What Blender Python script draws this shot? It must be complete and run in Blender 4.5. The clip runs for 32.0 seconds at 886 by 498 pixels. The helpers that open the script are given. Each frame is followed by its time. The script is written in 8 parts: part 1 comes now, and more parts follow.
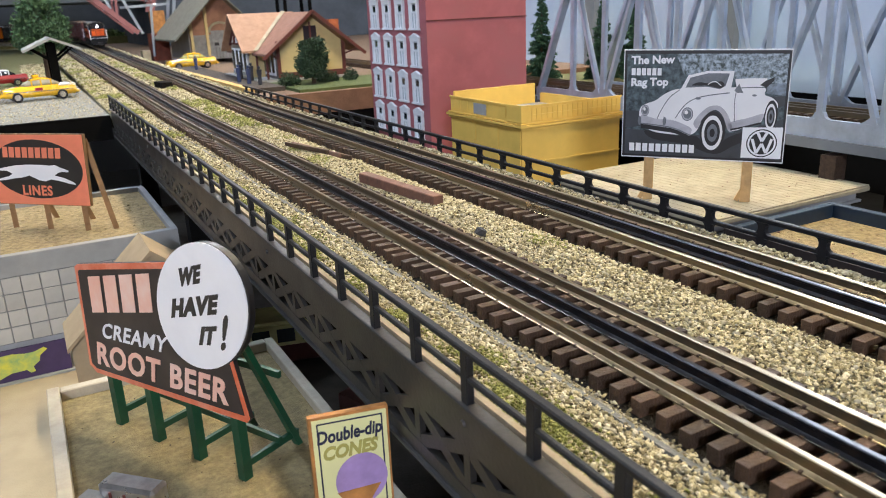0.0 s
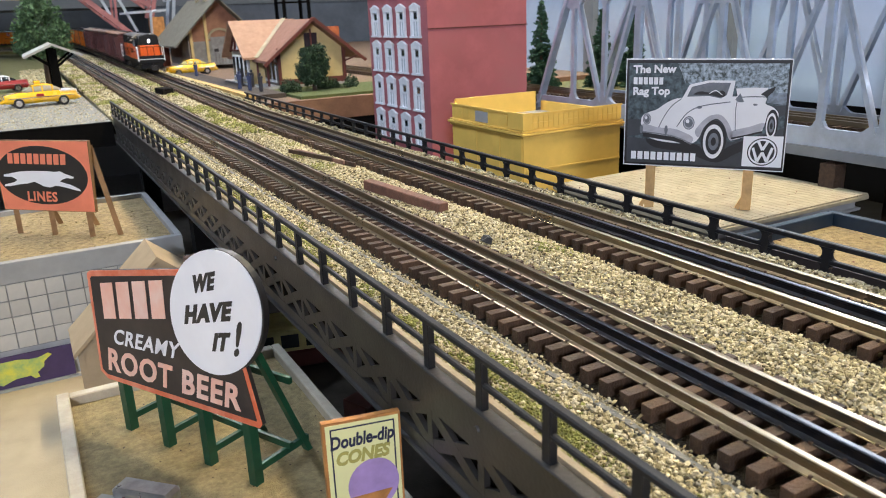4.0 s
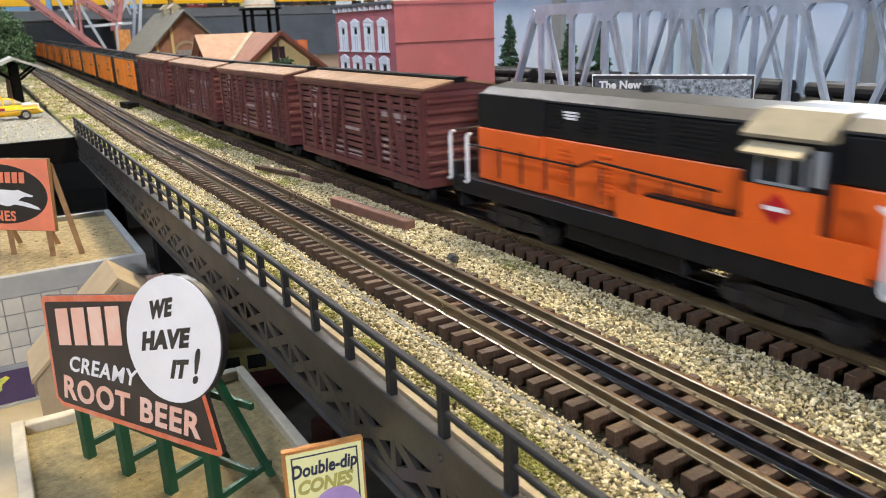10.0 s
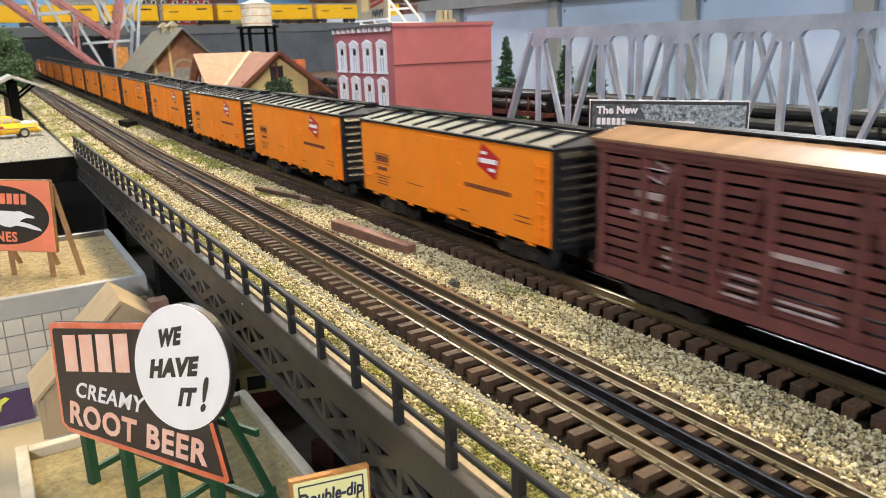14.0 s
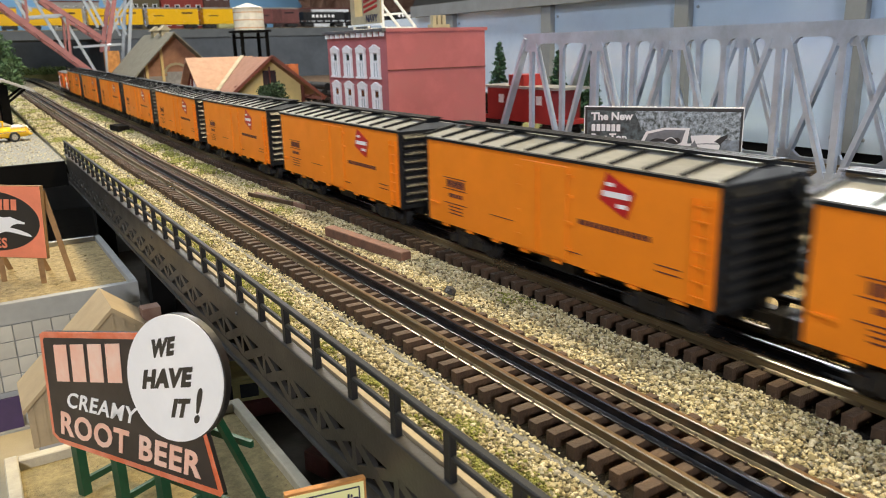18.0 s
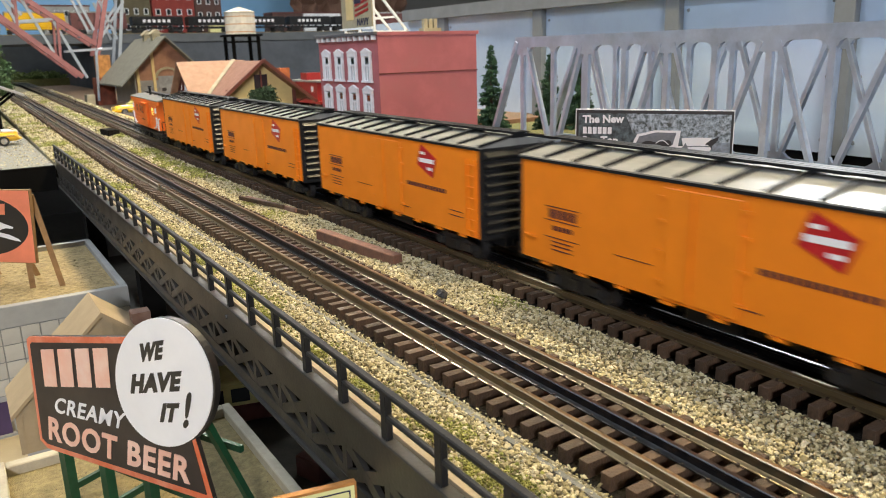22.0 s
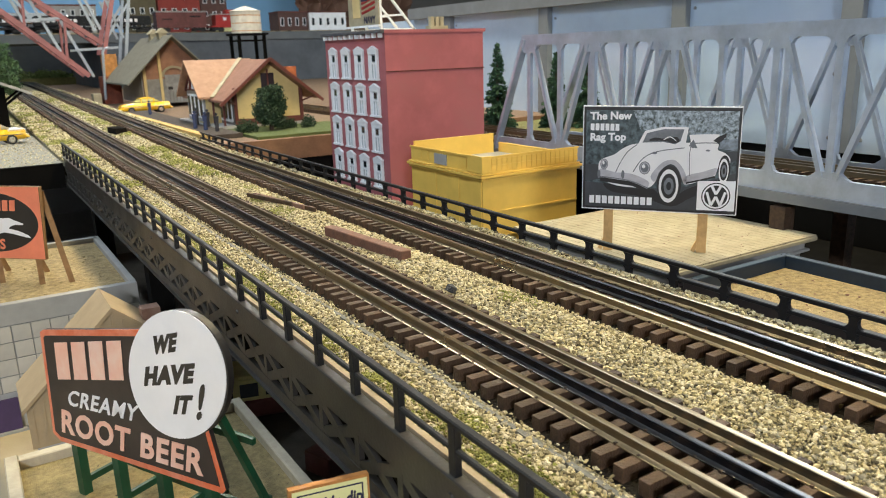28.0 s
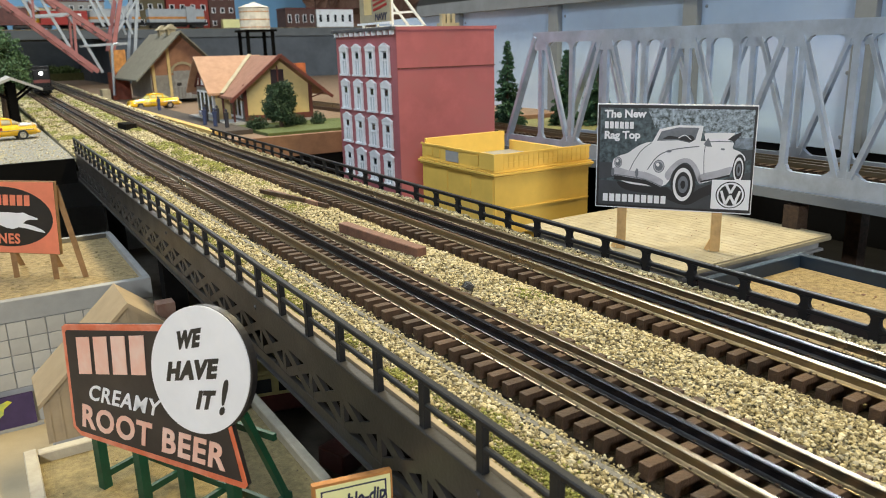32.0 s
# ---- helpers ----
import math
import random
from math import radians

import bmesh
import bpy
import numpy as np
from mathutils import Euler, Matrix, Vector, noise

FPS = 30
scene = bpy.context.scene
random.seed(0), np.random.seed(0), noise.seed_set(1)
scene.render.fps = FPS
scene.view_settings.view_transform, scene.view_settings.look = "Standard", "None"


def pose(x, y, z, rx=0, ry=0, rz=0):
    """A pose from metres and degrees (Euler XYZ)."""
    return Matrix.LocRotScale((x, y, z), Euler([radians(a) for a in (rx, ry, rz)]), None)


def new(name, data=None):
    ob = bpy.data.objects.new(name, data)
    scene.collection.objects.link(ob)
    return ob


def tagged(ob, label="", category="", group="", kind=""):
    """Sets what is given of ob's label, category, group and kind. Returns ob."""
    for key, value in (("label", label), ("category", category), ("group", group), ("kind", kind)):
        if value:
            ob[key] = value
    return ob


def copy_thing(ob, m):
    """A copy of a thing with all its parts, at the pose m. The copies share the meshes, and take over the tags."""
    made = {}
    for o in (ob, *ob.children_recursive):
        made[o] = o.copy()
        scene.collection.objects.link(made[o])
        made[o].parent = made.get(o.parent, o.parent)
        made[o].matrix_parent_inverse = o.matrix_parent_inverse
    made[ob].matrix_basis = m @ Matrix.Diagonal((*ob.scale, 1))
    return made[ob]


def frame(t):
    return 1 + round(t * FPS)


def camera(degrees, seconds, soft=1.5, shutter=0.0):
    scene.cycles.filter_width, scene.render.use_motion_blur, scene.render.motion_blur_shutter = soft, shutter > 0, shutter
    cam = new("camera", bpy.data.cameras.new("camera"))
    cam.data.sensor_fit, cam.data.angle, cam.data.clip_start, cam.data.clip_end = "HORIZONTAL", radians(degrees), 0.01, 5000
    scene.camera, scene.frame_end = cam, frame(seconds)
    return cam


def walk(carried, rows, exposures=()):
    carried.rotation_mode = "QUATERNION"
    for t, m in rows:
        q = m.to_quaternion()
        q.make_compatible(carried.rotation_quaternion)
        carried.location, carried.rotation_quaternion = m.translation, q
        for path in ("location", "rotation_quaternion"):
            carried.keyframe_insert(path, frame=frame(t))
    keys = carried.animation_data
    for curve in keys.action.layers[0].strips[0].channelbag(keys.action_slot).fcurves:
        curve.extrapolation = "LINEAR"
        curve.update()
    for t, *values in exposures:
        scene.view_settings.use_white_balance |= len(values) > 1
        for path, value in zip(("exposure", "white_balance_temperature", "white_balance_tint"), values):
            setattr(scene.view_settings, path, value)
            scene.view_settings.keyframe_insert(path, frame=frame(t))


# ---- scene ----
# A model railway at true size: O gauge track, 31.8 mm between the rails.
# x runs across the tracks, y along them away from the viewer, z up; z = 0 is the top of the rails.
cam = camera(60.93, 32.0, soft=0.45, shutter=0.5)
cam.data.dof.use_dof, cam.data.dof.focus_distance, cam.data.dof.aperture_fstop = True, 0.48, 27.0
PATH = [
    (0.0, pose(-0.2053, 0.0000, 0.1338, 72.176, 2.326, -28.908)),
    (0.5, pose(-0.2071, 0.0001, 0.1361, 72.339, 2.279, -28.946)),
    (1.0, pose(-0.2072, 0.0001, 0.1353, 72.484, 2.251, -28.972)),
    (1.5, pose(-0.2060, -0.0001, 0.1344, 72.552, 2.254, -29.039)),
    (2.0, pose(-0.2067, 0.0001, 0.1349, 72.552, 2.277, -29.075)),
    (2.5, pose(-0.2093, 0.0001, 0.1353, 72.544, 2.199, -29.068)),
    (3.0, pose(-0.2118, 0.0002, 0.1366, 72.583, 2.172, -29.060)),
    (3.5, pose(-0.2120, -0.0001, 0.1361, 72.624, 2.149, -29.070)),
    (5.5, pose(-0.2161, -0.0010, 0.1372, 72.688, 1.977, -29.551)),
    (6.0, pose(-0.2140, -0.0001, 0.1379, 72.760, 1.972, -29.800)),
    (6.5, pose(-0.2132, -0.0003, 0.1372, 72.859, 2.010, -29.975)),
    (7.0, pose(-0.2124, 0.0002, 0.1367, 72.884, 2.007, -30.137)),
    (7.5, pose(-0.2116, 0.0003, 0.1371, 72.913, 2.032, -30.249)),
    (8.0, pose(-0.2109, 0.0001, 0.1379, 72.914, 2.062, -30.345)),
    (8.5, pose(-0.2088, 0.0004, 0.1361, 72.979, 2.078, -30.531)),
    (9.0, pose(-0.2070, 0.0001, 0.1363, 73.105, 2.079, -30.740)),
    (9.5, pose(-0.2070, 0.0008, 0.1393, 73.252, 2.049, -31.014)),
    (10.0, pose(-0.2066, 0.0013, 0.1397, 73.398, 2.036, -31.253)),
    (10.5, pose(-0.2050, 0.0018, 0.1404, 73.517, 2.020, -31.435)),
    (11.0, pose(-0.2034, 0.0019, 0.1389, 73.638, 1.980, -31.574)),
    (11.5, pose(-0.2045, 0.0018, 0.1406, 73.763, 1.952, -31.651)),
    (12.0, pose(-0.2068, 0.0020, 0.1421, 73.907, 1.922, -31.651)),
    (12.5, pose(-0.2091, 0.0013, 0.1444, 74.086, 1.850, -31.592)),
    (13.0, pose(-0.2113, 0.0018, 0.1468, 74.272, 1.858, -31.566)),
    (13.5, pose(-0.2119, 0.0015, 0.1469, 74.454, 1.809, -31.569)),
    (14.0, pose(-0.2126, 0.0001, 0.1478, 74.567, 1.741, -31.624)),
    (14.5, pose(-0.2145, 0.0004, 0.1487, 74.632, 1.676, -31.693)),
    (16.5, pose(-0.2120, 0.0028, 0.1486, 74.730, 1.563, -32.098)),
    (17.0, pose(-0.2160, 0.0038, 0.1494, 74.794, 1.574, -32.126)),
    (17.5, pose(-0.2167, 0.0037, 0.1510, 74.807, 1.529, -32.122)),
    (18.0, pose(-0.2126, 0.0046, 0.1490, 74.874, 1.543, -32.201)),
    (18.5, pose(-0.2099, 0.0052, 0.1475, 74.947, 1.519, -32.286)),
    (19.0, pose(-0.2118, 0.0063, 0.1471, 74.997, 1.518, -32.337)),
    (19.5, pose(-0.2132, 0.0058, 0.1481, 75.097, 1.495, -32.389)),
    (20.0, pose(-0.2116, 0.0062, 0.1497, 75.116, 1.482, -32.431)),
    (20.5, pose(-0.2098, 0.0061, 0.1475, 75.153, 1.492, -32.549)),
    (21.0, pose(-0.2091, 0.0050, 0.1464, 75.164, 1.534, -32.639)),
    (21.5, pose(-0.2091, 0.0057, 0.1471, 75.162, 1.544, -32.725)),
    (22.0, pose(-0.2112, 0.0053, 0.1478, 75.163, 1.585, -32.788)),
    (22.5, pose(-0.2089, 0.0052, 0.1482, 75.184, 1.620, -32.773)),
    (23.0, pose(-0.2080, 0.0053, 0.1456, 75.198, 1.667, -32.770)),
    (23.5, pose(-0.2093, 0.0053, 0.1470, 75.233, 1.643, -32.732)),
    (24.0, pose(-0.2133, 0.0045, 0.1483, 75.364, 1.587, -32.665)),
    (24.5, pose(-0.2182, 0.0045, 0.1505, 75.473, 1.548, -32.544)),
    (25.0, pose(-0.2207, 0.0045, 0.1526, 75.544, 1.576, -32.512)),
    (25.5, pose(-0.2159, 0.0047, 0.1498, 75.514, 1.543, -32.516)),
    (27.5, pose(-0.2130, 0.0055, 0.1453, 75.143, 1.723, -32.542)),
    (28.0, pose(-0.2149, 0.0055, 0.1456, 75.124, 1.649, -32.449)),
    (28.5, pose(-0.2172, 0.0059, 0.1464, 75.103, 1.579, -32.351)),
    (29.0, pose(-0.2189, 0.0066, 0.1454, 75.076, 1.529, -32.245)),
    (29.5, pose(-0.2179, 0.0077, 0.1457, 75.054, 1.526, -32.172)),
    (30.0, pose(-0.2167, 0.0074, 0.1437, 75.002, 1.479, -32.108)),
    (30.5, pose(-0.2182, 0.0073, 0.1433, 74.958, 1.479, -32.069)),
    (31.0, pose(-0.2207, 0.0070, 0.1450, 74.965, 1.465, -32.020)),
    (31.5, pose(-0.2226, 0.0079, 0.1459, 74.989, 1.434, -31.976)),
    (32.0, pose(-0.2216, 0.0100, 0.1455, 74.949, 1.411, -32.006)),
]
walk(cam, PATH, exposures=[(0.0, -0.36, 5850, 13), (8.5, -0.32, 5900, 13), (11.0, -0.01, 6250, 12), (14.0, -0.01, 6500, 11), (17.0, -0.22, 6550, 9), (19.0, -0.24, 6550, 9), (25.0, -0.27, 6500, 9), (27.5, -0.37, 6400, 7), (32.0, -0.37, 6350, 6)])

# ---------------------------------------------------------------- light
world = bpy.data.worlds.new("hall")
scene.world = world
world.use_nodes = True
world.node_tree.nodes["Background"].inputs[0].default_value = (0.85, 0.9, 1.0, 1)
world.node_tree.nodes["Background"].inputs[1].default_value = 0.06


def ceiling_lamp(name, at, size_x, size_y, watts, colour):
    data = bpy.data.lights.new(name, "AREA")
    data.shape, data.size, data.size_y, data.energy, data.color = "RECTANGLE", size_x, size_y, watts, colour
    ob = new(name, data)
    ob.matrix_basis = Matrix.Translation(at)
    return ob


# unseen fluorescent tubes under the ceiling of the hall; three are only added fill
ceiling_lamp("unseen_light", (0.60, 0.45, 1.72), 0.12, 1.2, 74, (1.0, 0.82, 0.50))
ceiling_lamp("unseen_light", (-2.0, -4.2, 1.72), 0.3, 2.0, 600, (0.95, 0.96, 1.0))
# cool fill added to brighten the back panel and the truss
ceiling_lamp("unseen_light", (-0.75, 1.5, 1.72), 0.12, 1.2, 44, (0.78, 0.88, 1.0))
# fill added over the station
ceiling_lamp("unseen_light", (0.45, 2.5, 1.72), 0.2, 1.2, 50, (1.0, 0.95, 0.87))
ceiling_lamp("unseen_light", (3.1, 1.9, 1.72), 0.8, 0.5, 85, (0.90, 0.95, 1.0))
ceiling_lamp("unseen_light", (4.1, 2.4, 1.72), 0.8, 0.5, 70, (0.90, 0.95, 1.0))
# fill added over the back shelf
ceiling_lamp("unseen_light", (0.4, 6.1, 1.72), 2.4, 0.2, 30, (1.0, 0.97, 0.92))

# ---------------------------------------------------------------- materials


def mat(name, colour, rough=0.6, metal=0.0, vary=0.15, scale=60.0, bump=0.0, bump_scale=400.0, second=None, spread=0.5,
        island=0.0, objects=0.0, emit=0.0, spec=0.5, coat=0.0, stain=0.0, stain_scale=14.0, stain_colour=(0.08, 0.06, 0.045)):
    """A worn surface: base colour broken up by two noises, a fine bump, and where asked a difference from piece to piece."""
    m = bpy.data.materials.new(name)
    m.use_nodes = True
    nt = m.node_tree
    n, l = nt.nodes, nt.links
    b = n["Principled BSDF"]
    b.inputs["Roughness"].default_value = rough
    b.inputs["Metallic"].default_value = metal
    b.inputs["Specular IOR Level"].default_value = spec
    b.inputs["Coat Weight"].default_value = coat
    tc = n.new("ShaderNodeTexCoord")
    no = n.new("ShaderNodeTexNoise")
    no.inputs["Scale"].default_value = scale
    no.inputs["Detail"].default_value = 6.0
    no.inputs["Roughness"].default_value = 0.65
    l.new(tc.outputs["Object"], no.inputs["Vector"])
    ramp = n.new("ShaderNodeMapRange")
    ramp.inputs[1].default_value, ramp.inputs[2].default_value = 0.5 - spread / 2, 0.5 + spread / 2
    l.new(no.outputs["Fac"], ramp.inputs[0])
    mix = n.new("ShaderNodeMix")
    mix.data_type = "RGBA"
    c2 = second or tuple(c * (1 - 2 * vary) for c in colour)
    c1 = colour if second else tuple(min(1, c * (1 + vary)) for c in colour)
    mix.inputs["A"].default_value = (*c1, 1)
    mix.inputs["B"].default_value = (*c2, 1)
    l.new(ramp.outputs[0], mix.inputs["Factor"])
    out = mix.outputs["Result"]
    if stain:
        sn = n.new("ShaderNodeTexNoise")
        sn.inputs["Scale"].default_value = stain_scale
        sn.inputs["Detail"].default_value = 8.0
        sn.inputs["Roughness"].default_value = 0.7
        l.new(tc.outputs["Object"], sn.inputs["Vector"])
        sr = n.new("ShaderNodeMapRange")
        sr.inputs[1].default_value, sr.inputs[2].default_value = 0.52, 0.75
        sr.inputs[4].default_value = stain
        l.new(sn.outputs["Fac"], sr.inputs[0])
        sm = n.new("ShaderNodeMix")
        sm.data_type = "RGBA"
        l.new(sr.outputs[0], sm.inputs["Factor"])
        l.new(out, sm.inputs["A"])
        sm.inputs["B"].default_value = (*stain_colour, 1)
        out = sm.outputs["Result"]
    if island or objects:
        src = n.new("ShaderNodeNewGeometry").outputs["Random Per Island"] if island else n.new("ShaderNodeObjectInfo").outputs["Random"]
        amount = island or objects
        hr = n.new("ShaderNodeMapRange")
        hr.inputs[3].default_value, hr.inputs[4].default_value = 1 - amount, 1 + amount
        l.new(src, hr.inputs[0])
        hs = n.new("ShaderNodeHueSaturation")
        l.new(hr.outputs[0], hs.inputs["Value"])
        l.new(out, hs.inputs["Color"])
        out = hs.outputs["Color"]
    l.new(out, b.inputs["Base Color"])
    if emit:
        l.new(out, b.inputs["Emission Color"])
        b.inputs["Emission Strength"].default_value = emit
    rr = n.new("ShaderNodeMapRange")
    rr.inputs[3].default_value, rr.inputs[4].default_value = max(0.03, rough - 0.1), min(1, rough + 0.12)
    l.new(no.outputs["Fac"], rr.inputs[0])
    l.new(rr.outputs[0], b.inputs["Roughness"])
    if bump:
        bn = n.new("ShaderNodeTexNoise")
        bn.inputs["Scale"].default_value = bump_scale
        bn.inputs["Detail"].default_value = 4.0
        l.new(tc.outputs["Object"], bn.inputs["Vector"])
        bu = n.new("ShaderNodeBump")
        bu.inputs["Strength"].default_value = bump
        bu.inputs["Distance"].default_value = 0.002
        l.new(bn.outputs["Fac"], bu.inputs["Height"])
        l.new(bu.outputs["Normal"], b.inputs["Normal"])
    return m


M_RAIL = mat("rail_steel", (0.33, 0.265, 0.165), 0.29, 0.88, 0.2, 9)
M_RAIL_BLACK = mat("blackened_rail", (0.012, 0.012, 0.014), 0.30, 0.3, 0.3, 90, spec=0.6)
M_BAULK = mat("reddish_timber", (0.21, 0.095, 0.060), 0.7, 0, 0.25, 120, 0.3, 700, second=(0.10, 0.055, 0.038))
M_CAREND = mat("car_end_black", (0.018, 0.018, 0.019), 0.36, 0, 0.2, 60, 0.05, spec=0.45)
M_TIE = mat("tie_brown", (0.066, 0.036, 0.019), 0.65, 0, 0.3, 200, 0.35, 900, objects=0.35)
M_BALLAST = mat("ballast_stone", (1.0, 0.97, 0.88), 0.85, 0, 0.3, 700, second=(0.72, 0.68, 0.58))


def stone_colours(m):
    """Crushed stone from cream to grey and brown, one shade for each stone."""
    n, l = m.node_tree.nodes, m.node_tree.links
    b = n["Principled BSDF"]
    grain = b.inputs["Base Color"].links[0].from_socket
    ramp = n.new("ShaderNodeValToRGB")
    ramp.color_ramp.elements[0].color = (0.075, 0.06, 0.035, 1)
    ramp.color_ramp.elements[1].color = (0.30, 0.29, 0.25, 1)
    for at, c in ((0.15, (0.22, 0.185, 0.10, 1)), (0.38, (0.42, 0.365, 0.21, 1)), (0.62, (0.57, 0.51, 0.33, 1)), (0.82, (0.66, 0.615, 0.47, 1)), (0.93, (0.56, 0.51, 0.37, 1))):
        ramp.color_ramp.elements.new(at).color = c
    l.new(n.new("ShaderNodeNewGeometry").outputs["Random Per Island"], ramp.inputs["Fac"])
    mul = n.new("ShaderNodeMix")
    mul.data_type, mul.blend_type = "RGBA", "MULTIPLY"
    mul.inputs["Factor"].default_value = 1.0
    l.new(ramp.outputs["Color"], mul.inputs["A"])
    l.new(grain, mul.inputs["B"])
    l.new(mul.outputs["Result"], b.inputs["Base Color"])


stone_colours(M_BALLAST)
M_BED = mat("ballast_bed", (0.34, 0.31, 0.22), 0.95, 0, 0.3, 300, 1.0, 700, second=(0.12, 0.105, 0.07), spread=0.3)
M_LOT = mat("pale_gravel", (0.27, 0.26, 0.225), 0.95, 0, 0.3, 250, 1.0, 500, second=(0.21, 0.20, 0.17), spread=0.5)
M_CORK = mat("cork_edge", (0.17, 0.165, 0.15), 0.9, 0, 0.2, 200, 0.4, 700)
# Near black: shade between the ties as colour; also used for other dark parts.
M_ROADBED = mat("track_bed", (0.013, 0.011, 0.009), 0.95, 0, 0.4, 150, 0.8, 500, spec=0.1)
M_MOSS = mat("moss", (0.27, 0.275, 0.060), 0.95, 0, 0.3, 300, 0.8, 900, second=(0.15, 0.15, 0.04), island=0.45)
# Floor tone with the viaduct's shade put into the colour.
M_UNDER = mat("shaded_floor", (0.085, 0.077, 0.063), 0.9, 0, 0.2, 40, 0.2, 500, stain=0.4)
M_GIRDER = mat("girder_grey", (0.028, 0.025, 0.022), 0.42, 0, 0.2, 40, 0.08, 500, stain=0.25, stain_scale=25, spec=0.6)
M_RAILING = mat("railing_black", (0.010, 0.0105, 0.0125), 0.5, 0, 0.14, 60, 0.05, spec=0.35)
M_STRIP = mat("raw_wood", (0.37, 0.30, 0.20), 0.75, 0, 0.15, 80, 0.2, 500)
M_WOOD = mat("oak_strip", (0.27, 0.15, 0.06), 0.6, 0, 0.2, 90, 0.15, 500)
M_PINE = mat("pine_post", (0.60, 0.38, 0.15), 0.6, 0, 0.15, 90, 0.1, 500)
# Flat black for dark parts; also painted deep shade behind and under the bridge.
M_BLACK = mat("flat_black_and_void", (0.004, 0.0038, 0.0035), 0.9, 0, 0.2, 20, spec=0.08)
M_WHITE = mat("white_paint", (0.78, 0.80, 0.83), 0.55, 0, 0.08, 40, 0.05, stain=0.3, stain_scale=40, stain_colour=(0.3, 0.22, 0.17))
M_SHINYWHITE = mat("printed_white", (0.84, 0.84, 0.86), 0.35, 0, 0.04, 30)
M_INK = mat("printed_black", (0.018, 0.016, 0.016), 0.42, 0, 0.15, 30)
M_SIGNBLACK = mat("sign_dark", (0.032, 0.024, 0.022), 0.5, 0, 0.2, 35, stain=0.12, stain_scale=60, stain_colour=(0.1, 0.07, 0.06))
M_SALMON = mat("salmon_print", (0.80, 0.38, 0.26), 0.5, 0, 0.1, 60, second=(0.83, 0.62, 0.52))
M_ORANGE_EDGE = mat("orange_border", (0.62, 0.13, 0.05), 0.5, 0, 0.2, 70, second=(0.72, 0.27, 0.17), spread=0.3)
M_GREEN = mat("green_paint", (0.008, 0.060, 0.028), 0.45, 0, 0.2, 60)
M_ROOFSAND = mat("roof_sand", (0.30, 0.235, 0.110), 0.92, 0, 0.25, 220, 0.7, 1600, stain=0.55, stain_scale=14, stain_colour=(0.18, 0.14, 0.08))
M_PARAPET = mat("parapet_board", (0.41, 0.365, 0.275), 0.6, 0, 0.12, 60, 0.15, 500, stain=0.4, stain_scale=45, stain_colour=(0.22, 0.16, 0.12))
M_SAND = mat("sandy_tabletop", (0.36, 0.27, 0.13), 0.92, 0, 0.3, 180, 0.8, 1300, stain=0.55, stain_scale=26, stain_colour=(0.20, 0.15, 0.09))
M_STREET = mat("tan_street", (0.37, 0.305, 0.20), 0.9, 0, 0.1, 20, 0.2, 900, stain=0.3, stain_scale=9, stain_colour=(0.3, 0.26, 0.2))
M_TILE = mat("grey_tile", (0.41, 0.395, 0.355), 0.45, 0, 0.08, 40, objects=0.1)
M_GROUT = mat("grey_grout", (0.24, 0.24, 0.23), 0.8)
M_CONCRETE = mat("grey_concrete", (0.36, 0.355, 0.34), 0.8, 0, 0.1, 30, 0.2, 500, stain=0.2)
M_SALMONSIGN = mat("salmon_sign", (0.84, 0.245, 0.135), 0.45, 0, 0.1, 25)
M_RED = mat("brick_red_paint", (0.37, 0.112, 0.125), 0.58, 0, 0.14, 18, 0.12, 700, stain=0.45, stain_scale=9, stain_colour=(0.46, 0.20, 0.20))
M_CURTAIN = mat("pale_window", (0.42, 0.46, 0.50), 0.3, 0, 0.1, 40)
M_REDDARK = mat("cornice_grey", (0.10, 0.10, 0.11), 0.6, 0, 0.2, 60)
M_YELLOW = mat("yellow_plastic", (0.80, 0.53, 0.11), 0.5, 0, 0.06, 30, 0.05, stain=0.2, stain_scale=20, stain_colour=(0.5, 0.34, 0.1))
M_CREAM = mat("cream_boards", (0.35, 0.305, 0.205), 0.7, 0, 0.14, 70, 0.2, stain=0.5, stain_scale=34, stain_colour=(0.32, 0.27, 0.17))
M_TANK = mat("tank_white", (0.62, 0.585, 0.50), 0.6, 0, 0.12, 50, 0.1, stain=0.4, stain_scale=30, stain_colour=(0.40, 0.30, 0.20))
M_BLUE = mat("blue_frame", (0.010, 0.024, 0.044), 0.5, 0, 0.15, 50)
M_TRUSS = mat("truss_silver", (0.49, 0.56, 0.67), 0.36, 0.45, 0.16, 25, 0.06, 300, stain=0.4, stain_scale=14, stain_colour=(0.20, 0.22, 0.26))
M_BACKWALL = mat("backwall_blue", (0.58, 0.73, 0.99), 0.16, 0.40, 0.08, 6, 0.03, 40, stain=0.25, stain_scale=7, stain_colour=(0.30, 0.36, 0.46))
M_FRAMEGREY = mat("frame_grey", (0.16, 0.175, 0.19), 0.6, 0, 0.1, 20)
# Paler copy of the station roof, with light on the cross gable painted in.
M_ROOF_LIT = mat("roof_lit_tan", (0.37, 0.215, 0.135), 0.75, 0, 0.12, 60, 0.3, 500)
M_ROOF_BROWN = mat("roof_brown", (0.25, 0.125, 0.085), 0.75, 0, 0.12, 60, 0.3, 500)
M_STATION = mat("station_yellow", (0.64, 0.50, 0.235), 0.65, 0, 0.08, 40)
M_SIDEPANEL = mat("side_panel_grey", (0.16, 0.15, 0.14), 0.8, 0, 0.15, 60)
M_TRIM = mat("trim_maroon", (0.12, 0.030, 0.022), 0.6)
M_SHED = mat("shed_brick", (0.30, 0.155, 0.10), 0.75, 0, 0.12, 60, 0.3, 500)
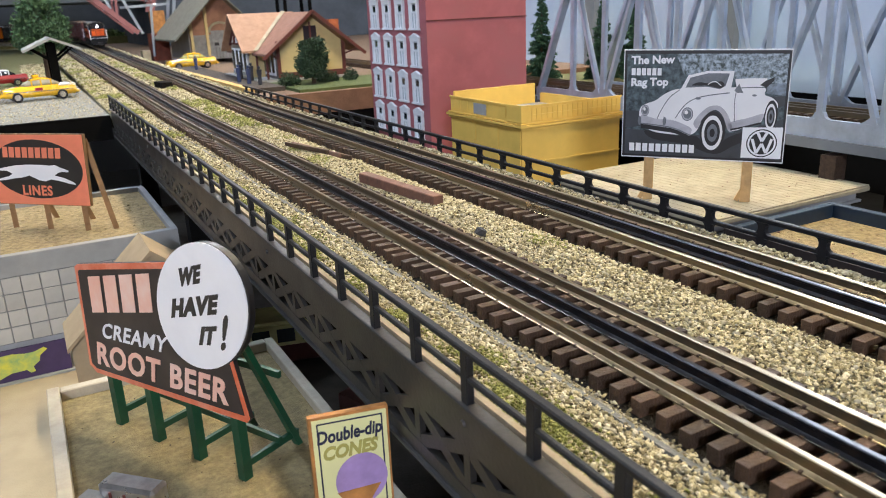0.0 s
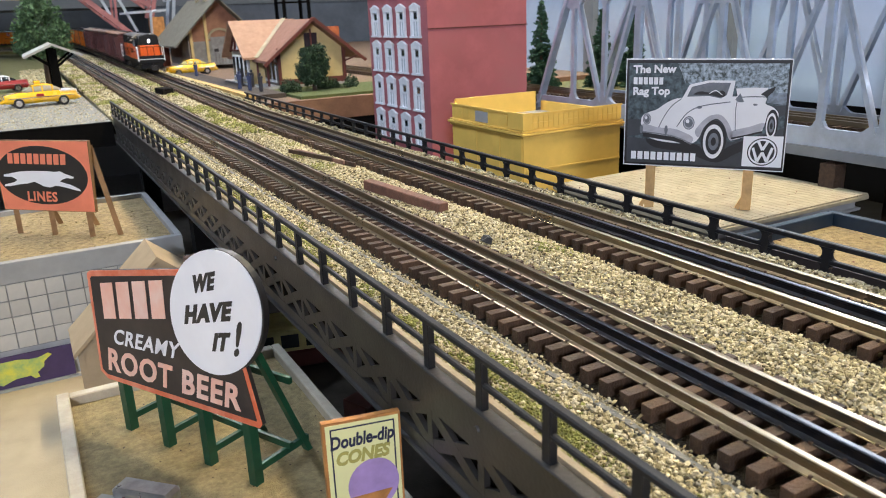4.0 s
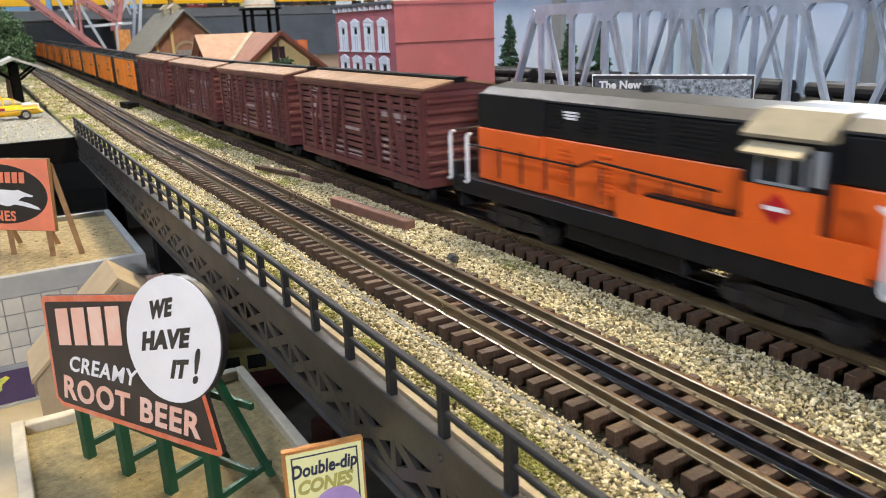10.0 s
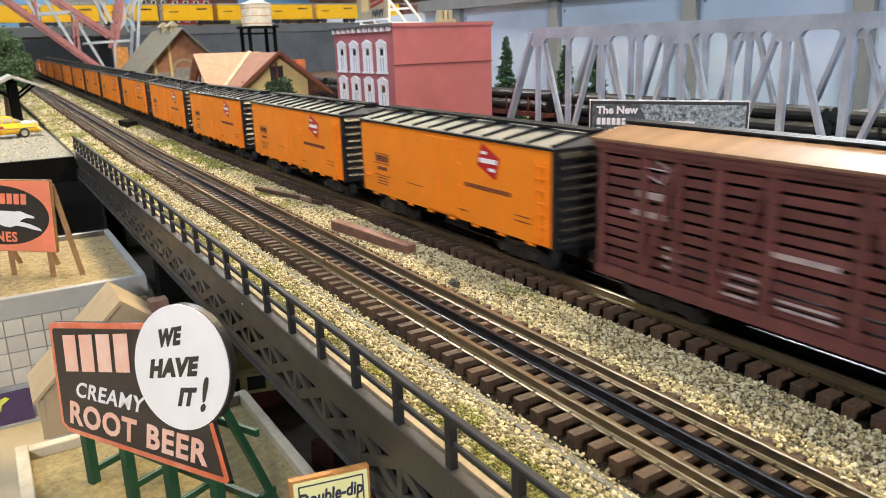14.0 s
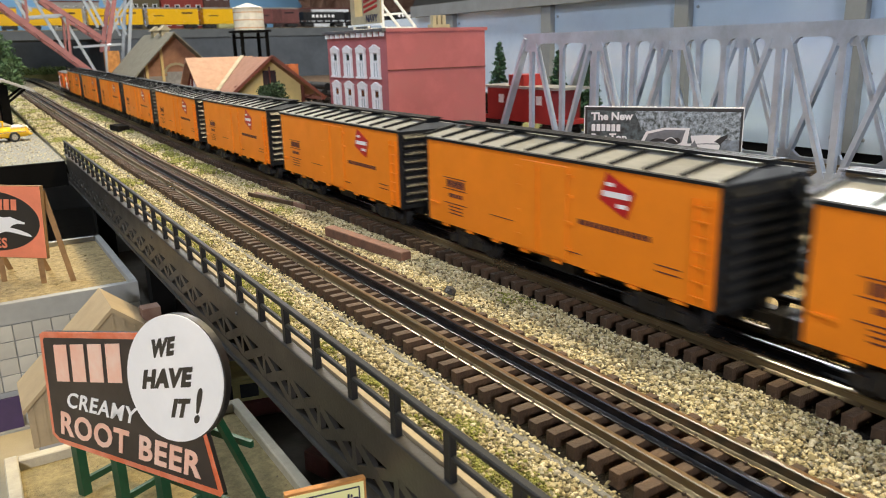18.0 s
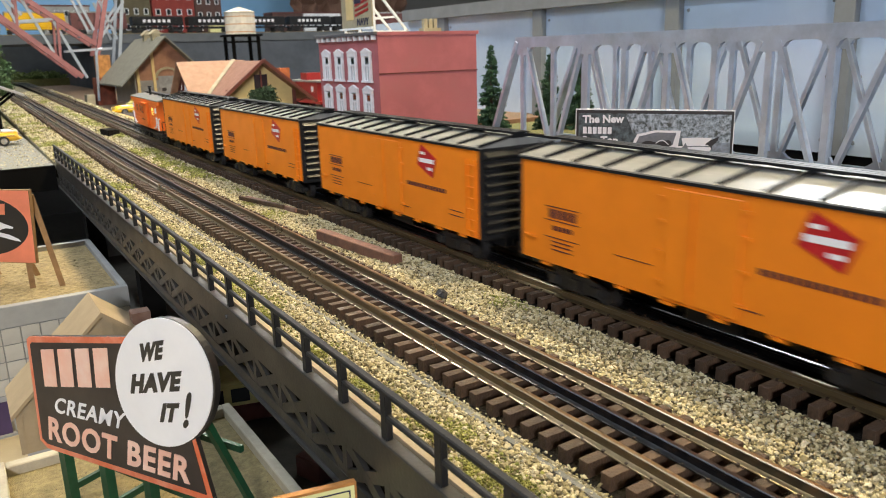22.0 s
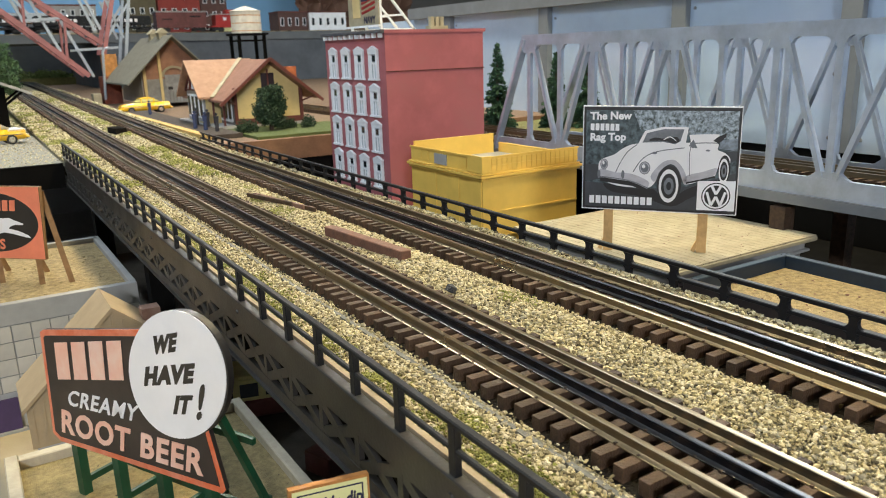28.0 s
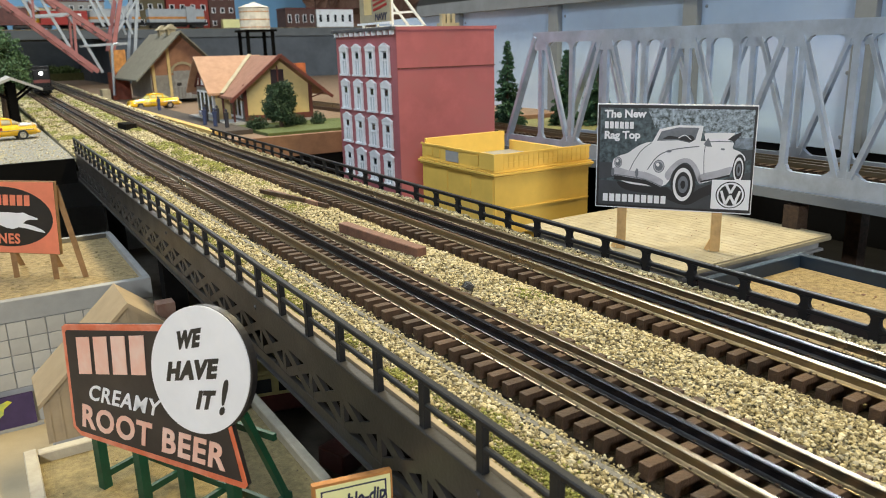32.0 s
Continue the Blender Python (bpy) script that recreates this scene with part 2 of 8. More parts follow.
M_CLADDING = mat("grey_cladding", (0.25, 0.25, 0.25), 0.8, 0, 0.2, 60, 0.2, 300, stain=0.4, stain_scale=20, stain_colour=(0.14, 0.13, 0.12))
M_SHEDROOF = mat("shed_roof", (0.15, 0.145, 0.115), 0.85, 0, 0.15, 60, 0.3, 300)
M_LEAF = mat("foliage_dark", (0.016, 0.040, 0.018), 0.8, 0, 0.3, 300, second=(0.034, 0.064, 0.026), island=0.45)
M_LEAF2 = mat("foliage_light", (0.075, 0.13, 0.035), 0.8, 0, 0.3, 300, second=(0.15, 0.20, 0.06), island=0.45)
M_LEAFMID = mat("foliage_mid", (0.035, 0.085, 0.030), 0.75, 0, 0.3, 300, second=(0.085, 0.14, 0.060), island=0.5)
M_FIR = mat("fir_needles", (0.018, 0.060, 0.030), 0.8, 0, 0.3, 300, second=(0.035, 0.09, 0.045), island=0.4)
M_BARK = mat("bark", (0.07, 0.045, 0.03), 0.9, 0, 0.3, 200, 0.6, 500)
M_TAXI = mat("taxi_yellow", (0.78, 0.45, 0.015), 0.25, 0, 0.05, 20, coat=0.5)
M_CHROME = mat("chrome", (0.7, 0.7, 0.72), 0.15, 1.0, 0.05, 20)
M_GLASS = mat("dark_glass", (0.02, 0.025, 0.03), 0.08, 0, 0.05, 20, spec=0.8)
M_RUBBER = mat("tyre_rubber", (0.015, 0.015, 0.016), 0.7)
M_CRANE = mat("crane_pink", (0.30, 0.115, 0.11), 0.55, 0, 0.15, 40)
M_SILVER = mat("silver_lattice", (0.40, 0.44, 0.49), 0.4, 0.4, 0.1, 40)
M_REEFER = mat("reefer_orange", (0.86, 0.235, 0.012), 0.42, 0, 0.06, 25, 0.06, 500, spec=0.35)
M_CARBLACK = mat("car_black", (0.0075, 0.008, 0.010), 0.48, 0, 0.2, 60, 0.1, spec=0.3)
M_CARROOF = mat("car_roof", (0.40, 0.40, 0.385), 0.33, 0.4, 0.25, 40, spec=0.6)
M_STOCK = mat("stock_maroon", (0.125, 0.041, 0.038), 0.38, 0, 0.22, 45, 0.12, 500, objects=0.22)
M_PRINTFADED = mat("faded_print", (0.40, 0.31, 0.30), 0.55, 0, 0.2, 120)
M_STOCKROOF = mat("stock_roof", (0.30, 0.180, 0.105), 0.42, 0.0, 0.2, 40, objects=0.2)
M_LOCO_ORANGE = mat("loco_orange", (0.80, 0.125, 0.012), 0.4, 0, 0.06, 30)
M_LOCOROOF = mat("loco_roof", (0.040, 0.040, 0.043), 0.45, 0.1, 0.2, 30)
M_TRUCK = mat("truck_black", (0.022, 0.021, 0.022), 0.42, 0.1, 0.3, 90, 0.3, 500)
M_CABROOF = mat("caboose_roof", (0.17, 0.165, 0.15), 0.5, 0.1, 0.2, 60, 0.1)
M_CABOOSE = mat("caboose_orange", (0.82, 0.165, 0.016), 0.42, 0, 0.06, 30)
M_LOGO = mat("logo_red", (0.50, 0.012, 0.018), 0.4)
M_CABGLASS = mat("caboose_window", (0.20, 0.022, 0.008), 0.3, 0, 0.1, 40)
M_GLOW = mat("headlight_glow", (1.0, 0.96, 0.88), 0.4, emit=40.0)
M_WINGLOW = mat("lit_cab_window", (1.0, 0.55, 0.10), 0.4, emit=1.6)
M_OCHRE = mat("ochre_edge", (0.60, 0.40, 0.13), 0.8, 0, 0.15, 60, 0.2, 500)
M_DARKDECK = mat("platform_dark", (0.055, 0.042, 0.033), 0.85, 0, 0.2, 80, 0.3, 500)
M_BANKWOOD = mat("bank_wood", (0.24, 0.125, 0.065), 0.7, 0, 0.25, 40, 0.2, 300, second=(0.14, 0.075, 0.04))
M_LAWN = mat("lawn_turf", (0.055, 0.080, 0.022), 0.95, 0, 0.3, 120, 0.8, 700, second=(0.10, 0.12, 0.03))
M_CHIMNEY = mat("chimney_brick", (0.42, 0.125, 0.045), 0.8, 0, 0.2, 90, 0.2)
M_PLATFORM = mat("platform_brick", (0.185, 0.120, 0.072), 0.85, 0, 0.15, 60, 0.3, 500)
M_GRASS = mat("scenic_turf", (0.20, 0.19, 0.075), 0.95, 0, 0.3, 60, 0.8, 500, second=(0.115, 0.12, 0.04), stain=0.3)
M_SHELF = mat("shelf_grey", (0.09, 0.10, 0.11), 0.7, 0, 0.1, 15)
M_DARKWALL = mat("dark_wall", (0.070, 0.082, 0.100), 0.8, 0, 0.15, 10, stain=0.3, stain_scale=6, stain_colour=(0.04, 0.045, 0.05))
M_SKY = mat("painted_sky", (0.25, 0.50, 0.80), 0.9, 0, 0.05, 3)
M_HALLWALL = mat("hall_wall", (0.17, 0.17, 0.165), 0.9, 0, 0.05, 3)
# Pale tone for the unseen west wall, to brighten the back panel's reflection.
M_HALLREFLECT = mat("hall_wall_reflector", (0.50, 0.53, 0.57), 0.9, 0, 0.06, 3)
M_ROCKDARK = mat("coal_lump", (0.02, 0.02, 0.022), 0.6, 0, 0.2, 300, 0.5, 900)
M_LUMBER = mat("stained_lumber", (0.16, 0.075, 0.05), 0.75, 0, 0.2, 120, 0.3, 700, second=(0.24, 0.15, 0.11))
M_CARDBOARD = mat("card_brown", (0.33, 0.25, 0.15), 0.75, 0, 0.1, 40)
M_CABTAN = mat("dusty_tan", (0.19, 0.165, 0.11), 0.5, 0, 0.15, 60)
M_PALE = mat("pale_yellow", (0.80, 0.77, 0.37), 0.5, 0, 0.05, 30)
M_NAVY = mat("navy_ink", (0.02, 0.022, 0.06), 0.5)
M_LILAC = mat("lilac_ink", (0.45, 0.30, 0.58), 0.5)
M_OLIVE = mat("olive_ink", (0.45, 0.40, 0.10), 0.5)
M_RUST = mat("rust_edge", (0.55, 0.24, 0.06), 0.6, 0, 0.3, 60)
M_MACHINE = mat("machinery_red", (0.24, 0.055, 0.025), 0.7, 0, 0.3, 40, stain=0.3)
M_PURPLE = mat("map_ground", (0.045, 0.025, 0.085), 0.5)
M_MAP = mat("map_yellow", (0.58, 0.55, 0.05), 0.5, 0, 0.3, 90, second=(0.22, 0.36, 0.13), spread=0.3)
M_PHOTO = mat("photo_trees", (0.018, 0.024, 0.026), 0.35, 0, 0.3, 210, second=(0.11, 0.15, 0.165), spread=0.3)
M_PHOTOSKY = mat("photo_sky", (0.42, 0.49, 0.56), 0.35, 0, 0.3, 260, second=(0.045, 0.06, 0.055), spread=0.24)
M_PHOTOROAD = mat("photo_road", (0.055, 0.058, 0.065), 0.4, 0, 0.2, 40)
M_PHOTOBODY = mat("photo_body", (0.80, 0.79, 0.80), 0.4, 0, 0.05, 20)
M_PHOTOGREY = mat("photo_grey", (0.17, 0.18, 0.20), 0.4, 0, 0.2, 160)
M_PHOTOPALE = mat("photo_pale", (0.47, 0.46, 0.50), 0.4, 0, 0.15, 90)
M_PHOTOHAZE = mat("photo_haze", (0.26, 0.31, 0.38), 0.4, 0, 0.3, 160, second=(0.10, 0.12, 0.13), spread=0.3)
M_SMALLRED = mat("small_red", (0.32, 0.02, 0.018), 0.4, 0, 0.1, 40)
M_BUSCREAM = mat("bus_cream", (0.60, 0.56, 0.25), 0.45)
M_GREYPAINT = mat("roof_unit_grey", (0.29, 0.29, 0.28), 0.5, 0, 0.1, 40)
M_SHEETMETAL = mat("sheet_metal", (0.42, 0.42, 0.42), 0.28, 0.85, 0.3, 50, 0.1, stain=0.3, stain_scale=60, stain_colour=(0.12, 0.11, 0.10))
M_GREENPLASTIC = mat("flatcar_green", (0.01, 0.07, 0.04), 0.5)

# ---------------------------------------------------------------- helpers


def bm_box(bm, x0, x1, y0, y1, z0, z1, m=None):
    vs = [bm.verts.new(Vector(p)) for p in ((x0, y0, z0), (x1, y0, z0), (x1, y1, z0), (x0, y1, z0), (x0, y0, z1), (x1, y0, z1), (x1, y1, z1), (x0, y1, z1))]
    if m:
        for v in vs:
            v.co = m @ v.co
    for f in ((0, 3, 2, 1), (4, 5, 6, 7), (0, 1, 5, 4), (1, 2, 6, 5), (2, 3, 7, 6), (3, 0, 4, 7)):
        bm.faces.new([vs[i] for i in f])
    return vs


def bm_bar(bm, a, b, w, h=None, up=(0, 0, 1)):
    """A square bar from a to b, w wide and h high."""
    a, b = Vector(a), Vector(b)
    h = h or w
    d = (b - a)
    side = d.cross(Vector(up))
    if side.length < 1e-9:
        side = d.cross(Vector((1, 0, 0)))
    side.normalize()
    top = side.cross(d).normalized()
    m = Matrix.Identity(4)
    m.col[0], m.col[1], m.col[2], m.col[3] = (*side, 0), (*d.normalized(), 0), (*top, 0), (*a, 1)
    return bm_box(bm, -w / 2, w / 2, 0, d.length, -h / 2, h / 2, m)


def bm_tube(bm, a, b, r0, r1=None, n=10):
    a, b = Vector(a), Vector(b)
    r1 = r0 if r1 is None else r1
    d = b - a
    m = Matrix.Translation((a + b) / 2) @ d.to_track_quat("Z", "Y").to_matrix().to_4x4()
    bmesh.ops.create_cone(bm, cap_ends=True, segments=n, radius1=max(r0, 1e-5), radius2=max(r1, 1e-5), depth=d.length, matrix=m)


def bm_prism(bm, pts, y0, y1, m=None):
    """A polygon in the x-z plane, made solid from y0 to y1."""
    fr = [bm.verts.new(Vector((x, y0, z))) for x, z in pts]
    bk = [bm.verts.new(Vector((x, y1, z))) for x, z in pts]
    if m:
        for v in fr + bk:
            v.co = m @ v.co
    bm.faces.new(fr)
    bm.faces.new(bk[::-1])
    n = len(pts)
    for i in range(n):
        bm.faces.new((fr[i], bk[i], bk[(i + 1) % n], fr[(i + 1) % n]))


def soften(bm, width=0.0006, segments=1):
    bmesh.ops.recalc_face_normals(bm, faces=bm.faces)
    edges = [e for e in bm.edges if len(e.link_faces) == 2 and e.calc_face_angle(0) > 0.6]
    bmesh.ops.bevel(bm, geom=edges, offset=width, segments=segments, affect="EDGES", clamp_overlap=True)


def mesh_of(name, bm, material, smooth=False):
    bmesh.ops.recalc_face_normals(bm, faces=bm.faces)
    me = bpy.data.meshes.new(name)
    bm.to_mesh(me)
    bm.free()
    me.materials.append(material)
    if smooth:
        me.polygons.foreach_set("use_smooth", [True] * len(me.polygons))
    return me


def part(name, bm, material, parent=None, label="", smooth=False):
    """One mesh object under a thing or a part; bm may be a mesh that several pieces share."""
    me = mesh_of(name, bm, material, smooth) if isinstance(bm, bmesh.types.BMesh) else bm
    ob = new(name, me)
    ob.parent = parent
    if label:
        ob["label"] = label
    return ob


def thing(name, at, label, category, group="", kind="", turn=0.0):
    ob = new(name)
    ob.empty_display_size = 0.02
    ob.matrix_basis = pose(*at, 0, 0, turn)
    return tagged(ob, label, category, group, kind)


def boxpart(name, box, material, parent=None, label="", bevel=0.0, m=None):
    bm = bmesh.new()
    bm_box(bm, *box, m=m)
    if bevel:
        soften(bm, bevel)
    return part(name, bm, material, parent, label)


def tubepart(name, a, b, r, material, parent, label="", r1=None, n=12):
    bm = bmesh.new()
    bm_tube(bm, a, b, r, r1, n)
    return part(name, bm, material, parent, label, smooth=False)


def words(name, text, at, size, material, parent, m, align="CENTER", stretch=1.0, shear=0.0, depth=0.00015, bold=0.0, label="", spacing=1.0):
    """Lettering as a mesh. m turns the text's x-y plane to where it belongs; at is in that plane."""
    cu = bpy.data.curves.new(name, "FONT")
    cu.body, cu.size, cu.align_x, cu.align_y, cu.extrude, cu.shear, cu.offset = text, size, align, "CENTER", depth, shear, bold
    cu.resolution_u = 3
    cu.space_character = spacing
    tmp = bpy.data.objects.new(name, cu)
    scene.collection.objects.link(tmp)
    deps = bpy.context.evaluated_depsgraph_get()
    me = bpy.data.meshes.new_from_object(tmp.evaluated_get(deps))
    bpy.data.objects.remove(tmp)
    me.transform(m @ Matrix.Translation((at[0], at[1], 0)) @ Matrix.Diagonal((stretch, 1, 1, 1)))
    me.materials.clear()
    me.materials.append(material)
    return part(name, me, material, parent, label)


def scatter(name, pts, sizes, material, seed, flat=0.8, tag=None, kind_mesh="rock"):
    """Many small irregular lumps as one mesh."""
    rng = np.random.default_rng(seed)
    g = (1 + 5 ** 0.5) / 2
    base = np.array([(-1, g, 0), (1, g, 0), (-1, -g, 0), (1, -g, 0), (0, -1, g), (0, 1, g), (0, -1, -g), (0, 1, -g), (g, 0, -1), (g, 0, 1), (-g, 0, -1), (-g, 0, 1)]) / np.hypot(1, g)
    tri = np.array([(0, 11, 5), (0, 5, 1), (0, 1, 7), (0, 7, 10), (0, 10, 11), (1, 5, 9), (5, 11, 4), (11, 10, 2), (10, 7, 6), (7, 1, 8), (3, 9, 4), (3, 4, 2), (3, 2, 6), (3, 6, 8), (3, 8, 9), (4, 9, 5), (2, 4, 11), (6, 2, 10), (8, 6, 7), (9, 8, 1)])
    if kind_mesh == "chip":
        base = np.array([(sx * 0.8, sy * 0.8, sz * 0.7) for sz in (-1, 1) for sy in (-1, 1) for sx in (-1, 1)], float)
        tri = np.array([(0, 2, 1), (1, 2, 3), (4, 5, 6), (5, 7, 6), (0, 1, 4), (1, 5, 4), (2, 6, 3), (3, 6, 7), (0, 4, 2), (2, 4, 6), (1, 3, 5), (3, 7, 5)])
    if kind_mesh == "leaf":
        base = np.array([(-1, 0, 0), (0, -0.55, 0.12), (1, 0, 0), (0, 0.55, 0.12)], float)
        tri = np.array([(0, 1, 2), (0, 2, 3)])
    pts = np.asarray(pts, float)
    n, k = len(pts), len(base)
    q = rng.normal(size=(n, 4))
    q /= np.linalg.norm(q, axis=1)[:, None]
    w, x, y, z = q.T
    rot = np.stack([np.stack([1 - 2 * (y * y + z * z), 2 * (x * y - z * w), 2 * (x * z + y * w)], 1), np.stack([2 * (x * y + z * w), 1 - 2 * (x * x + z * z), 2 * (y * z - x * w)], 1), np.stack([2 * (x * z - y * w), 2 * (y * z + x * w), 1 - 2 * (x * x + y * y)], 1)], 1)
    shape = base[None] * (1 + rng.uniform(-0.40, 0.40, (n, k, 1))) * rng.uniform(0.55, 1.35, (n, 1, 3))
    v = np.einsum("nij,nkj->nki", rot, shape) * np.asarray(sizes).reshape(-1, 1, 1)
    v[:, :, 2] *= flat
    v += pts[:, None]
    faces = (tri[None] + (np.arange(n) * k)[:, None, None]).reshape(-1, 3)
    me = bpy.data.meshes.new(name)
    me.vertices.add(n * k)
    me.vertices.foreach_set("co", v.reshape(-1))
    me.loops.add(faces.size)
    me.loops.foreach_set("vertex_index", faces.reshape(-1).astype(np.int32))
    me.polygons.add(len(faces))
    me.polygons.foreach_set("loop_start", np.arange(0, faces.size, 3, dtype=np.int32))
    me.update(calc_edges=True)
    me.polygons.foreach_set("use_smooth", [False] * len(me.polygons))
    me.materials.append(material)
    return me


def rise(y):
    """The line climbs gently beyond the end of the bridge."""
    return min(max(0.0, y - 1.2), 3.1) * 0.0139


BEND_Y, BEND_R = 4.3, 1.1


def on_line(x, s):
    """Place and heading (degrees) at s metres along the line, x beside its middle: straight, then a wide bend to the west."""
    if s <= BEND_Y:
        return x, s, 0.0
    r = BEND_R + x
    a = (s - BEND_Y) / BEND_R
    return -BEND_R + r * math.cos(a), BEND_Y + r * math.sin(a), math.degrees(a)


TRACK_X = (0.0, 0.1114)
GAUGE = 0.0172

# ---------------------------------------------------------------- the hall and the benchwork
def slab(name, box, material, label="", kind="structure", category=""):
    ob = boxpart(name, box, material)
    return tagged(ob, label, category, "", kind)


slab("floor", (-4, 5, -8.6, 7, -1.2, -1.1), M_CONCRETE, "grey concrete floor of the hall", category="floor")
slab("ceiling", (-4, 5, -8.6, 7, 1.8, 1.9), M_HALLWALL, "plain grey ceiling of the hall", category="ceiling")
# Never in view; pale only so that it reflects into the back panel.
slab("wall_west", (-4.1, -4, -8.6, 7, -1.1, 1.8), M_HALLREFLECT, "unseen hall wall, made pale as a reflector", category="wall")
slab("wall_east", (5, 5.1, -8.6, 7, -1.1, 1.8), M_HALLWALL, "plain grey hall wall", category="wall")
slab("wall_south", (-4, 5, -8.7, -8.6, -1.1, 1.8), M_HALLWALL, "plain grey hall wall", category="wall")
slab("wall_north", (-4, 5, 7, 7.1, -1.1, 1.8), M_HALLWALL, "plain grey hall wall", category="wall")

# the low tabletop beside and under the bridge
# The street goes on here; its shade under the deck is painted darker.
slab("ground_under", (-0.0985, 0.04, -0.9, 1.36, -0.20, -0.1782), M_UNDER, "floor under the viaduct, its shade put into the colour", category="ground")
slab("ground", (-1.6, -0.0985, -0.9, 1.36, -0.20, -0.178), M_STREET, "tan painted tabletop street below the bridge", category="ground")
# Deep shade behind the bridge, painted as a black surface.
slab("ground_low", (0.04, 1.4, -0.9, 1.36, -0.20, -0.1785), M_BLACK, "tabletop behind the bridge, its deep shade painted black", category="ground")
for x, y in ((-1.5, -0.8), (1.3, -0.8), (-1.5, 1.3), (1.3, 1.3), (-2.4, 6.3), (2.4, 6.3), (-2.4, 1.5)):
    slab("table_leg", (x - 0.04, x + 0.04, y - 0.04, y + 0.04, -1.1, -0.2 if y < 1.4 else -0.034), M_STRIP, "wooden leg of the layout table", category="leg")
slab("line_shelf", (-0.0895, 0.1495, -8.4, -0.4, -0.050, -0.0172), M_BLACK, "plain shelf that carries the line onwards", category="shelf")
slab("truss_shelf", (0.53, 0.66, -3.1, -0.9, -0.050, -0.0040), M_BLACK, "plain shelf that carries the bridge line onwards", category="shelf")
slab("ground_far", (-2.6, -0.0962, 1.27, 6.5, -0.034, -0.0045), M_GRASS, "scenic turf tabletop on the far bank", category="ground")
slab("bank_edge", (-1.6, -0.0962, 1.262, 1.2695, -0.040, -0.0035), M_BLACK, "dark edge board of the far tabletop", category="edge")
slab("ground_station", (0.158, 2.6, 1.36, 6.5, -0.06, -0.0065), M_PLATFORM, "brownish ground around the station", category="ground")
slab("bank_board", (0.158, 1.0, 1.343, 1.3595, -0.0445, -0.0060), M_BANKWOOD, "brown wooden front board of the station tabletop", category="edge")
# Below the brown board the shade is painted black.
slab("bank_face", (0.158, 1.0, 1.345, 1.3595, -0.178, -0.0450), M_BLACK, "front of the station tabletop, its shade painted black", category="edge")

# the deck of the viaduct and the trackbed beyond it
def bed_sheet():
    xs = [-0.0900, -0.0880, -0.060, -0.042, -0.037, -0.0325, 0.0325, 0.036, 0.045, 0.056, 0.067, 0.0755, 0.0785, 0.1440, 0.1450, 0.149]
    zs = [-0.0165, -0.0120, -0.0120, -0.0122, -0.0120, -0.0120, -0.0120, -0.0118, -0.0098, -0.0090, -0.0098, -0.0118, -0.0120, -0.0120, -0.0075, -0.0075]
    ys = [-8.4, -4.0] + [-0.4 + 0.1 * i for i in range(98)]
    bm = bmesh.new()
    grid = [[bm.verts.new((*on_line(x, y)[:2], z + rise(y))) for x, z in zip(xs, zs)] for y in ys]
    for a, b in zip(grid, grid[1:]):
        for i in range(len(xs) - 1):
            f = bm.faces.new((a[i], a[i + 1], b[i + 1], b[i]))
            # the strips under the ties get the painted gap shade
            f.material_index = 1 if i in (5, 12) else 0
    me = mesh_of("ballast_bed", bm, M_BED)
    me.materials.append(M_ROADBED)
    return tagged(part("ballast_bed", me, M_BED), "pale gravel trackbed along the deck, gap shade painted near black between the ties", "ballast", "", "structure")


bed_sheet()
slab("viaduct_deck", (-0.0895, 0.1495, -0.4, 1.36, -0.030, -0.0172), M_BLACK, "dark wooden deck under the two tracks", category="deck")
slab("viaduct_deck_far", (-0.0955, 0.158, 1.36, 6.5, -0.034, -0.0172), M_GRASS, "earth bank under the two tracks", category="deck")


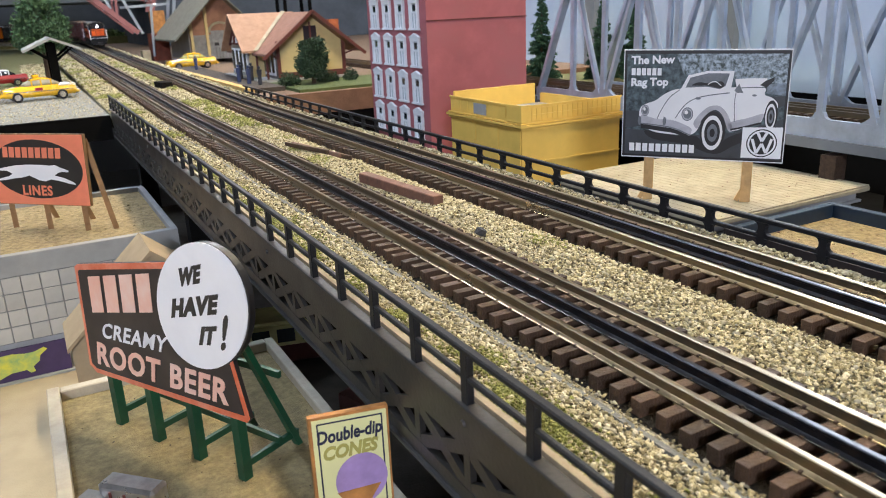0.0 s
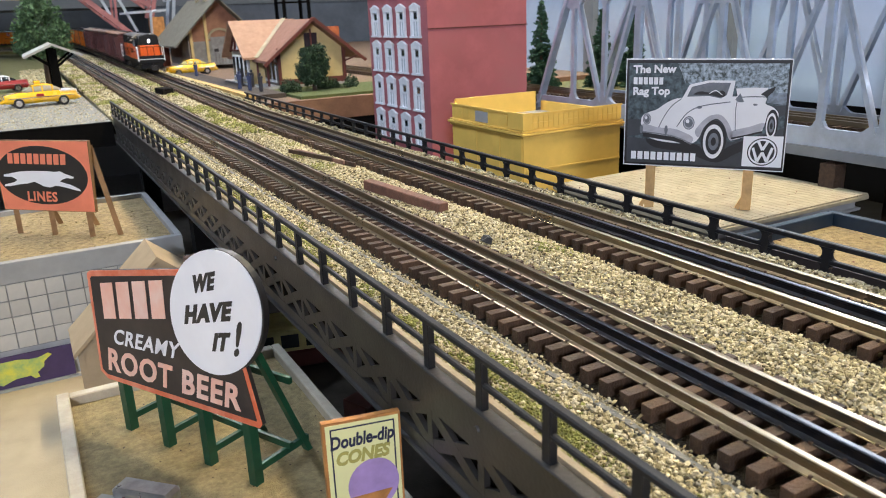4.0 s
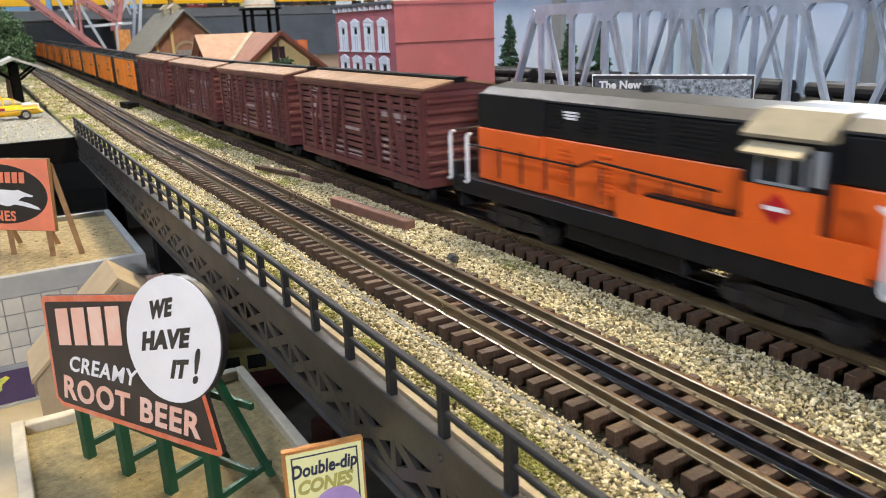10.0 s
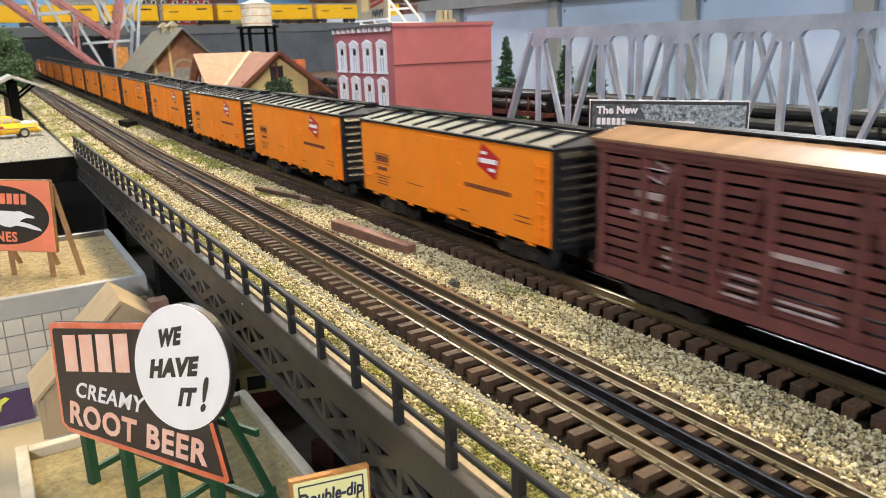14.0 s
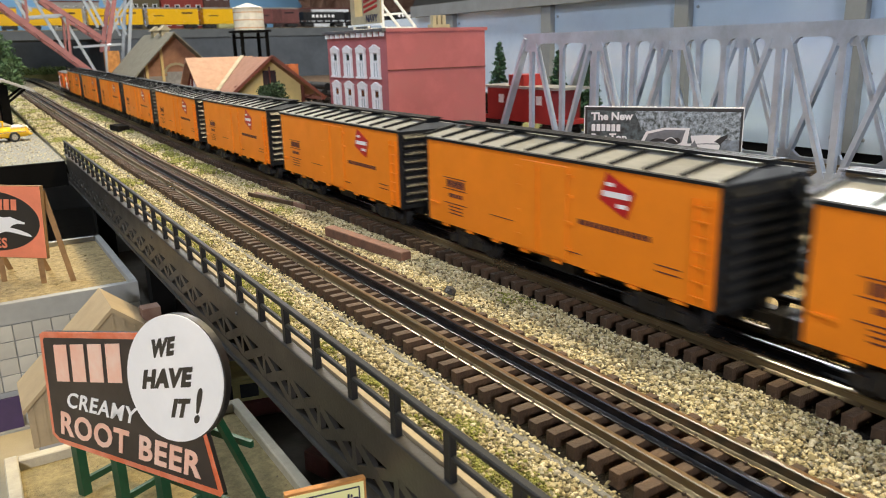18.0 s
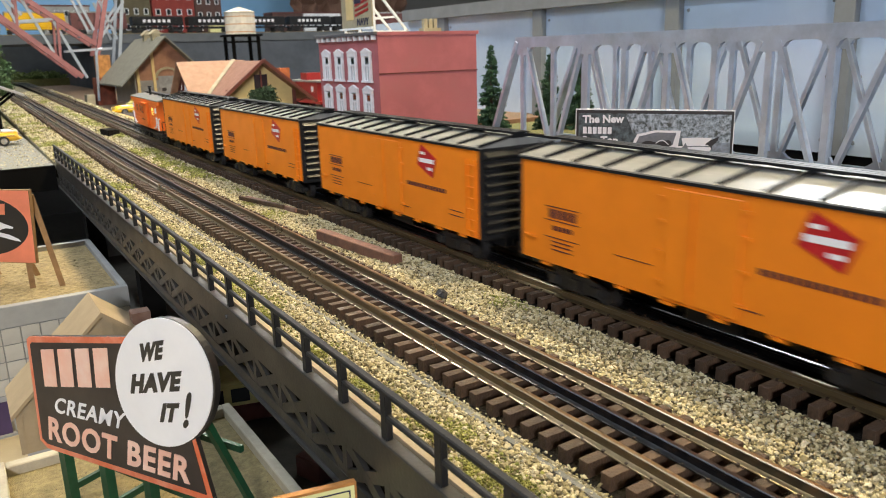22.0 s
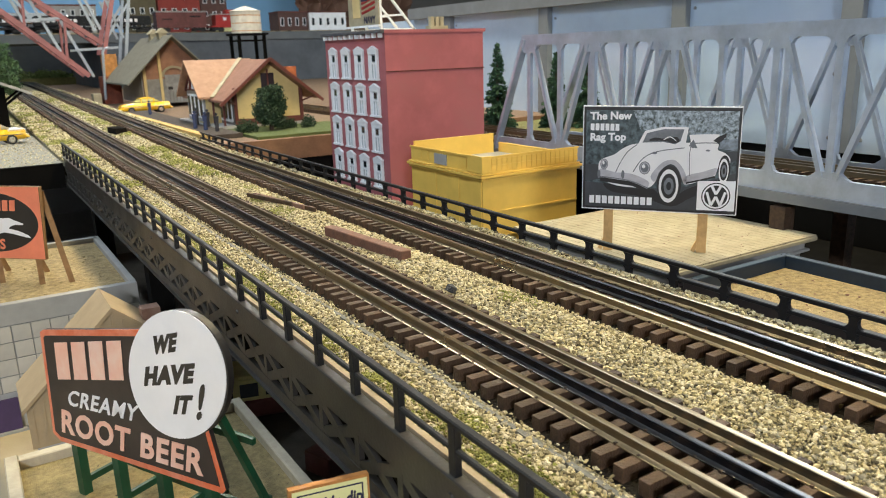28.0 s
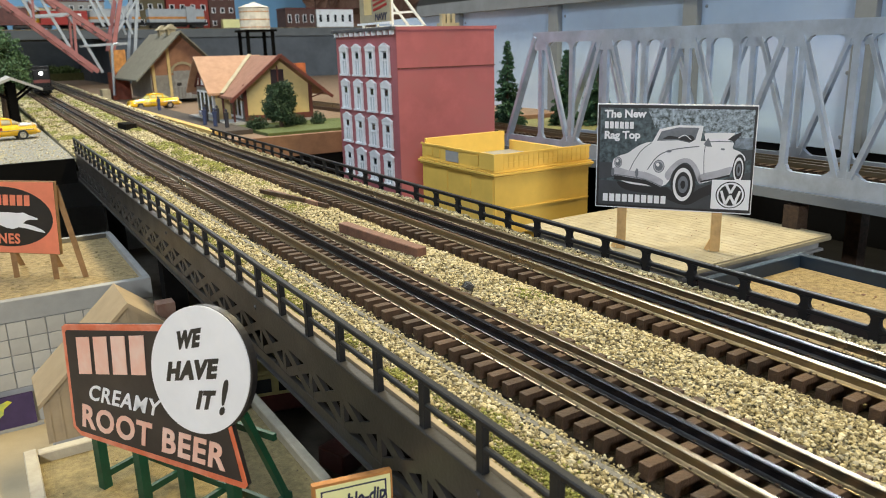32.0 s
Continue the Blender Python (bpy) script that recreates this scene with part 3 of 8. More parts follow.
def stones():
    rng = np.random.default_rng(4)
    pts, sizes = [], []

    def strip(x0, x1, y0, y1, per, z, size, slope=0.0):
        n = int((x1 - x0) * (y1 - y0) * per)
        x, y = rng.uniform(x0, x1, n), rng.uniform(y0, y1, n)
        zz = z(x) + rng.uniform(-0.0008, 0.0012, n) + 0.0006 * np.sin(x * 190 + 3 * np.sin(y * 23)) * np.sin(y * 130 + 2 * np.sin(x * 70)) + np.maximum(0, y - 1.2) * 0.0139
        pts.append(np.stack([x, y, zz], 1))
        sizes.append(size * rng.uniform(0.5, 1.4, n) ** 1.3)

    left = lambda x: -0.0107 - 0.0009 * np.clip((x + 0.0415) / 0.006, 0, 1)
    mid = lambda x: -0.0114 + 0.0030 * np.clip(1.1 - np.abs(x - 0.056) / 0.020, 0, 1)
    right = lambda x: -0.0105 + 0.0050 * np.clip((x - 0.1425) / 0.004, 0, 1)
    for y0, y1, per, size in ((0.09, 0.45, 1000000, 0.00086), (0.45, 0.95, 700000, 0.00098), (0.95, 1.7, 260000, 0.00135), (1.7, 3.6, 55000, 0.0025)):
        strip(-0.0885, -0.0395, y0, y1, per, left, size)
        strip(-0.0395, -0.0315, y0, y1, per * 0.5, left, size * 0.8)
        strip(0.0335, 0.0790, y0, y1, per, mid, size)
        strip(0.1425, 0.1495, y0, y1, per * 1.4, right, size * 1.25)
    # a few stones have rolled between the sleepers
    strip(-0.031, 0.031, 0.1, 1.0, 3000, lambda x: np.full_like(x, -0.0112), 0.0010)
    strip(0.081, 0.142, 0.1, 1.0, 3000, lambda x: np.full_like(x, -0.0112), 0.0010)
    me = scatter("ballast", np.concatenate(pts), np.concatenate(sizes), M_BALLAST, 7, 0.78)
    tagged(part("ballast", me, M_BALLAST), "loose cream and grey crushed stone ballast", "ballast", "", "stuff")
    # tufts of moss along the edges
    pts, sizes = [], []
    for k in range(120):
        zone = 1 if k % 9 == 0 else 2 * (k % 2)
        cx = (rng.uniform(-0.086, -0.055), rng.uniform(0.040, 0.070), rng.uniform(-0.080, -0.05))[zone]
        cy = rng.uniform(0.12, 1.4)
        n = rng.integers(60, 420)
        r = rng.uniform(0.003, 0.012)
        x = np.clip(cx + rng.normal(0, r * 0.5, n), -0.0875, 0.076)
        pts.append(np.stack([x, cy + rng.normal(0, r, n), np.where(x > 0, mid(x), left(x)) + 0.0011 + rng.uniform(-0.001, 0.0006, n)], 1))
        sizes.append(rng.uniform(0.0005, 0.0010, n))
    # beyond the bridge the moss covers more of the gravel
    for k in range(80):
        cx = (rng.uniform(-0.086, -0.045), rng.uniform(0.038, 0.072))[k % 2]
        cy = rng.uniform(1.0, 3.3)
        n = rng.integers(40, 130)
        r = rng.uniform(0.006, 0.022)
        x = np.clip(cx + rng.normal(0, 0.007, n), -0.0875, 0.076)
        yy = cy + rng.normal(0, r, n)
        pts.append(np.stack([x, yy, np.where(x > 0, mid(x), left(x)) + 0.0022 + np.maximum(0, yy - 1.2) * 0.0139], 1))
        sizes.append(rng.uniform(0.0010, 0.0022, n))
    me = scatter("moss", np.concatenate(pts), np.concatenate(sizes), M_MOSS, 8)
    tagged(part("moss", me, M_MOSS), "olive moss tufts in the gravel", "moss", "", "stuff")


stones()


# ---------------------------------------------------------------- the tracks
def rail_mesh(black, cx):
    prof = [(-0.0030, -0.0055), (0.0030, -0.0055), (0.0030, -0.0050), (0.0008, -0.0043), (0.0007, -0.0018), (0.0013, -0.0013), (0.0013, -0.0004), (0.0009, 0.0), (-0.0009, 0.0), (-0.0013, -0.0004), (-0.0013, -0.0013), (-0.0007, -0.0018), (-0.0008, -0.0043), (-0.0030, -0.0050)]
    ys = [-8.4, -0.4, 1.2, 1.6, 3.0] + [BEND_Y + 0.1 * i for i in range(51)]
    bm = bmesh.new()
    rings = [[bm.verts.new((*on_line(x + cx, y)[:2], z + rise(y))) for x, z in prof] for y in ys]
    for a, b in zip(rings, rings[1:]):
        for i in range(len(prof)):
            j = (i + 1) % len(prof)
            bm.faces.new((a[i], a[j], b[j], b[i]))
    bm.faces.new(rings[0])
    return mesh_of("rail", bm, M_RAIL_BLACK if black else M_RAIL)


def tracks():
    bm = bmesh.new()
    bm_box(bm, -0.0305, 0.0305, -0.0026, 0.0026, -0.0146, -0.0055)
    soften(bm, 0.0002)
    tie = mesh_of("tie", bm, M_TIE)
    bm = bmesh.new()
    for sx in (-1, 1):
        for rx in (-GAUGE, 0, GAUGE):
            bm_box(bm, rx + sx * 0.0027 - 0.0006, rx + sx * 0.0027 + 0.0006, -0.0006, 0.0006, -0.0055, -0.0044)
    spike = mesh_of("spike_row", bm, M_TIE)
    for k, x in enumerate(TRACK_X):
        t = tagged(thing("track", (x, 0, 0), "three-rail toy track with brown ties and a black centre rail", "railway track", "tracks on the bridge"), kind="structure")
        for rx in (-GAUGE, 0.0, GAUGE):
            r = part("rail", rail_mesh(rx == 0, x + rx), M_RAIL, t, "blackened centre rail" if rx == 0 else "bright steel rail")
            r.location.x = -x
        rng = random.Random(k)
        for i in range(290):
            y = 0.0065 - 0.15 + 0.0121 * i
            o = part("tie", tie, M_TIE, t)
            o.matrix_basis = pose(rng.uniform(-0.0006, 0.0006), y, rise(y) - rng.uniform(0, 0.0003), 0, 0, rng.uniform(-1.2, 1.2))
            if y < 0.75:
                s = part("spikes", spike, M_TIE, o)


tracks()


# ---------------------------------------------------------------- the bridge sides
def lattice_plate(y0, y1, pitch, top, bottom, z_hi, z_lo, x, thick):
    """A girder plate with a row of crossed lattice openings cut through it."""
    bm = bmesh.new()
    bm_box(bm, x - thick / 2, x + thick / 2, y0, y1, z_hi, top)
    bm_box(bm, x - thick / 2, x + thick / 2, y0, y1, bottom, z_lo)
    n = int(round((y1 - y0) / pitch))
    w = 0.0052
    for i in range(n):
        a, b = y0 + i * pitch, y0 + (i + 1) * pitch
        bm_bar(bm, (x, a, z_lo), (x, b, z_hi), thick * 0.8, w, up=(0, 0, 1))
        bm_bar(bm, (x, a, z_hi), (x, b, z_lo), thick * 0.76, w, up=(0, 0, 1))
        bm_box(bm, x - thick * 0.42, x + thick * 0.42, a - 0.0021, a + 0.0021, z_lo, z_hi)
    return bm


def railing_posts(parent, x, base, top, first, pitch, count, width, deep):
    bm = bmesh.new()
    bm_box(bm, -deep / 2, deep / 2, -width / 2, width / 2, base, top - 0.0014)
    soften(bm, 0.0003)
    me = mesh_of("post", bm, M_RAILING)
    for i in range(count):
        o = part("post", me, M_RAILING, parent)
        o.location = (x, first + pitch * i, 0)


def plate_posts(parent, x, base, mid, top, first, pitch, count, width, deep):
    """Posts of a cast railing, with small webs that round the corners of its openings."""
    bm = bmesh.new()
    bm_box(bm, -deep / 2, deep / 2, -width / 2, width / 2, base, top)
    turn = Matrix.Rotation(math.pi / 2, 4, "Z")
    r = 0.0024
    for z, d in ((mid[0], -1), (mid[1], 1), (top, -1), (base, 1)):
        for s in (-1, 1):
            y = s * width / 2
            bm_prism(bm, [(y, z), (y + s * r, z), (y + s * r * 0.35, z + d * r * 0.35), (y, z + d * r)], -deep * 0.48, deep * 0.48, turn)
    me = mesh_of("post", bm, M_RAILING)
    for i in range(count):
        o = part("post", me, M_RAILING, parent)
        o.location = (x, first + pitch * i, 0)


def left_bridge_side():
    g = thing("bridge_girder", (0, 0, 0), "dark grey lattice girder with a low railing along the viaduct", "bridge girder")
    bm = lattice_plate(-0.0323, 1.2700, 0.0383, 0.0045, -0.0345, -0.0118, -0.0285, -0.0925, 0.0030)
    part("girder_plate", bm, M_GIRDER, g)
    boxpart("girder_flange", (-0.0955, -0.0900, -0.0365, 1.2725, 0.0045, 0.0058), M_GIRDER, g, bevel=0.0004)
    boxpart("bottom_flange", (-0.0960, -0.0898, -0.0365, 1.2725, -0.0358, -0.0345), M_GIRDER, g, bevel=0.0004)
    boxpart("top_rail", (-0.0942, -0.0908, -0.0365, 1.2750, 0.0240, 0.0265), M_RAILING, g, bevel=0.0005)
    boxpart("mid_rail", (-0.0937, -0.0913, -0.0365, 1.2750, 0.0142, 0.0164), M_RAILING, g, bevel=0.0005)
    railing_posts(g, -0.0925, 0.0055, 0.0262, 0.0443, 0.0383, 33, 0.0042, 0.0030)
    bm = bmesh.new()
    bm_tube(bm, (-0.0935, 0, 0), (-0.0949, 0, 0), 0.0016, 0.0013, 8)
    me = mesh_of("bolt", bm, M_GIRDER)
    for y in (0.1985, 0.433, 0.6675, 0.902):
        o = part("bolt", me, M_GIRDER, g)
        o.location = (0, y, -0.0025)
    slab("cork_edge", (-0.0392, -0.0366, -0.0365, 1.2725, -0.0150, -0.0102), M_CORK, "grey cork roadbed edge beside the ties", category="roadbed")
    slab("edge_strip", (-0.0897, -0.0872, -0.0365, 1.2725, -0.0120, 0.0072), M_STRIP, "pale raw wooden strip behind the railing", category="trim")
    # trestle posts under the deck
    for i, y in enumerate((0.44, 0.735, 1.06)):
        c = thing("bridge_pier", (-0.080 if i else 0.10, y, -0.178), "dark wooden pier under the viaduct", "pier", "piers under the viaduct")
        boxpart("column", (-0.010, 0.010, -0.010, 0.010, 0, 0.146), M_BLACK, c)
        boxpart("footing", (-0.016, 0.016, -0.016, 0.016, 0, 0.010), M_BLACK, c)


def right_bridge_side():
    g = thing("bridge_railing", (0, 0, 0), "black plastic bridge railing behind the second track", "railing")
    boxpart("girder_plate", (0.1505, 0.1535, -0.05, 1.36, -0.0500, -0.0105), M_GIRDER, g)
    boxpart("top_rail", (0.1503, 0.1537, -0.05, 1.42, 0.0088, 0.0118), M_RAILING, g, bevel=0.0005)
    boxpart("mid_rail", (0.1506, 0.1534, -0.05, 1.42, -0.0004, 0.0022), M_RAILING, g, bevel=0.0004)
    boxpart("foot_rail", (0.1505, 0.1535, -0.05, 1.42, -0.0110, -0.0090), M_RAILING, g, bevel=0.0004)
    plate_posts(g, 0.152, -0.0090, (-0.0004, 0.0022), 0.0088, 0.0057, 0.0388, 37, 0.0046, 0.0032)


left_bridge_side()
right_bridge_side()


# ---------------------------------------------------------------- rooftops and signs beside the bridge
def plane_matrix(a, b, z=0.0):
    """Text plane whose x runs level from a to b, y up; the origin is at a, height z."""
    a, b = Vector((*a, z)), Vector((*b, z))
    x = (b - a).normalized()
    y = Vector((0, 0, 1))
    m = Matrix.Identity(4)
    m.col[0], m.col[1], m.col[2], m.col[3] = (*x, 0), (*y, 0), (*x.cross(y), 0), (*a, 1)
    return m


def flat_shape(bm, pts, d0, d1, m):
    """A polygon in the text plane, made solid between depths d0 and d1."""
    fr = [bm.verts.new(m @ Vector((x, y, d1))) for x, y in pts]
    bk = [bm.verts.new(m @ Vector((x, y, d0))) for x, y in pts]
    bm.faces.new(fr)
    bm.faces.new(bk[::-1])
    for i in range(len(pts)):
        j = (i + 1) % len(pts)
        bm.faces.new((fr[i], bk[i], bk[j], fr[j]))


def shape(name, pts, d0, d1, m, material, parent, label=""):
    bm = bmesh.new()
    flat_shape(bm, pts, d0, d1, m)
    return part(name, bm, material, parent, label)


def words_fit(name, text, low_left, low_right, high_left, material, parent, m, bold=0.03, depth=0.00015):
    """Lettering stretched and slanted between three corners of its box in the plane of m."""
    ob = words(name, text, (0, 0), 1.0, material, parent, Matrix.Identity(4), bold=bold, depth=0.02, spacing=1.12)
    co = np.empty(len(ob.data.vertices) * 3)
    ob.data.vertices.foreach_get("co", co)
    co = co.reshape(-1, 3)
    lo, hi = co.min(0), co.max(0)
    u, v = ((co[:, :2] - lo[:2]) / (hi[:2] - lo[:2])).T
    a, b, c = (np.array(p) for p in (low_left, low_right, high_left))
    p = a + u[:, None] * (b - a) + v[:, None] * (c - a)
    mm = np.array(m)
    q = np.stack([p[:, 0], p[:, 1], co[:, 2] / 0.02 * depth, np.ones(len(p))], 1) @ mm.T
    ob.data.vertices.foreach_set("co", q[:, :3].reshape(-1))
    ob.data.update()
    return ob


def word_bars(n, low_left, low_right, high_left, material, parent, m, depth=0.0003):
    """A name as n plain upright bars of its size and colour."""
    a, b, c = (Vector(p) for p in (low_left, low_right, high_left))
    for i in range(n):
        u0, u1 = (i + 0.08) / n, (i + 0.84) / n
        pts = [a + (b - a) * u0, a + (b - a) * u1, a + (b - a) * u1 + (c - a), a + (b - a) * u0 + (c - a)]
        shape("print_bar", [tuple(p) for p in pts], 0.0, depth, m, material, parent)


def oval(cx, cy, rx, ry, n=40, a0=0.0, a1=2 * math.pi):
    return [(cx + rx * math.cos(a0 + (a1 - a0) * i / n), cy + ry * math.sin(a0 + (a1 - a0) * i / n)) for i in range(n if a1 - a0 > 6.2 else n + 1)]


def curve_loop(pts, steps=4, closed=True):
    """A smooth line through the corner points."""
    n, out = len(pts), []
    for i in range(n if closed else n - 1):
        if closed:
            a, b, c, d = (Vector(pts[(i + k) % n]) for k in (-1, 0, 1, 2))
        else:
            a, b, c, d = (Vector(pts[min(n - 1, max(0, i + k))]) for k in (-1, 0, 1, 2))
        for j in range(steps):
            u = j / steps
            q = b + (c - a) * (u / 2) + (a * 2 - b * 5 + c * 4 - d) * (u * u / 2) + (b * 3 - a - c * 3 + d) * (u ** 3 / 2)
            out.append((q.x, q.y))
    if not closed:
        out.append(tuple(pts[-1]))
    return out


def root_beer_roof():
    b = thing("flat_roof_building", (0, 0, -0.178), "low building with a grey gritty flat roof and white parapets", "building")
    boxpart("wall", (-0.224, -0.0910, 0.06, 0.460, 0, 0.0985), M_CONCRETE, b)
    boxpart("roof", (-0.2185, -0.0965, 0.065, 0.454, 0.0985, 0.1020), M_ROOFSAND, b, "gritty grey-tan flat roof")
    boxpart("parapet", (-0.2255, -0.2185, 0.06, 0.4615, 0.0985, 0.1085), M_PARAPET, b, "worn white parapet board", bevel=0.0006)
    boxpart("parapet", (-0.2185, -0.0965, 0.4540, 0.4610, 0.0985, 0.1080), M_PARAPET, b, "worn white parapet board", bevel=0.0006)
    boxpart("parapet", (-0.0965, -0.0905, 0.06, 0.4605, 0.0985, 0.1080), M_PARAPET, b, "worn white parapet board", bevel=0.0006)


root_beer_roof()


def root_beer_sign():
    a, c = (-0.1975, 0.4112), (-0.1446, 0.3065)
    m = plane_matrix(a, c)
    s = thing("billboard", (0, 0, 0), "dark root beer billboard with a white disc on green wooden legs", "billboard")
    outer = [(0.0007, 0.0166), (0.080, 0.0302), (0.1133, -0.0100), (0.1198, -0.0375), (0.1178, -0.0398), (-0.0005, -0.0450), (-0.0062, -0.0415), (-0.0022, 0.0148)]
    inner = [(0.0020, 0.0138), (0.080, 0.0272), (0.1112, -0.0110), (0.1168, -0.0365), (0.0005, -0.0420), (-0.0034, -0.0398), (0.0006, 0.0125)]
    shape("board_back", outer, -0.0022, -0.0001, m, M_INK, s)
    shape("border", outer, -0.0001, 0.0003, m, M_ORANGE_EDGE, s, "orange painted border")
    shape("panel", inner, 0.0003, 0.0006, m, M_SIGNBLACK, s, "dark brown printed panel")
    disc = [(0.0975 + 0.0318 * math.cos(f - 0.27), 0.0121 + 0.0311 * math.sin(f)) for f in [2 * math.pi * i / 64 for i in range(64)]]
    shape("disc_back", [(x + 0.0010, z) for x, z in disc], -0.0022, 0.0009, m, M_INK, s)
    shape("disc", disc, 0.0009, 0.0013, m, M_SHINYWHITE, s, "white round panel")
    t = m @ Matrix.Translation((0, 0, 0.0008))
    word_bars(4, (0.0068, -0.0085), (0.0630, 0.0028), (0.0087, 0.0114), M_SALMON, s, t)
    words_fit("lettering", "CREAMY", (0.0119, -0.0214), (0.0655, -0.0178), (0.0157, -0.0123), M_SHINYWHITE, s, t, bold=0.018)
    words_fit("lettering", "ROOT BEER", (0.0029, -0.0388), (0.107, -0.0343), (0.0062, -0.0249), M_SALMON, s, t, bold=0.03)
    t = m @ Matrix.Translation((0, 0, 0.0014))
    words_fit("lettering", "WE", (0.0840, 0.0194), (0.1000, 0.0240), (0.0868, 0.0288), M_INK, s, t, bold=0.06)
    words_fit("lettering", "HAVE", (0.0756, 0.0028), (0.1085, 0.0111), (0.0788, 0.0129), M_INK, s, t, bold=0.06)
    words_fit("lettering", "IT", (0.0932, -0.0069), (0.1040, -0.0044), (0.0970, 0.0030), M_INK, s, t, bold=0.06)
    words_fit("lettering", "!", (0.1078, -0.0062), (0.1112, -0.0053), (0.1133, 0.0118), M_INK, s, t, bold=0.03)
    # legs, braces and struts
    for k in range(4):
        d = 0.006 + 0.0330 * k
        p = m @ Vector((d, 0, -0.0048))
        bm = bmesh.new()
        bm_bar(bm, (p.x, p.y, -0.0765), (p.x, p.y, 0.0000), 0.0048, 0.0048, up=m.col[2].xyz)
        part("leg", bm, M_GREEN, s)
        q = m @ Vector((d, 0, -0.0400))
        r = m @ Vector((d, 0, -0.0100))
        bm = bmesh.new()
        bm_bar(bm, (q.x, q.y, -0.0765), (r.x, r.y, -0.002), 0.0036, 0.0030)
        part("brace", bm, M_GREEN, s)
        bm = bmesh.new()
        bm_bar(bm, (p.x, p.y, -0.0690), (q.x, q.y, -0.0690), 0.0022, 0.0034)
        part("strut", bm, M_GREEN, s)
    for z, dz in ((-0.0300, -0.040), (-0.0640, -0.036)):
        p, q = m @ Vector((0.006, 0, dz + 0.01)), m @ Vector((0.108, 0, dz + 0.01))
        bm = bmesh.new()
        bm_bar(bm, (p.x, p.y, z - 0.002), (q.x, q.y, z - 0.002), 0.0022, 0.0034)
        part("stringer", bm, M_GREEN, s)


root_beer_sign()


def cone_sign():
    m = plane_matrix((-0.1300, 0.2612), (-0.0968, 0.2572))
    s = thing("ice_cream_sign", (0, 0, 0), "pale yellow double-dip cones sign with a rusty edge", "sign")
    w = 0.0334
    shape("board", [(0, -0.0700), (w, -0.0700), (w, -0.0222), (0, -0.0206)], -0.0030, 0.0, m, M_RUST, s)
    shape("face", [(0.0012, -0.0700), (w - 0.0010, -0.0700), (w - 0.0010, -0.0234), (0.0012, -0.0218)], 0.0, 0.0003, m, M_PALE, s)
    for pts in ([(0.0030, -0.07), (0.0036, -0.07), (0.0036, -0.0236), (0.0030, -0.0236)], [(w - 0.0034, -0.07), (w - 0.0028, -0.07), (w - 0.0028, -0.0250), (w - 0.0034, -0.0250)], [(0.0030, -0.0242), (w - 0.0028, -0.0256), (w - 0.0028, -0.0250), (0.0030, -0.0236)]):
        shape("line", pts, 0.0003, 0.0005, m, M_NAVY, s, "navy border line")
    t = m @ Matrix.Translation((0, 0, 0.0005))
    words("lettering", "Double-dip", (0.0168, -0.0304), 0.0082, M_NAVY, s, t @ pose(0, 0, 0, 0, 0, -1), stretch=0.74, shear=0.12, bold=0.00022)
    words("lettering", "CONES", (0.0165, -0.0382), 0.0082, M_OLIVE, s, t @ pose(0, 0, 0, 0, 0, -1), stretch=0.86, shear=0.2, bold=0.00035)
    shape("scoop", oval(0.0200, -0.0535, 0.0112, 0.0122), 0.0003, 0.0006, m, M_LILAC, s, "lilac painted scoop")
    shape("cone", [(0.009, -0.0575), (0.028, -0.0575), (0.0195, -0.07), (0.0175, -0.07)], 0.0006, 0.0008, m, M_RUST, s)
    for d in (0.004, 0.029):
        p = m @ Vector((d, 0, -0.0045))
        bm = bmesh.new()
        bm_bar(bm, (p.x, p.y, -0.0760 if d < 0.01 else -0.178), (p.x, p.y, -0.03), 0.0024)
        part("stake", bm, M_RUST, s)


cone_sign()


def tiled_building():
    b = thing("tiled_building", (0, 0, -0.178), "grey building with square wall tiles and a sandy flat roof", "building")
    boxpart("wall", (-0.75, -0.0985, 0.745, 0.975, 0, 0.1095), M_CONCRETE, b)
    boxpart("roof", (-0.744, -0.1045, 0.751, 0.969, 0.1095, 0.1125), M_SAND, b, "sandy yellowish flat roof")
    boxpart("parapet", (-0.75, -0.0985, 0.7420, 0.7505, 0.0985, 0.1180), M_GREYPAINT, b, "grey roof edge", bevel=0.0005)
    boxpart("parapet", (-0.75, -0.0985, 0.969, 0.976, 0.1095, 0.1180), M_GREYPAINT, b, "grey roof edge", bevel=0.0005)
    boxpart("parapet", (-0.1045, -0.0980, 0.7505, 0.969, 0.1095, 0.1180), M_GREYPAINT, b, "grey roof edge", bevel=0.0005)
    boxpart("grout", (-0.70, -0.0990, 0.7432, 0.7450, 0.036, 0.0985), M_GROUT, b)
    bm = bmesh.new()
    bm_box(bm, -0.0073, 0.0073, -0.0010, 0.0, -0.0073, 0.0073)
    soften(bm, 0.0004)
    me = mesh_of("tile", bm, M_TILE)
    for i in range(26):
        for k in range(4):
            o = part("tile", me, M_TILE, b)
            o.location = (-0.1065 - 0.0155 * i, 0.7432, 0.0905 - 0.0155 * k)


tiled_building()


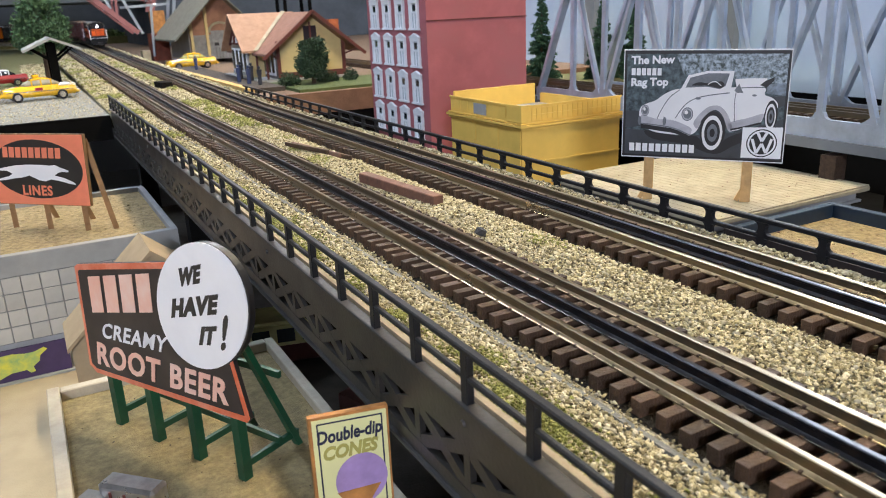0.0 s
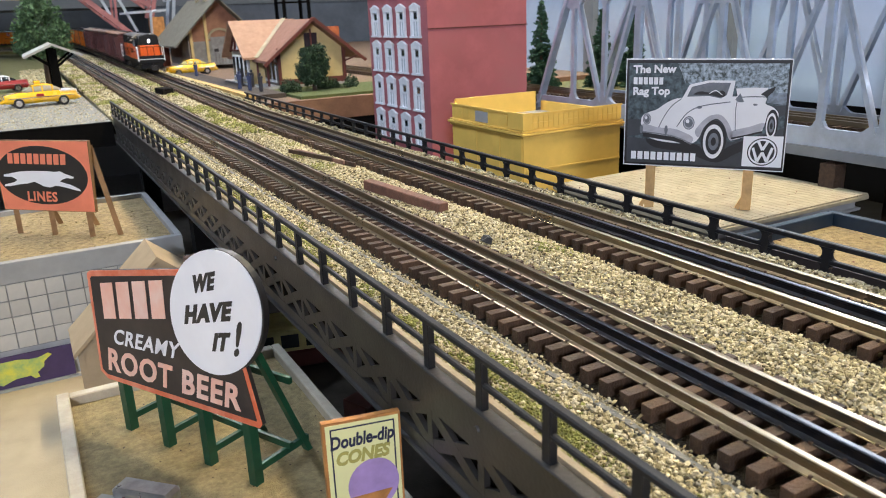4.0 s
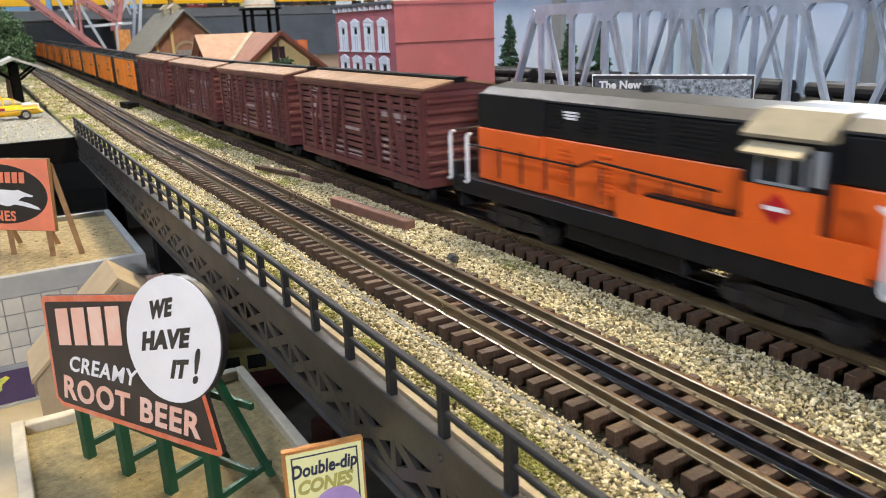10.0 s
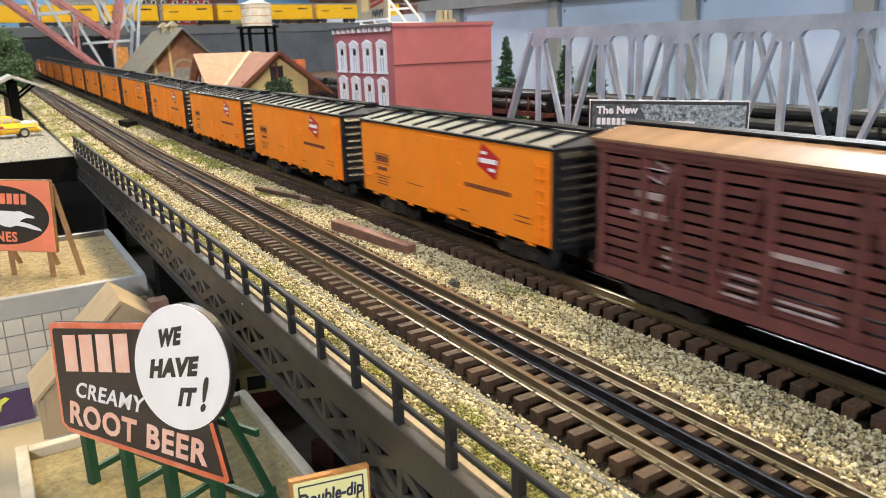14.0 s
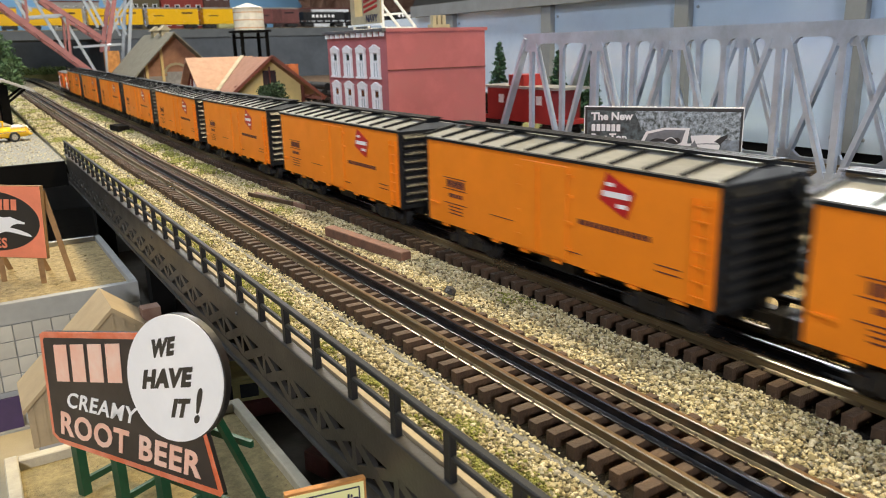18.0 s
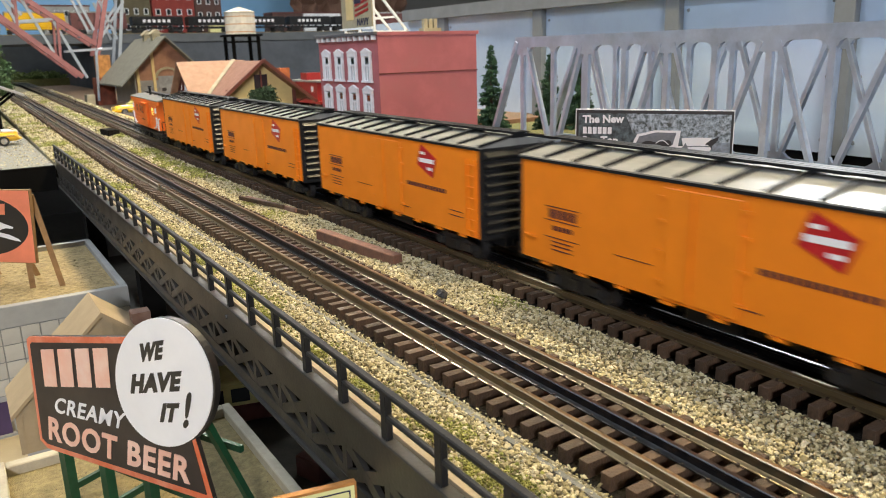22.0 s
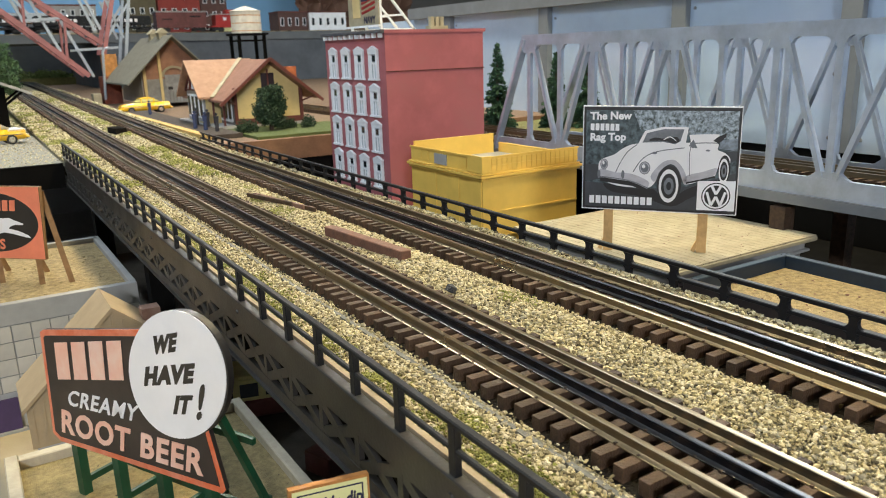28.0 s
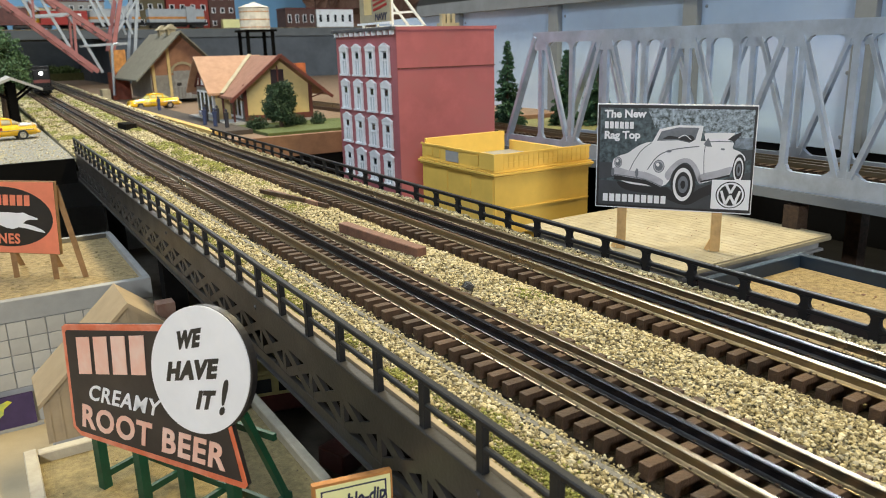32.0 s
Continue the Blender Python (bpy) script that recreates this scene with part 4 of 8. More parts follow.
def dog_sign():
    m = plane_matrix((-0.2435, 0.8730), (-0.1660, 0.7990))
    s = thing("billboard", (0, 0, 0), "salmon bus lines billboard with a white dog on easel legs", "billboard")
    w, z0, z1 = 0.1072, -0.0390, 0.0322
    shape("board", [(-0.004, z0), (w - 0.002, z0), (w + 0.003, z1), (-0.004, z1)], -0.0035, 0.0, m, M_WOOD, s, "wooden backing board")
    shape("face", [(-0.0034, z0 + 0.0006), (w - 0.0026, z0 + 0.0006), (w + 0.0022, z1 - 0.0006), (-0.0034, z1 - 0.0006)], 0.0, 0.0003, m, M_SALMONSIGN, s, "salmon printed face")
    shape("oval", oval(0.0500, -0.0025, 0.0535, 0.0296), 0.0003, 0.0006, m, M_INK, s, "black oval")
    t = m @ Matrix.Translation((0, 0, 0.0007))
    word_bars(9, (0.0118, 0.0092), (0.0819, 0.0085), (0.0135, 0.0196), M_SALMONSIGN, s, t)
    words_fit("lettering", "LINES", (0.0278, -0.0291), (0.0632, -0.0294), (0.0290, -0.0186), M_SALMONSIGN, s, t)
    dog = [(0.020, 0.0030), (0.028, 0.0045), (0.040, 0.0065), (0.055, 0.0075), (0.072, 0.0075), (0.082, 0.0068), (0.088, 0.0075), (0.094, 0.0050), (0.1035, 0.0020), (0.1025, 0.0004), (0.095, 0.0008), (0.090, -0.0005), (0.086, -0.0030), (0.097, -0.0055), (0.107, -0.0095), (0.109, -0.0120), (0.103, -0.0112), (0.090, -0.0082), (0.081, -0.0070), (0.074, -0.0090), (0.067, -0.0080), (0.056, -0.0035), (0.047, -0.0055), (0.038, -0.0065), (0.026, -0.0085), (0.018, -0.0090), (0.020, -0.0068), (0.031, -0.0045), (0.036, -0.0020), (0.030, 0.0010), (0.021, 0.0012)]
    shape("dog_shape", [(x - 0.0160, z - 0.0055) for x, z in dog], 0.0006, 0.0009, m, M_SHINYWHITE, s, "white running dog silhouette")
    for d, back in ((0.004, 0), (0.047, 0), (0.092, 0), (0.020, 1), (0.066, 1)):
        f = m @ Vector((d, 0, -0.0055 if not back else -0.045))
        top = m @ Vector((d, 0, -0.0060))
        bm = bmesh.new()
        bm_bar(bm, (f.x, f.y, -0.0655), (top.x, top.y, 0.026), 0.0050, 0.0030, up=(0, 1, 0))
        part("leg", bm, M_WOOD, s)
    bm = bmesh.new()
    top = m @ Vector((w - 0.001, 0, -0.0065))
    bm_bar(bm, (-0.1480, 0.8030, -0.0655), (top.x, top.y + 0.002, 0.026), 0.0050, 0.0030, up=(0, 1, 0))
    part("leg", bm, M_WOOD, s)


dog_sign()


def car_sign():
    a, c = (0.2945, 0.5565), (0.3970, 0.4530)
    m = plane_matrix(a, c)
    W = (Vector(c) - Vector(a)).length
    s = thing("billboard", (0, 0, 0), "photo billboard of a white convertible car on two pine posts", "billboard")
    z0, z1 = -0.0140, 0.0880
    shape("board", [(0, z0 + 0.002), (W, z0 - 0.003), (W, z1 - 0.002), (0, z1 + 0.001)], -0.0030, 0.0, m, M_SHINYWHITE, s)
    shape("border", [(0.0008, z0 + 0.003), (W - 0.0008, z0 - 0.002), (W - 0.0008, z1 - 0.003), (0.0008, z1)], 0.0, 0.0002, m, M_INK, s)
    def at(X, Y):
        """A place on the print: X from 0 to 150 across, Y from 0 to 100 up."""
        lo, hi = z0 + 0.002 - 0.005 * X / 150, z1 + 0.001 - 0.003 * X / 150
        return X / 150 * W, lo + (hi - lo) * Y / 100

    def tone(name, pts, layer, material, round_off=True, label=""):
        return shape(name, [at(*q) for q in (curve_loop(pts) if round_off else pts)], 0.0002 + 0.00006 * layer, 0.00026 + 0.00006 * layer, m, material, s, label)

    def stroke(name, pts, wide, layer, material):
        pts = curve_loop(pts, closed=False)
        lo, hi = [], []
        for i, q in enumerate(pts):
            a, b = Vector(pts[max(0, i - 1)]), Vector(pts[min(len(pts) - 1, i + 1)])
            d = (b - a).normalized() * wide / 2
            lo.append((q[0] - d.y, q[1] + d.x))
            hi.append((q[0] + d.y, q[1] - d.x))
        tone(name, lo + hi[::-1], layer, material, False)

    def disc(name, x, y, rx, ry, layer, material):
        tone(name, oval(x, y, rx, ry), layer, material, False)

    # the printed photo: trees, sky and road
    tone("photo_ground", [(3, 3), (147, 3), (147, 96), (3, 96)], 0, M_PHOTO, False, "dark photo of trees")
    tone("photo_sky", [(48, 96), (56, 78), (147, 70), (147, 96)], 1, M_PHOTOSKY, False)
    tone("photo_far_road", [(130, 62), (147, 60), (147, 71), (131, 70)], 2, M_PHOTOHAZE, False)
    tone("photo_lawn", [(3, 28), (20, 30), (60, 26), (104, 30), (147, 52), (147, 60), (120, 58), (60, 44), (3, 44)], 1, M_PHOTOROAD, False)
    tone("photo_road", [(3, 3), (147, 3), (147, 40), (104, 26), (60, 22), (18, 26), (3, 27)], 2, M_PHOTOROAD, False)
    tone("photo_cast_shade", [(22, 26), (48, 22), (70, 22), (84, 10), (100, 22), (126, 32), (140, 32), (140, 28), (108, 16), (88, 6), (60, 14), (30, 18)], 3, M_INK)
    # the white convertible in it
    tone("photo_body", [(54, 65), (41, 61), (31, 54), (23, 51), (17, 47), (16, 39), (19, 31), (30, 25), (47, 23), (64, 23), (71, 28), (75, 38), (82, 46), (89, 47), (95, 41), (100, 28), (116, 32), (127, 36), (130, 44), (134, 51), (140, 48), (141, 53), (136, 58), (129, 61), (128, 67), (103, 67), (90, 66)], 4, M_PHOTOBODY, True, "white car body in the photo")
    tone("photo_side_shade", [(101, 29), (116, 33), (127, 37), (129, 44), (116, 40), (104, 37), (99, 34)], 5, M_PHOTOPALE)
    tone("photo_front_shade", [(18, 40), (32, 37), (48, 36), (62, 31), (66, 27), (60, 24), (34, 26), (20, 32)], 5, M_PHOTOPALE)
    tone("photo_fender_shade", [(67, 34), (72, 42), (80, 49), (90, 50), (98, 42), (103, 29), (99, 28), (94, 40), (88, 46), (82, 45), (75, 38), (71, 29)], 5, M_PHOTOPALE)
    tone("photo_folded_roof", [(102, 74), (116, 75), (130, 75), (128, 67), (104, 66)], 5, M_PHOTOBODY, False)
    tone("photo_roof_fold", [(124, 69), (129, 73), (136, 76), (136, 73), (130, 67)], 6, M_INK, False)
    tone("photo_windscreen", [(54, 65), (60, 77), (77, 81), (101, 81), (99, 66), (95, 63)], 5, M_PHOTOBODY, False)
    tone("photo_screen_glass", [(58, 66), (62, 75), (78, 79), (97, 79), (94, 68), (89, 65), (78, 67)], 6, M_PHOTOGREY, False)
    tone("photo_interior", [(64, 68), (70, 71), (80, 70), (90, 72), (93, 68), (88, 66), (78, 68)], 7, M_INK)
    stroke("photo_steering_wheel", [(78, 69), (84, 72), (90, 68)], 0.7, 8, M_PHOTOBODY)
    for x, y, rx, ry in ((85, 27, 11.5, 18), (136, 43, 5.6, 13)):
        disc("photo_arch", x, y, rx, ry, 6, M_INK)
        disc("photo_tyre", x - 0.4, y - 1.5, rx * 0.82, ry * 0.88, 7, M_PHOTOBODY)
        disc("photo_tyre_inner", x - 0.3, y - 1.5, rx * 0.62, ry * 0.67, 8, M_INK)
        disc("photo_rim", x - 0.2, y - 1.5, rx * 0.42, ry * 0.45, 9, M_PHOTOGREY)
        disc("photo_hubcap", x - 0.2, y - 1.5, rx * 0.20, ry * 0.22, 10, M_INK)
    for x, y, rx, ry in ((61, 42, 5.4, 6.2), (21.5, 44.5, 3.8, 5.2)):
        disc("photo_lamp", x, y, rx, ry, 6, M_PHOTOGREY)
        disc("photo_lamp_rim", x, y, rx * 0.86, ry * 0.86, 7, M_PHOTOPALE)
        disc("photo_lamp_glass", x, y, rx * 0.68, ry * 0.68, 8, M_PHOTOGREY)
        disc("photo_lamp_glint", x - rx * 0.2, y + ry * 0.25, rx * 0.3, ry * 0.3, 9, M_PHOTOBODY)
    stroke("photo_bumper_shade", [(18, 30), (34, 28), (50, 26), (64, 21)], 4.0, 6, M_INK)
    stroke("photo_bumper", [(17, 34), (34, 32.5), (50, 30), (65, 24)], 4.2, 7, M_PHOTOPALE)
    stroke("photo_bumper_line", [(17, 32.5), (34, 31), (50, 28.5), (65, 22.5)], 1.0, 8, M_PHOTOGREY)
    for x, y in ((40, 35), (16.5, 35)):
        disc("photo_overrider", x, y, 1.6, 4.2, 9, M_PHOTOGREY)
    stroke("photo_seam", [(53, 64), (44, 57), (37, 46), (33, 37)], 0.8, 6, M_PHOTOGREY)
    stroke("photo_seam", [(50, 38), (59, 51), (73, 58), (98, 62)], 0.9, 6, M_PHOTOGREY)
    stroke("photo_seam", [(104, 65), (103, 54), (104, 36)], 0.7, 6, M_PHOTOGREY)
    stroke("photo_belt_line", [(103, 66), (116, 67), (128, 67)], 0.9, 6, M_PHOTOGREY)
    stroke("photo_sill", [(101, 29), (114, 32), (128, 36)], 1.6, 6, M_INK)
    disc("photo_indicator", 70, 56.5, 2.4, 1.2, 7, M_PHOTOGREY)
    tone("photo_mirror", [(102, 64), (106, 70), (110, 62), (105, 62)], 7, M_PHOTOGREY, False)
    disc("photo_door_handle", 120, 60, 2.0, 0.9, 7, M_PHOTOGREY)
    # white corner panel with a round emblem
    (lx, lz), (rx, rz) = at(112, 4), at(147.5, 32.5)
    shape("emblem_panel", [(lx, lz), (rx, lz - 0.0010), (rx, rz), (lx, rz)], 0.0010, 0.0012, m, M_SHINYWHITE, s, "white panel with a round emblem")
    ex, ez = (lx + rx) / 2, (lz + rz) / 2 - 0.0005
    shape("emblem_ring", oval(ex, ez, 0.0132, 0.0130), 0.0012, 0.0013, m, M_INK, s)
    shape("emblem_ring", oval(ex, ez, 0.0122, 0.0120), 0.0013, 0.0014, m, M_SHINYWHITE, s)
    shape("emblem_core", oval(ex, ez, 0.0106, 0.0104), 0.0014, 0.0015, m, M_INK, s)
    for sx in (-1, 1):
        for (ax, az), (bx, bz) in (((0.0040, 0.0098), (0.0, 0.0018)), ((0.0084, 0.0040), (0.0042, -0.0090)), ((0.0042, -0.0090), (0.0, -0.0004))):
            p0, p1 = Vector((ex + sx * ax, ez + az)), Vector((ex + sx * bx, ez + bz))
            d = (p1 - p0).normalized() * 0.0012
            shape("emblem_bar", [(p0.x - d.y, p0.y + d.x), (p0.x + d.y, p0.y - d.x), (p1.x + d.y, p1.y - d.x), (p1.x - d.y, p1.y + d.x)], 0.0015, 0.0017, m, M_SHINYWHITE, s)
    t = m @ Matrix.Translation((0, 0, 0.0011))
    for Y, text in ((90, "The New"), (70, "Rag Top")):
        words("lettering", text, at(7, Y), 0.0100, M_SHINYWHITE, s, t, align="LEFT", stretch=1.0, bold=0.0004)
    for n, X, Y, X2, h in ((6, 7, 80, 36, 0.0066), (10, 7, 10, 70, 0.0076)):
        (ax, az), (bx, bz) = at(X, Y), at(X2, Y)
        word_bars(n, (ax, az - h / 2), (bx, bz - h / 2), (ax, az + h / 2), M_SHINYWHITE, s, t)
    for d in (0.0262, 0.1160):
        p = m @ Vector((d, 0, -0.0060))
        bm = bmesh.new()
        bm_bar(bm, (p.x, p.y, -0.0555), (p.x, p.y, 0.02), 0.0090, 0.0050, up=m.col[2].xyz)
        part("post", bm, M_PINE, s, "square pine post")
        bm = bmesh.new()
        q = m @ Vector((d - 0.008, 0, -0.0060))
        bm_bar(bm, (q.x, q.y, -0.0545), (p.x, p.y, -0.038), 0.0040, 0.0030, up=m.col[2].xyz)
        part("brace", bm, M_PINE, s)


car_sign()


# ---------------------------------------------------------------- low roofs behind the second track
def board_deck():
    b = thing("low_roof", (0, 0, -0.178), "low cream building roof of narrow boards", "building")
    boxpart("wall", (0.315, 0.519, 0.460, 0.675, 0, 0.1040), M_SIDEPANEL, b)
    boxpart("ledge", (0.309, 0.527, 0.454, 0.680, 0.1040, 0.1068), M_GREYPAINT, b, "grey moulding under the roof edge", bevel=0.0005)
    boxpart("frieze", (0.313, 0.523, 0.458, 0.676, 0.1068, 0.1160), M_GREYPAINT, b)
    boxpart("eave", (0.305, 0.531, 0.449, 0.684, 0.1160, 0.1205), M_CREAM, b, "pale roof edge", bevel=0.0006)
    for i in range(25):
        x = 0.3058 + 0.0090 * i
        boxpart("plank", (x, x + 0.0085, 0.4502, 0.6828, 0.1205, 0.1222), M_CREAM, b)


board_deck()


def litter(name, x0, x1, y0, y1, z, n, size, material, seed, label):
    rng = np.random.default_rng(seed)
    pts = np.stack([rng.uniform(x0, x1, n), rng.uniform(y0, y1, n), np.full(n, z)], 1)
    me = scatter(name, pts, size * rng.uniform(0.4, 1.5, n), material, seed, 0.6)
    tagged(part(name, me, material), label, "grit", "", "stuff")


litter("deck_grit", 0.312, 0.525, 0.455, 0.678, -0.0555, 80, 0.0007, M_LUMBER, 51, "dark crumbs scattered on the cream roof boards")
litter("tray_grit", 0.281, 0.396, 0.178, 0.396, -0.0562, 500, 0.0005, M_SAND, 52, "loose grains of tan sand")
litter("tray_crumbs", 0.281, 0.396, 0.178, 0.396, -0.0560, 45, 0.0012, M_LUMBER, 55, "dark crumbs lying on the sand")
litter("roof_grit", -0.217, -0.098, 0.07, 0.45, -0.0757, 160, 0.0004, M_TIE, 53, "dark grit scattered on the flat roof")
litter("tiled_roof_grit", -0.40, -0.106, 0.755, 0.965, -0.0652, 300, 0.0010, M_ROOFSAND, 54, "grit scattered on the sandy roof")


def blue_tray():
    b = thing("sand_tray", (0, 0, -0.178), "dark blue framed building roof filled with tan sand", "building")
    boxpart("body", (0.272, 0.404, 0.17, 0.404, 0, 0.118), M_TRIM, b, "dark red brick walls")
    boxpart("sand", (0.2785, 0.398, 0.176, 0.398, 0.118, 0.1215), M_SAND, b, "tan sand surface")
    # Same frame as the blue boards; its shaded side is painted darker.
    boxpart("frame_board", (0.270, 0.2775, 0.168, 0.406, 0.116, 0.133), M_SIGNBLACK, b, "frame board along the line, its shade painted near black", bevel=0.0006)
    for box in ((0.3985, 0.406, 0.168, 0.406, 0.110, 0.133), (0.2775, 0.3985, 0.3985, 0.406, 0.110, 0.133), (0.2775, 0.3985, 0.168, 0.1755, 0.110, 0.133)):
        boxpart("frame_board", box, M_BLUE, b, "dark blue frame board", bevel=0.0006)
    boxpart("cornice", (0.266, 0.2718, 0.168, 0.406, 0.092, 0.099), M_INK, b, "black cornice along the wall")
    for i in range(22):
        boxpart("bracket", (0.2672, 0.2718, 0.174 + 0.0105 * i, 0.178 + 0.0105 * i, 0.085, 0.0918), M_INK, b)


blue_tray()


def yellow_building():
    b = thing("yellow_building", (0, 0, -0.178), "roofless yellow plastic building with a stepped cornice", "building")
    x0, x1, y0, y1 = 0.312, 0.465, 0.752, 0.925
    base, cor, top = 0.0, 0.170, 0.198
    boxpart("wall", (x0, x0 + 0.004, y0 + 0.0041, y1, base, top - 0.004), M_YELLOW, b)
    boxpart("wall", (x0, x1, y0, y0 + 0.004, base, top - 0.004), M_YELLOW, b)
    boxpart("wall", (x0 + 0.0041, 0.452, y1 - 0.004, y1, base, top + 0.002), M_YELLOW, b)
    boxpart("wall", (x1 - 0.004, x1, y0 + 0.0041, y1 - 0.0041, base, top - 0.012), M_YELLOW, b)
    boxpart("roof", (x0 + 0.004, x1 - 0.004, y0 + 0.004, y1 - 0.004, 0.168, 0.172), M_GREYPAINT, b)
    for z, o, h in ((0.1655, 0.0028, 0.0022), (0.1690, 0.0050, 0.0028), (0.1725, 0.0028, 0.0018), (0.1925, 0.0014, 0.0024)):
        bm = bmesh.new()
        bm_box(bm, x0 - o, x1 + o, y0 - o, y0 - 0.0002, z, z + h)
        bm_box(bm, x0 - o, x0 - 0.0002, y0 - 0.0002, y1 + o, z, z + h)
        part("cornice", bm, M_YELLOW, b)
    boxpart("sign_panel", (x0 - 0.0012, x0 - 0.0002, y0 + 0.080, y0 + 0.110, 0.176, 0.190), M_CONCRETE, b, "grey blank sign panel")
    boxpart("corner_pier", (x0 - 0.0022, x0 + 0.0120, y0 - 0.0022, y0 - 0.0002, 0.175, 0.1955), M_YELLOW, b)
    boxpart("corner_pier", (x0 - 0.0022, x0 - 0.0002, y0 - 0.0002, y0 + 0.030, 0.175, 0.1955), M_YELLOW, b)
    boxpart("corner_pier", (x0 - 0.0016, x0 - 0.0002, y0 + 0.002, y0 + 0.020, 0.0, 0.1650), M_YELLOW, b)
    for i in range(7):
        boxpart("cornice_block", (x0 - 0.0010, x0 - 0.0002, y0 + 0.034 + 0.0185 * i, y0 + 0.0485 + 0.0185 * i, 0.0, 0.1640) if i in (1, 4) else (x0 - 0.0009, x0 - 0.0002, y0 + 0.034 + 0.0185 * i, y0 + 0.0485 + 0.0185 * i, 0.1785 + (0.012 if i in (2, 3) else 0), 0.1905 + (0.0015 if i in (2, 3) else 0)), M_YELLOW, b)
    # grooved panels on the long wall
    for i in range(18):
        for k in range(2):
            boxpart("cornice_block", (x0 + 0.0135 + 0.0078 * i, x0 + 0.0205 + 0.0078 * i, y0 - 0.0010, y0 - 0.0002, 0.1765 + 0.0080 * k, 0.1835 + 0.0080 * k), M_YELLOW, b)
    for k in range(3):
        boxpart("ledge", (x0 + 0.004, x1, y0 - 0.0016, y0 - 0.0002, 0.060 + 0.032 * k, 0.062 + 0.032 * k), M_YELLOW, b)


yellow_building()


def red_building():
    b = thing("brick_building", (0, 0, -0.178), "four-storey red building with white hooded windows", "building")
    x0, x1, y0, y1, top = 0.330, 0.507, 1.022, 1.236, 0.3525
    bm = bmesh.new()
    bm_box(bm, x0, x1, y0, y1, 0, top - 0.002)
    part("wall", bm, M_RED, b)
    boxpart("roof", (x0 + 0.002, x1 - 0.002, y0 + 0.002, y1 - 0.002, top - 0.0018, top + 0.0006), M_GREYPAINT, b)
    boxpart("band", (x0 - 0.0002, x1 + 0.0012, y0 - 0.0012, y0 - 0.0001, 0.2925, 0.2940), M_TRIM, b)
    boxpart("coping", (x0 - 0.001, x1 + 0.004, y0 - 0.0014, y0 + 0.004, top - 0.004, top + 0.001), M_RED, b)
    boxpart("cornice", (x0 - 0.0075, x0 - 0.0002, y0 - 0.001, y1 + 0.002, top - 0.0035, top + 0.0015), M_REDDARK, b, "dark grey cornice", bevel=0.0005)
    for i in range(11):
        y = y0 + 0.008 + 0.0198 * i
        boxpart("bracket", (x0 - 0.0060, x0 - 0.0002, y - 0.0024, y + 0.0024, top - 0.0100, top - 0.0035), M_WHITE, b, "white cornice bracket")
    # one hooded window, then its copies
    bm = bmesh.new()
    w, h = 0.0150, 0.0400
    bm_box(bm, -0.0030, 0, -w, -w + 0.0062, 0.0018, h)
    bm_box(bm, -0.0030, 0, w - 0.0062, w, 0.0018, h)
    bm_box(bm, -0.0042, 0, -w - 0.0018, w + 0.0018, 0, 0.0030)
    bm_box(bm, -0.0036, 0, -w, w, h - 0.001, h + 0.0050)
    bm_prism(bm, [(-w - 0.002, h + 0.0050), (w + 0.002, h + 0.0050), (0.004, h + 0.0098), (0, h + 0.0112), (-0.004, h + 0.0098)], 0, 0.0044, Matrix(((0, -1, 0, 0), (1, 0, 0, 0), (0, 0, 1, 0), (0, 0, 0, 1))))
    frame_me = mesh_of("window_frame", bm, M_WHITE)
    bm = bmesh.new()
    bm_box(bm, -0.0008, 0.0, -w + 0.0046, w - 0.0046, 0.003, h)
    pane_me = mesh_of("pane", bm, M_CURTAIN)
    bm = bmesh.new()
    bm_box(bm, -0.0012, -0.0009, -0.0046, 0.0046, h * 0.70, h * 0.92)
    light_me = mesh_of("top_light", bm, M_GLASS)
    bm = bmesh.new()
    bm_box(bm, -0.0020, 0, -0.0014, 0.0014, 0.003, h * 0.62)
    bm_box(bm, -0.0022, 0, -w + 0.0046, w - 0.0046, h * 0.60, h * 0.66)
    bm_box(bm, -0.0020, 0, -w + 0.0062, -w + 0.0080, 0.003, h)
    bm_box(bm, -0.0020, 0, w - 0.0080, w - 0.0062, 0.003, h)
    sash_me = mesh_of("sash", bm, M_WHITE)
    for row in range(4):
        for col in range(4):
            win = part("window", pane_me, M_CURTAIN, b)
            part("top_light", light_me, M_GLASS, win, "dark top light")
            win.location = (x0 - 0.0002, y0 + 0.036 + 0.0485 * col, 0.2800 - 0.0555 * row)
            part("frame", frame_me, M_WHITE, win, "white hooded frame")
            part("sash", sash_me, M_WHITE, win)
    # the sign on its roof
    s = thing("roof_sign", (0.352, 1.075, 0.1752), "cream recruiting poster on a white roof frame", "sign")
    boxpart("panel", (-0.002, 0, 0, 0.105, 0.010, 0.075), M_CREAM, s)
    for k in range(5):
        bm = bmesh.new()
        bm_bar(bm, (-0.0023, 0.010, 0.036 + 0.0075 * k), (-0.0023, 0.056, 0.028 + 0.0075 * k), 0.0008, 0.0038)
        part("flag_stripe", bm, M_SMALLRED, s)
    boxpart("canton", (-0.0032, -0.0028, 0.034, 0.056, 0.046, 0.068), M_NAVY, s)
    words("lettering", "NAVY", (0, 0.0175), 0.0150, M_NAVY, s, plane_matrix((-0.0026, 0.030), (-0.0026, 0.0)), bold=0.0004)
    boxpart("portrait_shape", (-0.0026, -0.002, 0.062, 0.088, 0.022, 0.064), M_STATION, s)
    bm = bmesh.new()
